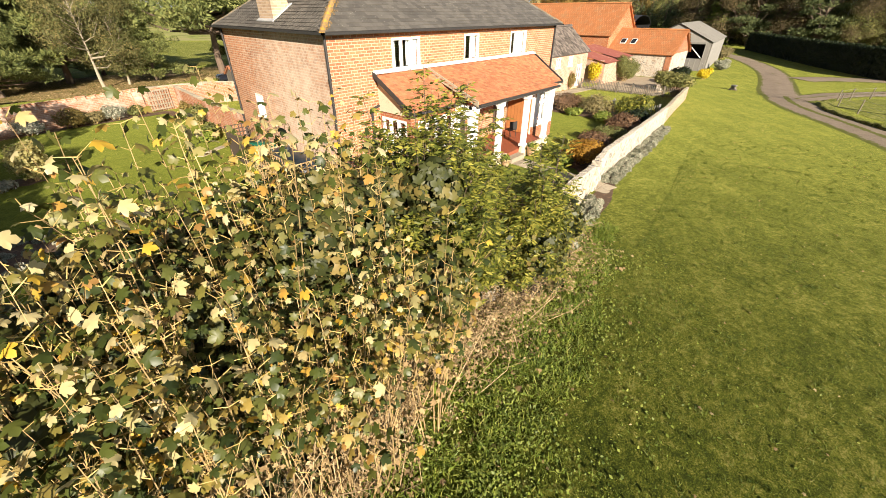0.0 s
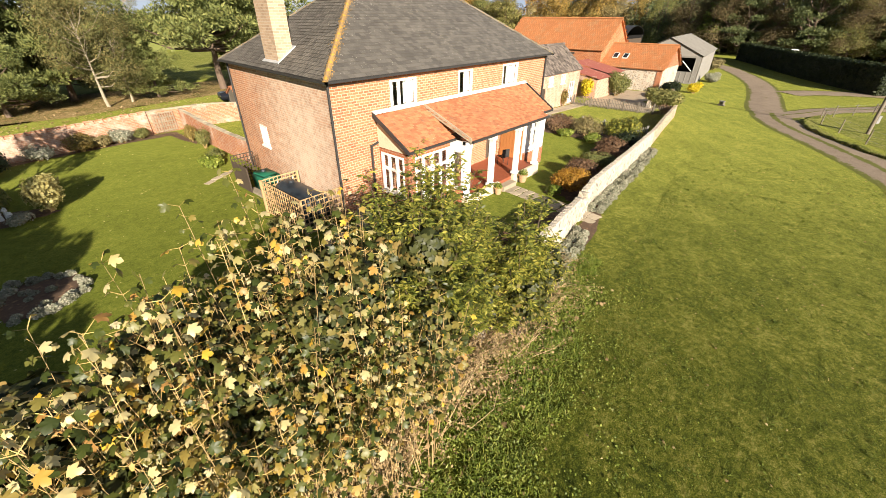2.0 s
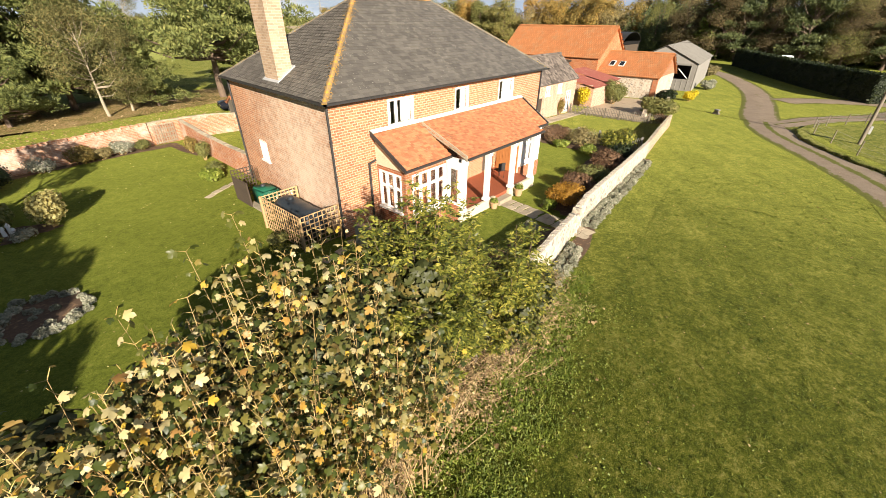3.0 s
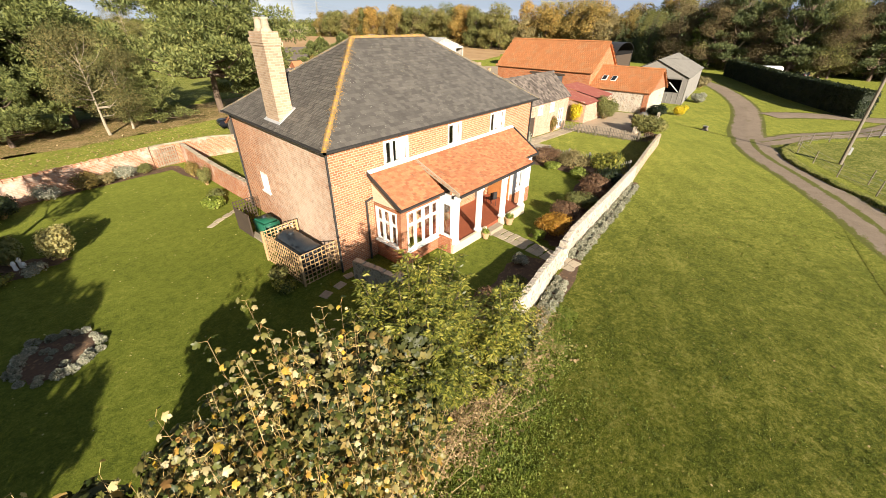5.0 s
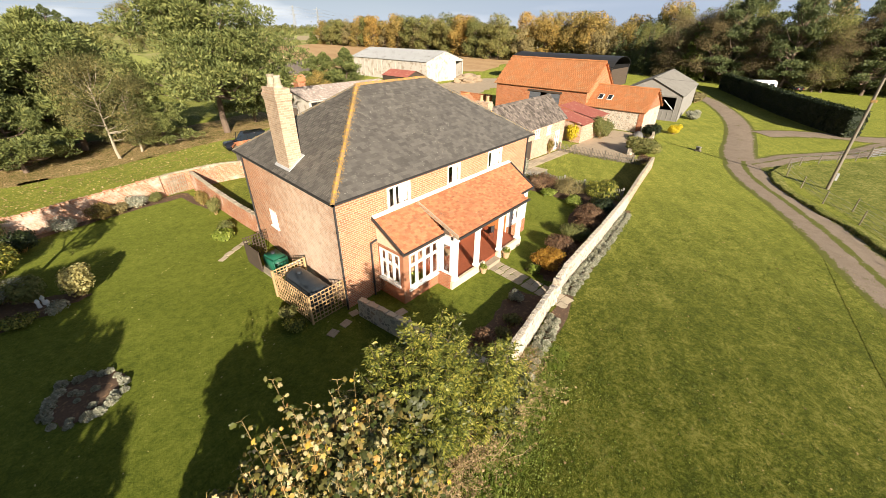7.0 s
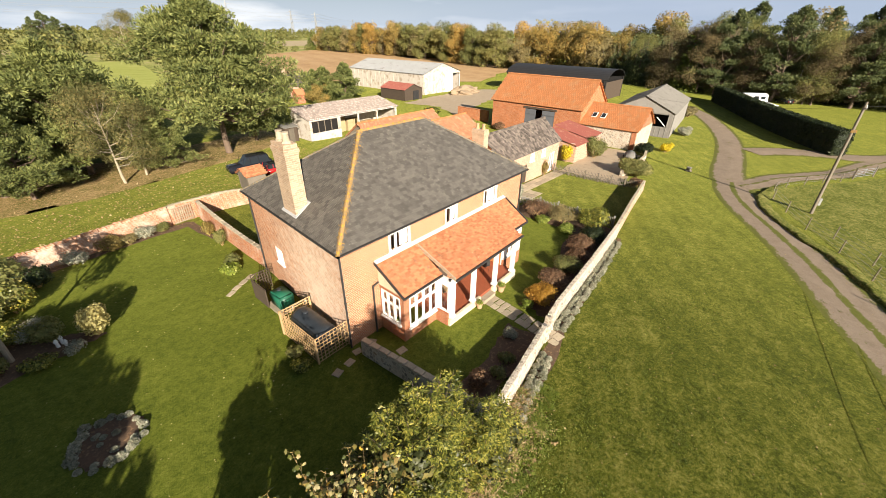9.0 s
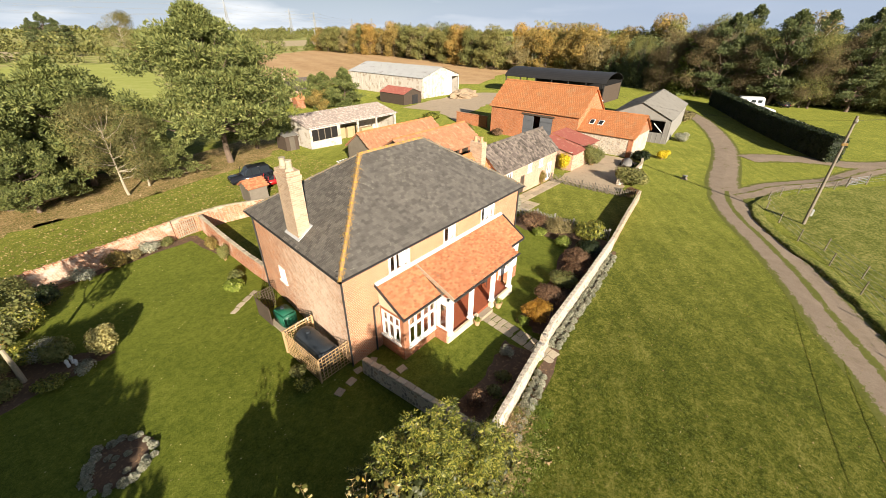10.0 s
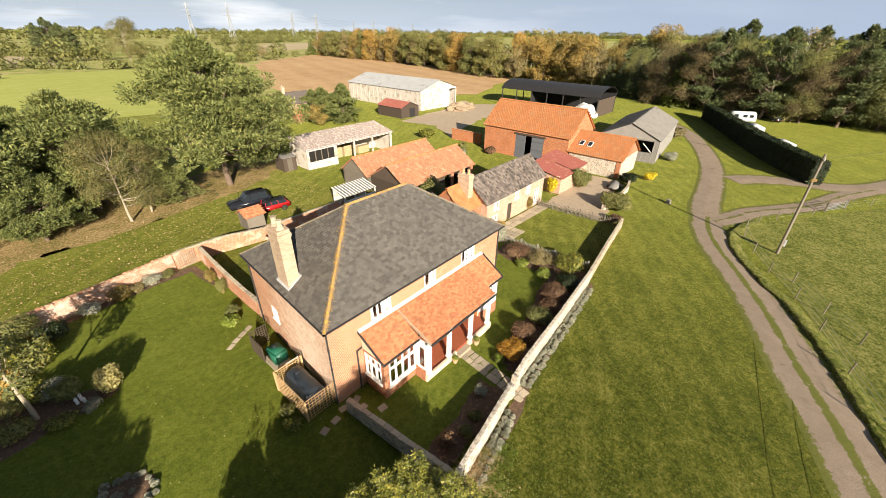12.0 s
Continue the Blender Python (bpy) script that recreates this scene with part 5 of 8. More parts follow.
for i in range(9):
    part("slat", box(bmesh.new(), -0.75 + i * 0.18, -0.7 + i * 0.18, -0.03, 0.0, 0.1, 1.45), "stone", gate)
for i in range(5):
    part("rail", box(bmesh.new(), -0.78, 0.78, 0.002, 0.03, 0.15 + i * 0.3, 0.21 + i * 0.3), "stone", gate)
for x in (6.85, 7.65):
    gp = thing("gate_pier", x, -6.95 + (x - 6.85) * 0.2, label="rough stone pier at the garden gateway", category="gate pier", group="garden gate piers")
    part("pier", solid(bmesh.new(), [(-0.2, -0.22, -0.3), (0.2, -0.22, -0.3), (0.2, 0.22, -0.3), (-0.2, 0.22, -0.3)], [(-0.16, -0.18, 1.0), (0.16, -0.18, 0.95), (0.16, 0.18, 0.95), (-0.16, 0.18, 1.0)]), "flint", gp)


def flags(name, places, label, mat="stone"):
    """Paving: uneven slabs, each a piece of its own. places: x, y, width, depth, turn."""
    top = tagged(new(name), label, "paving", kind="structure")
    rng = random.Random(len(places))
    forms = []
    for k in range(4):
        bm = bmesh.new()
        c = [(sx * 0.5 * rng.uniform(0.86, 1.0), sy * 0.5 * rng.uniform(0.86, 1.0)) for sx, sy in ((-1, -1), (0, -1.04), (1, -1), (1, 1), (0, 1.02), (-1, 1))]
        solid(bm, [(x, y, -0.06) for x, y in c], [(x * 0.96, y * 0.96, 0.035) for x, y in c])
        forms.append(mesh_of(bm, "flagstone", mat))
    for i, (x, y, w, d, r) in enumerate(places):
        ob = part("flagstone", forms[i % 4], mat, top)
        ob.matrix_basis = pose(x, y, ground_z(x, y) + rng.uniform(-0.008, 0.012), rng.uniform(-1, 1), rng.uniform(-1, 1), r + 180 * (i % 2)) @ Matrix.Diagonal((w, d, 1, 1))


rng = random.Random(7)
places = []
y = -3.1
while y > -7.9:
    d = rng.uniform(0.36, 0.5)
    split = rng.uniform(0.4, 0.62)
    w = 1.05
    cx = 7.85 - (-(y + 3.1)) * 0.12
    places.append((cx - w / 2 + w * split / 2, y, w * split, d, rng.uniform(-3, 3) - 7))
    places.append((cx - w / 2 + w * split + w * (1 - split) / 2, y, w * (1 - split), d * rng.uniform(0.9, 1), rng.uniform(-3, 3) - 7))
    y -= d + 0.02
flags("garden_path", places, "uneven pale stone slab path from porch to gate")
flags("stepping_stones", [(-1.5, -0.85, 0.5, 0.42, 20), (-0.75, -0.75, 0.5, 0.4, 10), (-0.05, -0.45, 0.48, 0.4, -8), (0.75, -1.2, 0.52, 0.4, 12), (1.45, -2.05, 0.55, 0.42, -5), (0.85, -0.5, 0.5, 0.4, 30)], "stepping stones across the shaded grass")
flags("lawn_stones", [(-2.0, 9.0, 0.6, 0.36, 30), (-1.5, 9.35, 0.55, 0.36, 30), (-0.95, 9.65, 0.6, 0.36, 30), (-0.4, 9.95, 0.55, 0.36, 30)], "pale stepping stones set in the lawn")
flags("cottage_terrace", [(24.6 + 1.0 * i, 6.2 - 0.75 * j, 0.96, 0.72, rng.uniform(-1, 1)) for i in range(12) for j in range(2 if i > 2 else 4)], "pale paved terrace along the cottage front")
patch("garden_lawn", [(-22, -4.5), (-14, -6.4), (0.6, -6.6), (6.8, -6.2), (22.7, -4.9), (23.3, 6.5), (16.5, 9.5), (1.2, 10.4), (1.1, 21.2), (-14, 19.8), (-22, 19)], "garden_turf", 0.007, "smooth green garden lawn behind the walls", "grass", 0.05)
patch("flower_border", [(1.0, -6.9), (1.2, -5.6), (4.0, -5.5), (6.7, -4.9), (6.9, -6.5), (4.3, -7.0)], "soil", 0.02, "dark soil border under the garden wall", "flower bed", 0.12)
patch("shrub_border", [(8.6, -6.3), (8.6, -4.6), (14, -3.9), (20, -2.6), (20.8, 3.5), (23.2, 3.5), (23.2, -5.2), (15, -5.9)], "soil", 0.02, "dark shrub border inside the garden wall", "flower bed", 0.2)
patch("lavender_strip", [(1.0, -8.3), (7.0, -7.25), (9, -6.85), (15, -6.4), (21.8, -5.75), (21.7, -6.15), (14.9, -6.85), (8.6, -7.4), (6.4, -8.0), (1.4, -8.8)], "soil", 0.02, "narrow bare bed at the foot of the wall", "flower bed", 0.1)
patch("wall_border", [(-12, 20.2), (-8.8, 20.5), (-1.2, 21.6), (0.5, 21.4), (0.4, 17), (0.2, 17), (-0.3, 20.7), (-4, 20.5), (-8.5, 19.9), (-12, 19.4)], "soil", 0.02, "planted border along the brick wall", "flower bed", 0.15)
patch("left_border", [(-20, 9.2), (-12, 9.6), (-9.4, 10.0), (-7.8, 10.4), (-8.0, 11.1), (-9.5, 11.9), (-10.6, 13.4), (-14, 15), (-20, 15)], "soil", 0.02, "planted border at the edge of the lawn", "flower bed", 0.15)
patch("oval_bed", [(-10.5, 3.0), (-10.1, 3.9), (-9.3, 4.25), (-8.4, 3.95), (-8.1, 3.2), (-8.5, 2.2), (-9.3, 1.7), (-10.1, 2.1)], "soil", 0.025, "oval bare rose bed in the lawn", "flower bed", 0.06, 4)

# ---- beside the house ----
screen = thing("trellis_screen", 0, 0, 0, label="pale wooden lattice screen round the oil tank", category="trellis")


def lattice(parent, a, b, h0, h1, nu, nv, mat):
    """Lattice between two points on plan; nu uprights, nv rails."""
    a, b = Vector((*a, 0)), Vector((*b, 0))
    d = (b - a).normalized()
    r = math.degrees(math.atan2(d.y, d.x))
    L = (b - a).length
    up = mesh_of(box(bmesh.new(), -0.02, 0.02, -0.022, -0.002, h0, h1), "slat", mat)
    cross = mesh_of(box(bmesh.new(), 0, L, 0.0, 0.02, -0.02, 0.02), "slat", mat)
    for i in range(nu):
        part("slat", up, mat, parent).matrix_basis = pose(*(a + d * L * i / (nu - 1)), 0, 0, r)
    for j in range(nv):
        part("slat", cross, mat, parent).matrix_basis = pose(a.x, a.y, h0 + 0.03 + (h1 - h0 - 0.06) * j / (nv - 1), 0, 0, r)


lattice(screen, (-1.72, 0.3), (0.05, 0.3), 0.02, 1.5, 10, 8, "trellis_wood")
lattice(screen, (-1.72, 3.35), (-1.72, 0.32), 0.02, 1.5, 17, 8, "trellis_wood")
lattice(screen, (-0.05, 3.4), (-1.7, 3.4), 0.3, 1.5, 10, 8, "trellis_wood")
for x, y in ((-1.74, 0.28), (0.05, 0.28), (-1.74, 3.4), (-0.05, 3.4)):
    part("post", box(bmesh.new(), x - 0.045, x + 0.045, y - 0.045, y + 0.045, -0.3, 1.5), "trellis_wood", screen)
tank = thing("oil_tank", -0.85, 1.85, 0.1, label="black plastic oil tank with ribbed rounded top", category="oil tank")
bm = bmesh.new()
rows = []
for i in range(15):
    yy = -1.25 + 2.5 * i / 14
    k = 1.03 if i % 4 == 2 else 1.0
    kk = 0.9 if i in (0, 14) else 1.0
    rows.append([bm.verts.new((math.cos(math.pi * j / 12) * 0.6 * k * kk, yy, (0.75 + math.sin(math.pi * j / 12) * 0.55 * k * kk))) for j in range(13)] + [bm.verts.new((-0.55, yy, 0.15)), bm.verts.new((0.55, yy, 0.15))])
for a, b in zip(rows, rows[1:]):
    for j in range(15):
        bm.faces.new((a[j], a[(j + 1) % 15], b[(j + 1) % 15], b[j]))
bm.faces.new(rows[0][::-1]), bm.faces.new(rows[-1])
part("shell", bm, "tank_plastic", tank, smooth=True)
part("cap", rod(bmesh.new(), (0, 0.6, 1.28), (0, 0.6, 1.4), 0.14, 0.12, 12), "tank_plastic", tank)
for yy in (-0.7, 0.7):
    part("pier", box(bmesh.new(), -0.5, 0.5, yy - 0.15, yy + 0.15, -0.15, 0.149), "stone", tank)
butt = thing("green_tank", -0.5, 5.6, 0, label="green plastic oil tank on a pale slab beside the house", category="tank")
bm = bmesh.new()
solid(bm, [(-0.45, -0.6, 0.12), (0.42, -0.6, 0.12), (0.42, 0.6, 0.12), (-0.45, 0.6, 0.12)], [(-0.45, -0.6, 1.0), (0.42, -0.6, 1.0), (0.42, 0.6, 1.0), (-0.45, 0.6, 1.0)])
bmesh.ops.bevel(bm, geom=bm.edges[:], offset=0.1, segments=3, affect="EDGES")
part("shell", bm, "green_plastic", butt, smooth=True)
part("cap", rod(bmesh.new(), (0, 0.2, 0.99), (0, 0.2, 1.08), 0.12, 0.1, 12), "tank_plastic", butt)
part("slab", box(bmesh.new(), -0.65, 0.45, -0.8, 0.8, -0.1, 0.12), "stone", butt)
dark = thing("dark_trellis", 0, 0, 0, label="dark stained lattice screen beside the green tank", category="trellis")
lattice(dark, (-1.15, 7.6), (-1.15, 6.0), 0.02, 1.25, 12, 8, "dark_wood")
lattice(dark, (-0.05, 7.65), (-1.15, 7.65), 0.02, 1.5, 8, 9, "dark_wood")
part("panel", box(bmesh.new(), -1.2, -1.16, 6.0, 7.6, 0.02, 1.2), "dark_wood", dark, "dark boarded panel")
win_old = thing("old_window_frame", -0.45, 3.95, 0.02, rx=8, label="old white window frame leaning behind the tank", category="window frame")
part("frame", cells(bmesh.new(), [-0.4, -0.33, 0.33, 0.4], [0, 0.07, 1.1, 1.17], lambda u, z: abs(u) > 0.33 or z < 0.07 or z > 1.1, -0.03, 0.02), "white_paint", win_old)
for x, y, r in ((6.75, -2.95, 0.19), (8.95, -2.98, 0.23)):
    pt = thing("plant_pot", x, y, 0, label="pale clay pot with a small plant by the porch", category="plant pot", group="porch pots")
    bm = rod(bmesh.new(), (0, 0, 0), (0, 0, r * 1.6), r * 0.7, r, 14)
    rod(bm, (0, 0, r * 1.5), (0, 0, r * 1.75), r * 1.1, r * 1.12, 14)
    part("pot", bm, "terracotta", pt)
    pt["plant_r"] = r
seat = thing("garden_chair", 9.7, -1.2, 0.34, rz=160, label="small dark metal chair on the porch", category="chair")
for sx in (-0.2, 0.2):
    for sy in (-0.2, 0.2):
        part("leg", rod(bmesh.new(), (sx, sy, 0), (sx, sy, 0.45), 0.015, n=6), "black_iron", seat)
part("seat", box(bmesh.new(), -0.23, 0.23, -0.23, 0.23, 0.451, 0.48), "black_iron", seat)
part("backrest", box(bmesh.new(), -0.23, 0.23, 0.2, 0.23, 0.5, 0.9), "black_iron", seat)
tab = thing("porch_table", 5.6, -1.0, 0.34, label="small round wooden table on the porch", category="table")
part("tabletop", rod(bmesh.new(), (0, 0, 0.68), (0, 0, 0.72), 0.42, n=18), "trellis_wood", tab)
for k in range(3):
    a = k * 2.1
    part("leg", rod(bmesh.new(), (0.3 * math.cos(a), 0.3 * math.sin(a), 0), (0.1 * math.cos(a), 0.1 * math.sin(a), 0.679), 0.02, n=6), "trellis_wood", tab)

# ---- fences ----
def pickets(name, pts, step, height, label, sag=0.0, mat="old_wood", post_every=2.2):
    """A picket fence along a line, its top dipping between the posts by sag."""
    f = thing(name, pts[0][0], pts[0][1], 0, label=label, category="fence")
    ox, oy = pts[0]
    me = mesh_of(solid(bmesh.new(), [(-0.035, -0.012, 0), (0.035, -0.012, 0), (0.035, 0.012, 0), (-0.035, 0.012, 0)], [(-0.02, -0.012, 1), (0.02, -0.012, 1), (0.02, 0.012, 1), (-0.02, 0.012, 1)]), "picket", mat)
    post = mesh_of(box(bmesh.new(), -0.06, 0.06, -0.06, 0.06, -0.3, 1), "post", mat)
    for (ax, ay), (bx, by) in zip(pts, pts[1:]):
        L = math.hypot(bx - ax, by - ay)
        r = math.degrees(math.atan2(by - ay, bx - ax))
        n = int(L / step)
        spans = max(1, round(L / post_every))
        for i in range(n + 1):
            s = i / n
            x, y = ax + (bx - ax) * s, ay + (by - ay) * s
            h = height - sag * math.sin(math.pi * ((s * spans) % 1.0))
            part("picket", me, mat, f).matrix_basis = pose(x - ox, y - oy, ground_z(x, y) + 0.04, 0, 0, r) @ Matrix.Diagonal((1, 1, h, 1))
        for i in range(spans + 1):
            s = i / spans
            x, y = ax + (bx - ax) * s, ay + (by - ay) * s
            part("post", post, mat, f).matrix_basis = pose(x - ox, y - oy, ground_z(x, y), 0, 0, r) @ Matrix.Diagonal((1, 1, height + 0.12, 1))
        for hz in (0.25, 0.65):
            za, zb = ground_z(ax, ay) + hz * height, ground_z(bx, by) + hz * height
            part("rail", rod(bmesh.new(), (ax - ox, ay - oy, za), (bx - ox, by - oy, zb), 0.03, n=4), mat, f)


pickets("curved_picket_fence", [(22.9, 4.6), (23.3, 2.0), (23.5, -1.5), (23.6, -4.7)], 0.14, 0.95, "weathered grey picket fence with a curved top", 0.16, "grey_board")
pickets("picket_fence", [(35.2, 6.4), (35.2, 2.5), (35.5, -0.4), (36.0, -3.2)], 0.16, 0.9, "weathered brown picket fence beside the cottage lawn", 0.0, "old_wood", 1.8)
FENCE = [(18.5, -23.6), (22.8, -22.2), (27.4, -20.9), (31.5, -19.4), (35.5, -17.4), (39.5, -15.9), (43.5, -14.7), (46.5, -14.6), (49.5, -15.6), (52.3, -17.2), (55.0, -18.9), (57.6, -20.6), (60.1, -21.8)]
FENCE_B = [(63.4, -23.9), (67, -26.6), (71, -29.5), (76, -33), (82, -37)]
INNER = [(27.5, -23.1), (30.5, -21.2), (34.8, -19.2)]
for label_, line in (("wire stock fence on slim wooden posts", FENCE), ("wire stock fence beyond the gate", FENCE_B), ("short run of wire fence in the paddock", INNER)):
    fe = thing("wire_fence", line[0][0], line[0][1], 0, label=label_, category="fence", group="paddock fences")
    ox, oy = line[0]
    for x, y in line:
        part("post", rod(bmesh.new(), (x - ox, y - oy, ground_z(x, y) - 0.3), (x - ox + 0.02, y - oy, ground_z(x, y) + 1.15), 0.055, 0.045, 6), "old_wood", fe)
    for (ax, ay), (bx, by) in zip(line, line[1:]):
        for h in (0.35, 0.7, 1.05):
            part("wire", rod(bmesh.new(), (ax - ox, ay - oy, ground_z(ax, ay) + h), (bx - ox, by - oy, ground_z(bx, by) + h), 0.006, n=4), "steel", fe)
fg = thing("field_gate", 60.2, -21.9, rz=math.degrees(math.atan2(-2.0, 3.2)), label="galvanised five-bar field gate", category="gate")
for k in range(5):
    part("bar", rod(bmesh.new(), (0, 0, 0.25 + k * 0.22), (3.6, 0, 0.25 + k * 0.22), 0.025, n=6), "steel", fg)
for x in (0.0, 1.8, 3.6):
    part("upright", rod(bmesh.new(), (x, 0.03, 0.2), (x, 0.03, 1.2), 0.03, n=6), "steel", fg)
part("brace", rod(bmesh.new(), (0, 0.03, 0.25), (1.8, 0.03, 1.13), 0.02, n=6), "steel", fg)
for x in (-0.15, 3.75):
    part("gatepost", rod(bmesh.new(), (x, 0, -0.4), (x, 0, 1.4), 0.09, n=8), "old_wood", fg)

# ---- pole and wires ----
PX, PY = 40.9, -17.8
pz = ground_z(PX, PY)
pole = thing("utility_pole", PX, PY, label="brown wooden utility pole with a small transformer", category="utility pole")
part("mast", rod(bmesh.new(), (0, 0, -1), (0.9, 0.1, 10.1), 0.15, 0.1, 12), "old_wood", pole)
part("crossarm", box(bmesh.new(), 0.35, 1.4, -0.05, 0.05, 9.55, 9.66), "old_wood", pole)
for x in (0.45, 0.88, 1.3):
    part("insulator", rod(bmesh.new(), (x, 0, 9.66), (x, 0, 9.86), 0.06, 0.03, 8), "insulator", pole)
part("meter_box", box(bmesh.new(), 0.12, 0.5, -0.3, -0.14, 0.9, 1.5), "insulator", pole, "small pale box at the foot")
part("bracket", box(bmesh.new(), 0.55, 0.95, -0.2, 0.2, 7.6, 7.8), "lichen", pole)
wires = thing("overhead_wire", PX, PY, label="thin overhead wires from the pole", category="wire")
for n_, (tx, ty, tz) in enumerate(((76.5, -21.0, 1.2), (130, -60, 8.0), (65.5, 10.0, 5.6))):
    a, b = Vector((0.9, 0.1, 9.7)), Vector((tx - PX, ty - PY, tz - pz))
    last = a
    for i in range(1, 13):
        s = i / 12
        q = a.lerp(b, s) - Vector((0, 0, 4 * s * (1 - s) * (0.1 if n_ == 0 else 1.2)))
        part("wire", rod(bmesh.new(), last, q, 0.013, n=4), "black_iron", wires)
        last = q

# ---- yard and distance ----
def car(name, x, y, rz, body_mat, label, L=4.4, W=1.8, H=1.5, tall=0.0, soft_top=None):
    c = thing(name, x, y, rz=rz, label=label, category="car", group="parked cars")
    h0, h1, h2 = 0.35, 0.9 + tall * 0.5, H + tall
    prof = [(-L / 2, h0), (L / 2, h0), (L / 2, h1 * 0.78), (L / 2 - 0.15, h1 * 0.92), (L * 0.2, h1), (-L / 2 + 0.1, h1), (-L / 2, h1 * 0.85)]
    bm = bmesh.new()
    solid(bm, [(a, -W / 2, b) for a, b in prof], [(a, W / 2, b) for a, b in prof])
    bmesh.ops.bevel(bm, geom=bm.edges[:], offset=0.07, segments=2, affect="EDGES")
    part("body", bm, body_mat, c, smooth=True)
    bm = bmesh.new()
    solid(bm, [(-L * 0.44, -W / 2 + 0.08, h1 - 0.03), (L * 0.2, -W / 2 + 0.08, h1 - 0.03), (L * 0.2, W / 2 - 0.08, h1 - 0.03), (-L * 0.44, W / 2 - 0.08, h1 - 0.03)],
          [(-L * 0.38, -W / 2 + 0.2, h2 - 0.06), (L * 0.07, -W / 2 + 0.2, h2 - 0.06), (L * 0.07, W / 2 - 0.2, h2 - 0.06), (-L * 0.38, W / 2 - 0.2, h2 - 0.06)])
    part("glazing", bm, "car_glass", c)
    bm = bmesh.new()
    solid(bm, [(-L * 0.4, -W / 2 + 0.17, h2 - 0.06), (L * 0.08, -W / 2 + 0.17, h2 - 0.06), (L * 0.08, W / 2 - 0.17, h2 - 0.06), (-L * 0.4, W / 2 - 0.17, h2 - 0.06)],
          [(-L * 0.38, -W / 2 + 0.24, h2), (L * 0.05, -W / 2 + 0.24, h2), (L * 0.05, W / 2 - 0.24, h2), (-L * 0.38, W / 2 - 0.24, h2)])
    part("roof", bm, soft_top or body_mat, c, smooth=True)
    for px in (L * 0.2, L * 0.02, -L * 0.18, -L * 0.42):
        for sy in (-1, 1):
            part("pillar", rod(bmesh.new(), (px, sy * (W / 2 - 0.07), h1 - 0.02), (px * 0.85 if px > 0 else px * 0.92, sy * (W / 2 - 0.19), h2 - 0.04), 0.035, n=5), body_mat, c)
    for wx in (-L * 0.31, L * 0.31):
        for sy in (-1, 1):
            wh = part("wheel", rod(bmesh.new(), (wx, sy * (W / 2 - 0.2), 0.32), (wx, sy * (W / 2 + 0.02), 0.32), 0.33, n=18), "tyre", c)
            part("rim", rod(bmesh.new(), (wx, sy * (W / 2 + 0.021), 0.32), (wx, sy * (W / 2 + 0.03), 0.32), 0.2, n=14), "chrome", wh)
    for sy in (-1, 1):
        part("headlight", box(bmesh.new(), L / 2 - 0.02, L / 2 + 0.02, sy * (W / 2 - 0.45) - 0.14, sy * (W / 2 - 0.45) + 0.14, 0.62, 0.76), "chrome", c)
        part("tail_light", box(bmesh.new(), -L / 2 - 0.02, -L / 2 + 0.02, sy * (W / 2 - 0.25) - 0.08, sy * (W / 2 - 0.25) + 0.08, 0.6, 0.85), "car_red", c)
    return c


car("estate_car", 9.9, 30.9, 172, "car_black", "black estate car parked on the grass", 4.7, 1.85, 1.6, 0.2)
car("red_car", 11.0, 28.1, 172, "car_red", "red car with a black soft top parked on the grass", 4.0, 1.7, 1.35, 0.0, "car_black")
car("parked_car", 131.0, -11.8, 40, "car_black", "dark car parked beside the caravans", 4.3)
cv = thing("caravan", 123.4, -5.6, rz=-70, label="white touring caravan behind the hedge", category="caravan", group="caravans behind the hedge")
bm = bmesh.new()
solid(bm, [(-3, -1.1, 0.4), (3, -1.1, 0.4), (3, 1.1, 0.4), (-3, 1.1, 0.4)], [(-2.8, -1.1, 2.7), (2.5, -1.1, 2.7), (2.5, 1.1, 2.7), (-2.8, 1.1, 2.7)])
bmesh.ops.bevel(bm, geom=bm.edges[:], offset=0.2, segments=3, affect="EDGES")
part("body", bm, "caravan_white", cv, smooth=True)
for x in (-1.8, 0.2, 1.6):
    for sy in (-1, 1):
        part("window", box(bmesh.new(), x - 0.5, x + 0.5, sy * 1.1 - 0.01, sy * 1.1 + 0.01, 1.4, 2.1), "car_glass", cv)
for sy in (-1, 1):
    part("wheel", rod(bmesh.new(), (0, sy * 0.9, 0.32), (0, sy * 1.1, 0.32), 0.32, n=16), "tyre", cv)
copy_thing(cv, pose(105.6, -9.5, -1.9, 0, 0, 24))
copy_thing(cv, pose(92.8, -15.4, -2.2, 0, 0, 25))
ss = gabled("tool_shed", 6.7, 8.5, 24.5, 26.5, 1.5, 2.1, "x", "old_wood", "clay_tile", "small timber shed with an orange tiled roof", "shed", (0.2, 0.16, 0.0), 0.15)
pg = thing("glazed_lean_to", 19.1, 22.9, label="low pale glazed lean-to with a slatted roof", category="lean-to")
part("wall", walled(bmesh.new(), -2.3, 2.3, 0.1, -0.5, 1.3, "x", -1.1), "white_paint", pg)
part("wall", walled(bmesh.new(), -2.3, 2.3, -0.1, -0.5, 2.3, "x", 1.1), "white_sheet", pg)
for i in range(12):
    x = -2.3 + i * 0.418
    part("rafter", slab(bmesh.new(), [(x - 0.06, -1.3, 1.95), (x + 0.06, -1.3, 1.95), (x + 0.06, 1.2, 2.5), (x - 0.06, 1.2, 2.5)], 0.07), "white_paint", pg)
part("roof", slab(bmesh.new(), [(-2.35, -1.25, 1.93), (2.35, -1.25, 1.93), (2.35, 1.15, 2.46), (-2.35, 1.15, 2.46)], 0.02), "grey_sheet", pg)
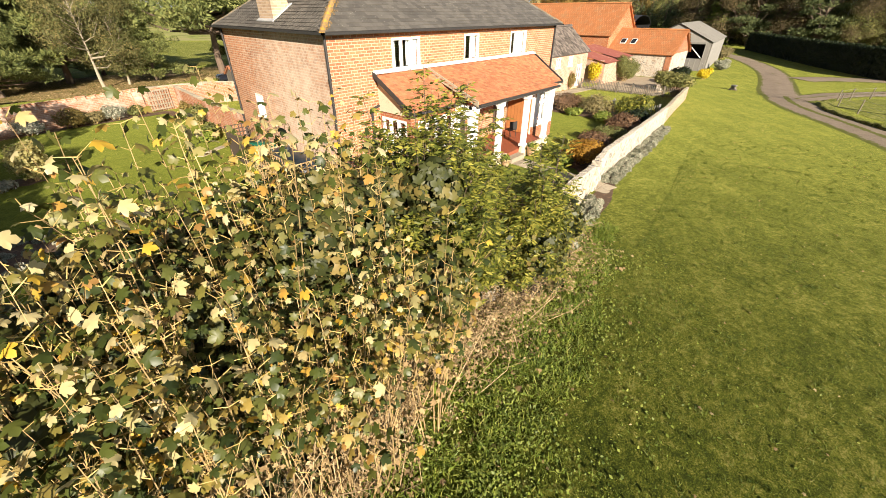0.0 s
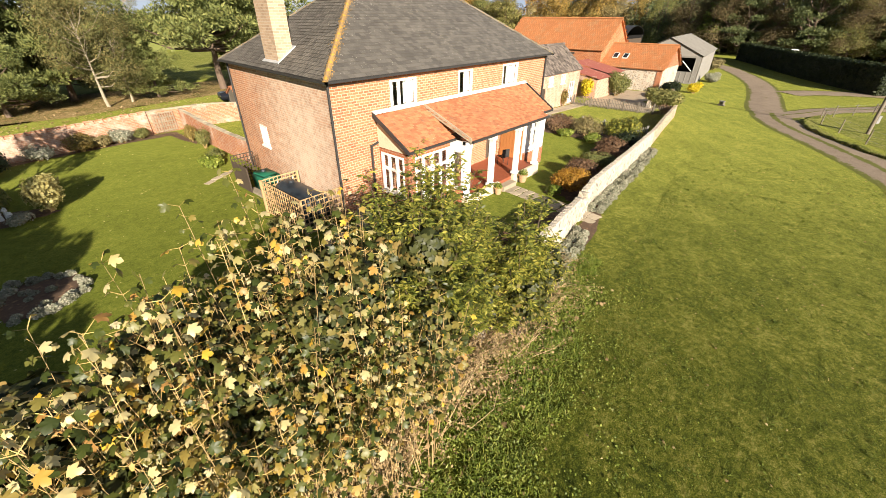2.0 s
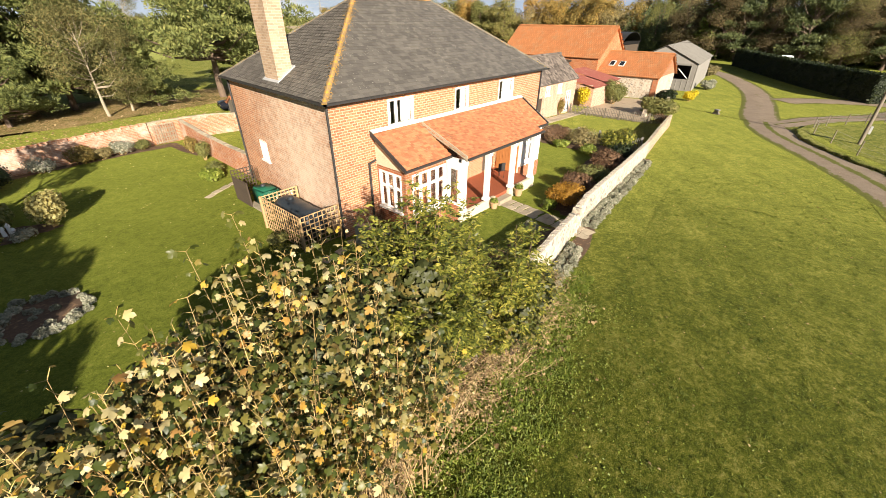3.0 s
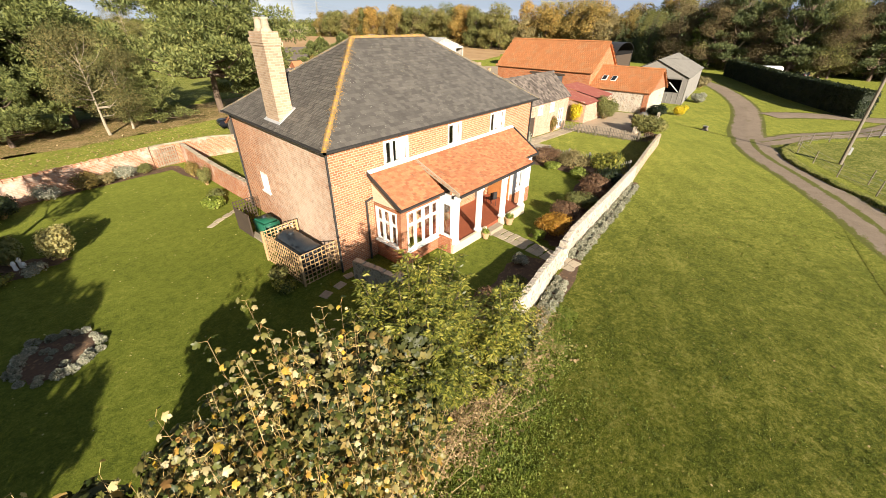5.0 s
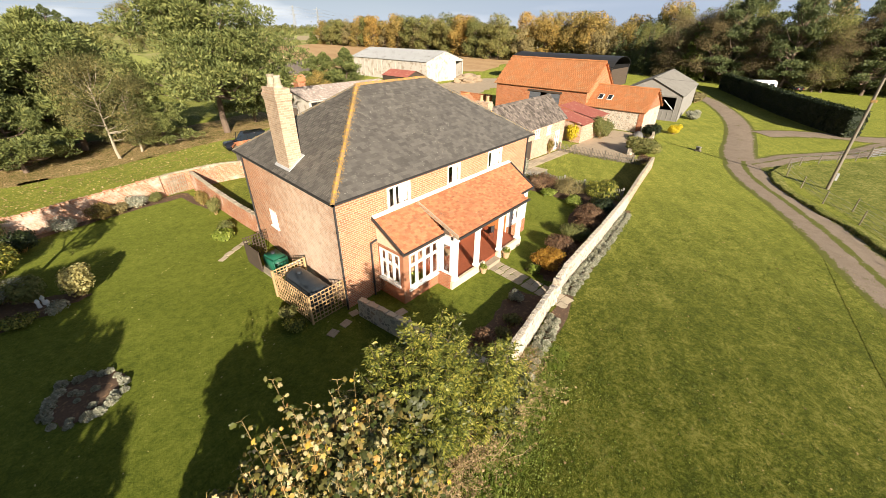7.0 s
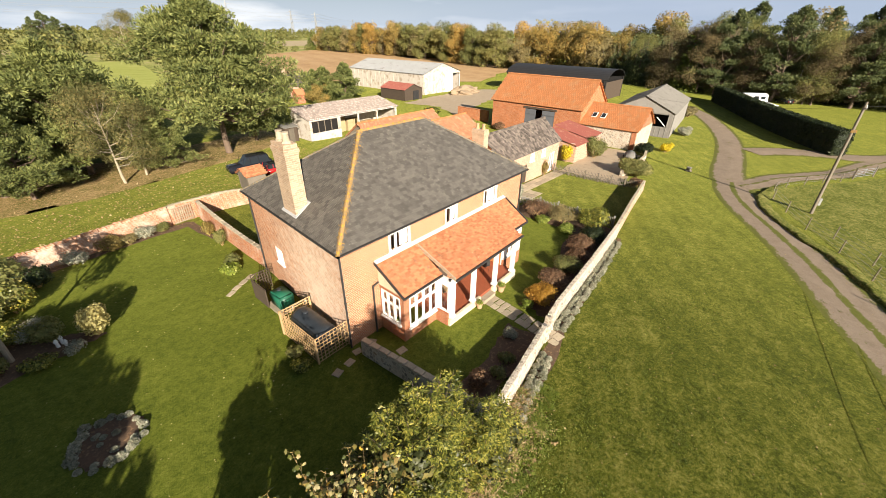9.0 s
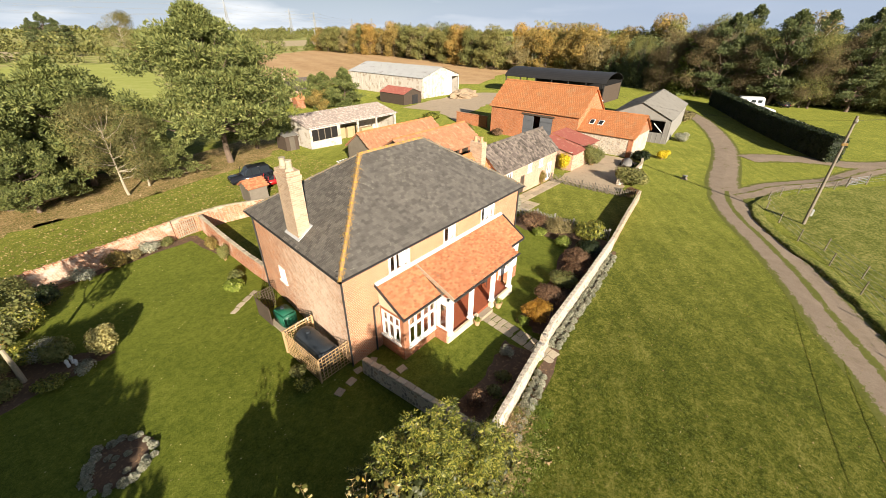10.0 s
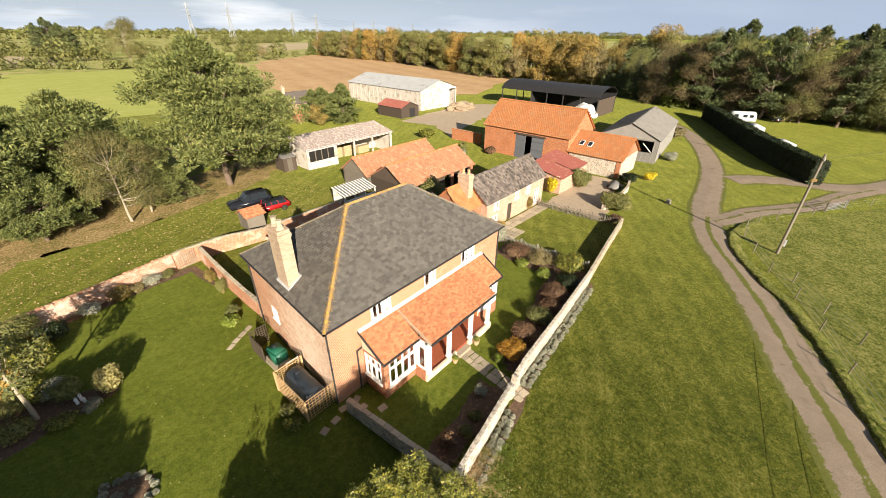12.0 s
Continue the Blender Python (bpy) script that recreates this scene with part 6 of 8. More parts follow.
for x in (-2.25, -0.8, 0.8, 2.25):
    part("post", box(bmesh.new(), x - 0.05, x + 0.05, -1.2, -1.105, -0.3, 1.9), "white_paint", pg)
fh = gabled("far_cottage", 44.0, 53.0, 84.0, 90.0, 2.8, 5.2, "x", "cottage_brick", "mossy_tile", "small far cottage half hidden by conifers", "cottage", None, 0.3)
chimney(fh, -2.5, -1.8, -0.5, 0.5, 4.0, 6.6, "yellow_brick", 1)
ku = gabled("brick_kiosk", 41.5, 43.5, 73.5, 75.5, 1.9, 3.0, "x", "red_brick", "clay_tile", "tiny brick building beside the conifers", "outbuilding", None, 0.15)
tr = thing("boat_trailer", 49.5, 1.8, rz=15, label="pale covered trailer in the cottage yard", category="trailer")
bm = bmesh.new()
solid(bm, [(-1.7, -0.8, 0.3), (1.7, -0.8, 0.3), (1.7, 0.8, 0.3), (-1.7, 0.8, 0.3)], [(-1.4, -0.35, 0.7), (1.3, -0.3, 0.85), (1.3, 0.3, 0.85), (-1.4, 0.35, 0.7)])
bmesh.ops.bevel(bm, geom=bm.edges[:], offset=0.12, segments=2, affect="EDGES")
part("cover", bm, "grey_board", tr, smooth=True)
for sy in (-1, 1):
    part("wheel", rod(bmesh.new(), (0, sy * 0.75, 0.28), (0, sy * 0.92, 0.28), 0.28, n=14), "tyre", tr)
yp = run_wall("yard_low_wall", [(39.6, -0.2), (42.6, -0.6), (45.5, -0.4), (49.5, -0.1), (52.5, 0.6)], [0.7, 0.75, 0.8, 0.8, 0.8], 0.35, "flint", "low rough wall beside the yard", "stone")
su = thing("garden_stump", 48.6, -5.75, label="squat weathered stump table on the grass", category="stump")
part("base", rod(bmesh.new(), (0, 0, -0.1), (0, 0, 0.12), 0.42, 0.4, 10), "old_wood", su)
part("column", rod(bmesh.new(), (0, 0, 0.12), (0, 0, 0.42), 0.3, 0.24, 10), "old_wood", su)
part("plate", rod(bmesh.new(), (0, 0, 0.42), (0, 0, 0.5), 0.34, 0.3, 12), "grey_board", su)


def pylon(bearing, dist, height, z0):
    ex, ey = -7.2, -13.6
    x, y = ex + dist * math.cos(radians(bearing)), ey + dist * math.sin(radians(bearing))
    p = thing("pylon", x, y, z0, rz=bearing - 20, label="distant grey lattice electricity pylon", category="pylon", group="pylons on the horizon")
    bm = bmesh.new()
    w, r = height * 0.085, 0.42
    lv = [(0, 1.0), (0.25, 0.62), (0.5, 0.36), (0.75, 0.2), (1.0, 0.05)]
    for (a, k), (b, q) in zip(lv, lv[1:]):
        for i in range(4):
            c, d = [(-1, -1), (1, -1), (1, 1), (-1, 1)][i], [(-1, -1), (1, -1), (1, 1), (-1, 1)][(i + 1) % 4]
            rod(bm, (c[0] * w * k, c[1] * w * k, a * height), (c[0] * w * q, c[1] * w * q, b * height), r, n=4)
            rod(bm, (c[0] * w * k, c[1] * w * k, a * height), (d[0] * w * q, d[1] * w * q, b * height), r * 0.6, n=4)
    part("tower", bm, "steel", p, kind="stuff")
    for h, s in ((0.68, 0.17), (0.8, 0.2), (0.92, 0.14)):
        part("arm", rod(rod(bmesh.new(), (0, -s * height, h * height), (0, 0, h * height + 1.5), r * 0.7, n=4), (0, s * height, h * height), (0, 0, h * height + 1.5), r * 0.7, n=4), "steel", p)


for bearing, dist, height in ((70.3, 900, 62), (66.3, 870, 62), (59.4, 1000, 56), (56.6, 930, 50), (52.1, 1500, 52), (49.6, 1400, 50), (46.4, 2000, 52), (44.6, 1950, 50)):
    pylon(bearing, dist, height, -6.0)


# the power line: sagging wires from pylon to pylon
def wire_span(a, b, h, side, sag):
    ends = []
    for bearing, dist, height in (a, b):
        ex, ey = -7.2 + dist * math.cos(radians(bearing)), -13.6 + dist * math.sin(radians(bearing))
        d = radians(bearing + 70)
        ends.append(Vector((ex + side * height * 0.18 * math.cos(d), ey + side * height * 0.18 * math.sin(d), -6 + h * height)))
    w = thing("power_line", 0, 0, 0, label="thin dark overhead power line between pylons", category="cable", group="power lines")
    bm = bmesh.new()
    pts = [ends[0].lerp(ends[1], i / 8) - Vector((0, 0, sag * 4 * (i / 8) * (1 - i / 8))) for i in range(9)]
    for p, q in zip(pts, pts[1:]):
        rod(bm, p, q, 0.13, n=4)
    part("wire", bm, "steel", w, kind="stuff")


for a, b in (((70.3, 900, 62), (100, 760, 60)), ((66.3, 870, 62), (95, 720, 60)), ((70.3, 900, 62), (59.4, 1000, 56)), ((66.3, 870, 62), (56.6, 930, 50)), ((59.4, 1000, 56), (52.1, 1500, 52)), ((56.6, 930, 50), (49.6, 1400, 50))):
    for h in (0.7, 0.82, 0.93):
        wire_span(a, b, h, -1, 7)

# ---- plants: leaves ----
leafy("sycamore_leaf", [(0.0, (0.028, 0.042, 0.01)), (0.38, (0.072, 0.088, 0.017)), (0.56, (0.14, 0.14, 0.03)), (0.7, (0.24, 0.185, 0.045)), (0.79, (0.38, 0.27, 0.065)), (0.83, (0.52, 0.41, 0.19)), (0.86, (0.6, 0.38, 0.04)), (0.93, (0.4, 0.22, 0.06)), (1.0, (0.22, 0.12, 0.045))], 0.42, 0.28, 1.05, 0.14)
# top leaves: autumn yellow, plus cream tones that paint the sun's glare
leafy("sunlit_tip_leaf", [(0.0, (0.16, 0.16, 0.05)), (0.3, (0.34, 0.3, 0.11)), (0.55, (0.54, 0.45, 0.22)), (0.75, (0.64, 0.54, 0.31)), (0.85, (0.64, 0.44, 0.06)), (1.0, (0.4, 0.24, 0.08))], 0.42, 0.28, 1.0, 0.14)
# darker leaf mix: the shade deep inside the bushes is put into its colour
leafy("thicket_shade_leaf", [(0.0, (0.02, 0.027, 0.008)), (0.55, (0.07, 0.075, 0.02)), (0.8, (0.17, 0.14, 0.04)), (1.0, (0.32, 0.2, 0.07))], 0.5, 0.15, 1.0, 0.2)
leafy("elder_leaf", [(0.0, (0.036, 0.05, 0.011)), (0.3, (0.11, 0.13, 0.021)), (0.6, (0.28, 0.275, 0.046)), (0.85, (0.5, 0.43, 0.085)), (1.0, (0.512, 0.354, 0.0787))], 0.42, 0.3, 1.0, 0.3)
leafy("dry_leaf", [(0.0, (0.14, 0.09, 0.04)), (0.4, (0.3, 0.2, 0.09)), (0.7, (0.45, 0.33, 0.16)), (1.0, (0.55, 0.44, 0.25))], 0.7, 0.2)
leafy("rough_blade", [(0.0, (0.08, 0.13, 0.016)), (0.5, (0.2, 0.26, 0.034)), (0.8, (0.34, 0.35, 0.07)), (1.0, (0.56, 0.47, 0.2))], 0.5, 0.35, 1.0, 0.25)
leafy("weed_leaf", [(0.0, (0.078, 0.117, 0.0156)), (0.5, (0.202, 0.247, 0.0338)), (0.85, (0.39, 0.416, 0.091)), (1.0, (0.65, 0.546, 0.221))], 0.5, 0.3, 1.0, 0.4)
leafy("pine_needle", [(0.0, (0.05, 0.066, 0.02)), (0.4, (0.15, 0.175, 0.05)), (0.75, (0.27, 0.28, 0.085)), (1.0, (0.42, 0.37, 0.13))], 0.65, 0.25, 1.0, 0.45)
leafy("dark_conifer", [(0.0, (0.05, 0.07, 0.03)), (0.6, (0.13, 0.155, 0.055)), (1.0, (0.27, 0.27, 0.09))], 0.6, 0.15, 1.0, 0.4)
leafy("green_conifer", [(0.0, (0.06, 0.084, 0.0144)), (0.5, (0.144, 0.174, 0.03)), (1.0, (0.264, 0.264, 0.054))], 0.6, 0.2, 1.0, 0.4)
leafy("olive_leaf", [(0.0, (0.085, 0.1, 0.032)), (0.5, (0.185, 0.19, 0.055)), (1.0, (0.36, 0.3, 0.1))], 0.65, 0.28, 1.0, 0.5, 0.4)
leafy("umber_leaf", [(0.0, (0.07, 0.076, 0.024)), (0.5, (0.16, 0.15, 0.05)), (1.0, (0.34, 0.25, 0.09))], 0.7, 0.2, 1.0, 0.4)
leafy("russet_leaf", [(0.0, (0.1, 0.088, 0.038)), (0.5, (0.21, 0.172, 0.072)), (1.0, (0.38, 0.29, 0.12))], 0.7, 0.2, 1.0, 0.4, 0.35)
leafy("amber_leaf", [(0.0, (0.14, 0.11, 0.03)), (0.45, (0.29, 0.22, 0.065)), (0.8, (0.46, 0.31, 0.085)), (1.0, (0.55, 0.31, 0.07))], 0.6, 0.3, 1.0, 0.5, 0.45)
leafy("gold_leaf", [(0.0, (0.25, 0.2, 0.06)), (0.5, (0.45, 0.4, 0.15)), (1.0, (0.6, 0.53, 0.26))], 0.6, 0.3)
leafy("orange_leaf", [(0.0, (0.2, 0.1, 0.02)), (0.5, (0.45, 0.24, 0.03)), (1.0, (0.55, 0.32, 0.05))], 0.6, 0.3)
leafy("brown_leaf", [(0.0, (0.075, 0.05, 0.0312)), (0.5, (0.188, 0.106, 0.0562)), (1.0, (0.325, 0.188, 0.1))], 0.7, 0.2)
leafy("yellow_flower", [(0.0, (0.55, 0.42, 0.02)), (0.6, (0.75, 0.6, 0.03)), (1.0, (0.8, 0.7, 0.08))], 0.6, 0.3)
leafy("grey_leaf", [(0.0, (0.156, 0.163, 0.104)), (0.5, (0.325, 0.325, 0.234)), (0.85, (0.546, 0.494, 0.39)), (1.0, (0.546, 0.429, 0.377))], 0.7, 0.15)
leafy("bare_twig_leaf", [(0.0, (0.075, 0.06, 0.03)), (0.6, (0.19, 0.145, 0.065)), (1.0, (0.36, 0.27, 0.12))], 0.8, 0.15, 1.0, 0.4)
leafy("shade_olive", [(0.0, (0.08, 0.095, 0.03)), (0.6, (0.21, 0.21, 0.06)), (1.0, (0.4, 0.34, 0.1))], 0.7, 0.2, 1.0, 0.45)
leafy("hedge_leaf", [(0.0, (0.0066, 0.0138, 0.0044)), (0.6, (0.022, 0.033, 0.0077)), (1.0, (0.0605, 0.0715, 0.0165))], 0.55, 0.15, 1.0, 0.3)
leafy("white_leaf", [(0.0, (0.1, 0.14, 0.05)), (0.5, (0.35, 0.36, 0.25)), (1.0, (0.62, 0.6, 0.5))], 0.6, 0.25)

MAPLE_V = [(0, 0.3, 0.05), (0, 0, 0), (0.15, 0.02, 0.0), (0.42, -0.02, -0.1), (0.37, 0.2, -0.03), (0.5, 0.3, -0.08), (0.62, 0.55, -0.16), (0.43, 0.6, -0.06), (0.25, 0.57, 0.01), (0.3, 0.78, -0.06), (0, 1.02, -0.18),
           (-0.28, 0.8, -0.05), (-0.24, 0.58, 0.01), (-0.41, 0.62, -0.05), (-0.59, 0.58, -0.14), (-0.48, 0.31, -0.07), (-0.37, 0.18, -0.03), (-0.4, 0.0, -0.09), (-0.16, 0.03, 0.0)]
MAPLE_F = [(0, i, i + 1) for i in range(1, 18)] + [(0, 18, 1)]
CURL_V = [(x * 0.8, y, 0.25 * abs(x) * 2 + 2.2 * z - 0.3 * (y - 0.4) ** 2) for x, y, z in MAPLE_V]
STALK_V = [(-0.035, 0, 0), (0.035, 0, 0), (0.02, 1, 0), (-0.02, 1, 0)]
OVAL_V = [(0, 0, 0), (0.24, 0.3, 0.05), (0.2, 0.7, 0.04), (0, 1, -0.08), (-0.2, 0.7, 0.04), (-0.24, 0.3, 0.05)]
OVAL_F = [(0, 1, 2, 3), (0, 3, 4, 5)]
SLIM_V = [(0, 0, 0), (0.1, 0.4, 0.02), (0, 1, -0.1), (-0.1, 0.4, 0.02)]
SLIM_F = [(0, 1, 2, 3)]
QUAD_V = [(0, 0, 0), (0.34, 0.45, 0.06), (0, 1, -0.06), (-0.34, 0.5, 0.06)]
QUAD_F = [(0, 1, 2, 3)]
TUFT_V = [(0, 0, 0), (0.19, 0.42, 0.07), (0, 1, -0.03), (-0.19, 0.5, 0.07)]
BLADE_V = [(-0.06, 0, 0), (0.06, 0, 0), (0, 1, 0)]
BLADE_F = [(0, 1, 2)]
rnd = np.random.RandomState(11)


def unit(a):
    return a / np.maximum(1e-6, np.linalg.norm(a, axis=1, keepdims=True))


def scatter(name, tv, tf, P, Y, N, S, mat):
    """One mesh of many leaves: place P, the leaf's length along Y, its face towards N, size S."""
    P, Y, N, S = np.asarray(P, float), unit(np.asarray(Y, float)), np.asarray(N, float), np.asarray(S, float)
    X = unit(np.cross(Y, N))
    Z = np.cross(X, Y)
    t = np.array(tv)
    V = P[:, None, :] + S[:, None, None] * (t[None, :, 0, None] * X[:, None, :] + t[None, :, 1, None] * Y[:, None, :] + t[None, :, 2, None] * Z[:, None, :])
    k, n = len(tv), len(P)
    me = bpy.data.meshes.new(name)
    me.vertices.add(n * k)
    me.vertices.foreach_set("co", V.reshape(-1).astype(np.float32))
    sizes = np.array([len(f) for f in tf])
    flat = np.concatenate([np.array(f) for f in tf])
    loops = (flat[None, :] + (np.arange(n) * k)[:, None]).reshape(-1)
    me.loops.add(len(loops))
    me.loops.foreach_set("vertex_index", loops.astype(np.int32))
    starts = np.concatenate([[0], np.cumsum(np.tile(sizes, n))[:-1]])
    me.polygons.add(n * len(tf))
    me.polygons.foreach_set("loop_start", starts.astype(np.int32))
    me.update(calc_edges=True)
    me.validate()
    me.materials.append(MATS[mat])
    return me


# crusts of lichen that spread from the hips over the slates on both sides
rl = random.Random(91)
P, N, S = [], [], []
for a, b, sx, sy, count, wide in ((e0, r0, 1, 1, 1500, 0.13), (e1, r1, -1, 1, 260, 0.1), (e3, r0, 1, -1, 260, 0.1)):
    a, b = Vector(a), Vector(b)
    for i in range(count):
        q = a.lerp(b, rl.random() ** 0.8)
        off, front = abs(rl.gauss(0, wide)), rl.random() < 0.6
        nrm = Vector((0, -sy * (RZ - EV), HY / 2 + O)) if front else Vector((-sx * (RZ - EV), 0, 5.1 + O))
        p = q + (Vector((sx * off, 0, 0)) if front else Vector((0, sy * off, 0)))
        P.append((p.x + SKEW * (p.y + 0.28), p.y, p.z + 0.04)), N.append(nrm.normalized() + Vector((rl.gauss(0, 0.06), rl.gauss(0, 0.06), 0))), S.append(rl.uniform(0.03, 0.1))
for i in range(420):
    v = rl.uniform(0.03, 0.95)
    y = -O + (HY / 2 + O) * v
    x = -O + (5.1 + O) * v + rl.random() ** 1.6 * 9.0 * (1 - 0.5 * v)
    if x < HX + O - (5.1 + O) * v - 0.2:
        P.append((x + SKEW * (y + 0.28), y, EV + (RZ - EV) * v + 0.045)), N.append((0, -(RZ - EV), HY / 2 + O)), S.append(rl.uniform(0.02, 0.07))
crust = np.array(P)
YY = np.cross(np.array(N), rnd.normal(size=(len(N), 3)))
hip_n = 2020
part("lichen_crust", scatter("lichen_crust", OVAL_V, OVAL_F, crust[:hip_n], YY[:hip_n], np.array(N)[:hip_n], S[:hip_n], "lichen"), None, roof, "orange lichen crusts along the hips", kind="stuff")
part("lichen_speck", scatter("lichen_speck", OVAL_V, OVAL_F, crust[hip_n:], YY[hip_n:], np.array(N)[hip_n:], S[hip_n:], "grey_crust"), None, roof, "pale grey lichen spots on the slates", kind="stuff")


def any_dir(n, up=0.0):
    d = rnd.normal(size=(n, 3))
    d[:, 2] += up
    return unit(d)


def blob_points(blobs, n, shell=0.55):
    """Points in the outer shell of lumpy masses (x, y, z, radius, flatness), and the way outwards."""
    w = np.array([b[3] ** 2 * b[4] for b in blobs])
    pick = rnd.choice(len(blobs), n, p=w / w.sum())
    B = np.array(blobs)[pick]
    d = any_dir(n)
    r = shell + (1.08 - shell) * rnd.rand(n) ** 0.6
    off = d * (B[:, 3] * r)[:, None]
    off[:, 2] *= B[:, 4]
    return B[:, :3] + off, d


def foliage(name, blobs, n, size, mat, form="oval", up=0.5, shell=0.55, droop=0.0, spiky=False):
    P, d = blob_points(blobs, n, shell)
    N = unit(d * 1.1 + rnd.normal(size=d.shape) * 0.45 + np.array([0, 0, up]))
    Y = unit(np.cross(N, rnd.normal(size=d.shape)) + np.array([0, 0, -droop]))
    if spiky:
        # needles stand outwards and up from their clump
        Y = unit(d + rnd.normal(size=d.shape) * 0.45 + np.array([0, 0, 0.35]))
        N = unit(np.cross(Y, rnd.normal(size=d.shape)) + np.array([-0.25, -0.45, 0.6]))
    S = size * (0.6 + 0.8 * rnd.rand(n))
    tv, tf = {"oval": (OVAL_V, OVAL_F), "slim": (SLIM_V, SLIM_F), "quad": (QUAD_V, QUAD_F), "tuft": (TUFT_V, QUAD_F), "maple": (MAPLE_V, MAPLE_F)}[form]
    return scatter(name, tv, tf, P, Y, N, S, mat)


def limbs(bm, blobs, foot, r, split=0.35, n=6):
    """A tapered trunk that forks towards the masses of the crown."""
    top = max(b[2] for b in blobs)
    knee = Vector(foot) + Vector((0.01 * top, 0.005 * top, top * split))
    rod(bm, foot, foot + (knee - Vector(foot)) * 0.5 + Vector((0.006, -0.004, 0)) * top, r, r * 0.82, 9)
    rod(bm, foot + (knee - Vector(foot)) * 0.5 + Vector((0.006, -0.004, 0)) * top, knee, r * 0.82, r * 0.65, 9)
    lead = Vector((knee.x, knee.y, top * 0.9))
    rod(bm, knee, lead, r * 0.6, r * 0.12, n)
    for b in blobs:
        c = Vector(b[:3])
        s = min(0.95, max(0.0, (c.z * 0.72 - knee.z) / max(0.1, lead.z - knee.z)))
        a = knee.lerp(lead, s)
        m = a.lerp(c, 0.55) + Vector((0, 0, -0.04 * top))
        q = r * (0.34 - 0.2 * s)
        rod(bm, a, m, q, q * 0.7, 5)
        rod(bm, m, c, q * 0.7, q * 0.2, 5)
    return bm


TREES = {}


def tree_kind(key, h, spread, leaf_mat, bark_mat, n, size, style="broad", seed=0, form="oval", base=0.25, blobs_n=16, trunk=None, crown=2.2):
    """Meshes for one kind of tree, built once and shared by its copies."""
    r = random.Random(seed)
    blobs = []
    if style == "broad":
        for i in range(blobs_n):
            t = r.random() ** 0.8
            z = h * (base + (0.94 - base) * t)
            k = math.sqrt(max(0.05, 1 - ((t - 0.4) / 0.68) ** 2)) * spread * r.uniform(0.35, 0.85)
            a = r.uniform(0, 2 * math.pi)
            blobs.append((k * math.cos(a), k * math.sin(a), z, spread * r.uniform(0.24, 0.42), r.uniform(0.65, 0.95)))
    elif style == "pine":
        # boughs, each carrying several flat-bottomed clumps of needles
        for i in range(blobs_n):
            t = (i + r.random()) / blobs_n
            z = h * (base + (0.97 - base) * t)
            k = spread * (1 - t ** crown) * r.uniform(0.35, 1.0)
            a = r.uniform(0, 2 * math.pi)
            for j in range(7):
                g, b = r.uniform(0.4, 1.05) if j else 0.8, a + r.gauss(0, 0.24)
                blobs.append((k * g * math.cos(b), k * g * math.sin(b), z + (r.gauss(0, 0.014) + 0.02 * g) * h, spread * r.uniform(0.07, 0.125), r.uniform(0.45, 0.65)))
    elif style == "fir":
        for i in range(blobs_n):
            t = (i + 0.5) / blobs_n
            z = h * (base + (1.0 - base) * t)
            k = spread * (1 - t) ** 0.85
            for j in range(max(1, int(6 * (1 - t)) + 1)):
                a = r.uniform(0, 2 * math.pi)
                blobs.append((k * 0.62 * math.cos(a), k * 0.62 * math.sin(a), z - 0.12 * k, max(0.3, k * 0.42), 0.45))
    f = Vector((0, 0, -0.3))
    bm = bmesh.new()
    if style == "fir":
        rod(bm, f, (0, 0, h * 0.97), trunk or h * 0.02, 0.04, 7)
    else:
        limbs(bm, blobs[::7] if style == "pine" else blobs, f, trunk or h * 0.024, base * 0.9 + 0.02)
    TREES[key] = (mesh_of(bm, "trunk", bark_mat), foliage("crown", blobs, n, size, leaf_mat, form, 0.4, 0.5 if style == "pine" else 0.64, spiky=style == "pine"))


def plant_tree(key, x, y, s=1.0, turn=0.0, name="tree", label="", group="", z=None, tall=1.0):
    t = thing(name, x, y, z, turn, label, "tree", group)
    for nm, me in zip(("trunk", "crown"), TREES[key]):
        ob = part(nm, me, None, t)
        ob.matrix_basis = Matrix.Diagonal((s, s, s * tall, 1))
        tagged(ob, kind="stuff") if nm == "crown" else None
    return t


tree_kind("pine_tall", 17.2, 10.4, "pine_needle", "bark", 80000, 0.36, "pine", 3, "tuft", 0.27, 92, 0.42, 2.7)
tree_kind("pine_wide", 13.0, 8.0, "pine_needle", "bark", 52000, 0.36, "pine", 5, "tuft", 0.2, 72, 0.35, 3.6)
tree_kind("pine_low", 9.5, 5.6, "pine_needle", "bark", 42000, 0.22, "pine", 8, "tuft", 0.1, 52, 0.3)
tree_kind("bare_russet", 9.5, 3.7, "umber_leaf", "pale_bark", 15000, 0.17, "broad", 21, "tuft", 0.24, 26, 0.16)
tree_kind("wood_amber", 20.0, 7.6, "amber_leaf", "bark", 5200, 0.62, "broad", 12, "quad", 0.06, 30)
tree_kind("wood_olive", 19.0, 7.6, "olive_leaf", "bark", 5200, 0.62, "broad", 13, "quad", 0.05, 30)
tree_kind("wood_russet", 17.0, 6.6, "russet_leaf", "bark", 4600, 0.58, "broad", 14, "quad", 0.05, 28)
tree_kind("wood_pine", 22.0, 7.0, "pine_needle", "bark", 3720, 0.76, "pine", 15, "quad", 0.14, 38)
tree_kind("wood_fir", 23.0, 4.0, "dark_conifer", "bark", 3100, 0.79, "fir", 16, "quad", 0.03, 16)
tree_kind("wood_green_fir", 20.0, 5.0, "green_conifer", "bark", 3100, 0.76, "fir", 17, "quad", 0.03, 16)
tree_kind("edge_pine", 21.5, 6.6, "dark_conifer", "bark", 20000, 0.5, "pine", 51, "tuft", 0.1, 56, crown=6.0)
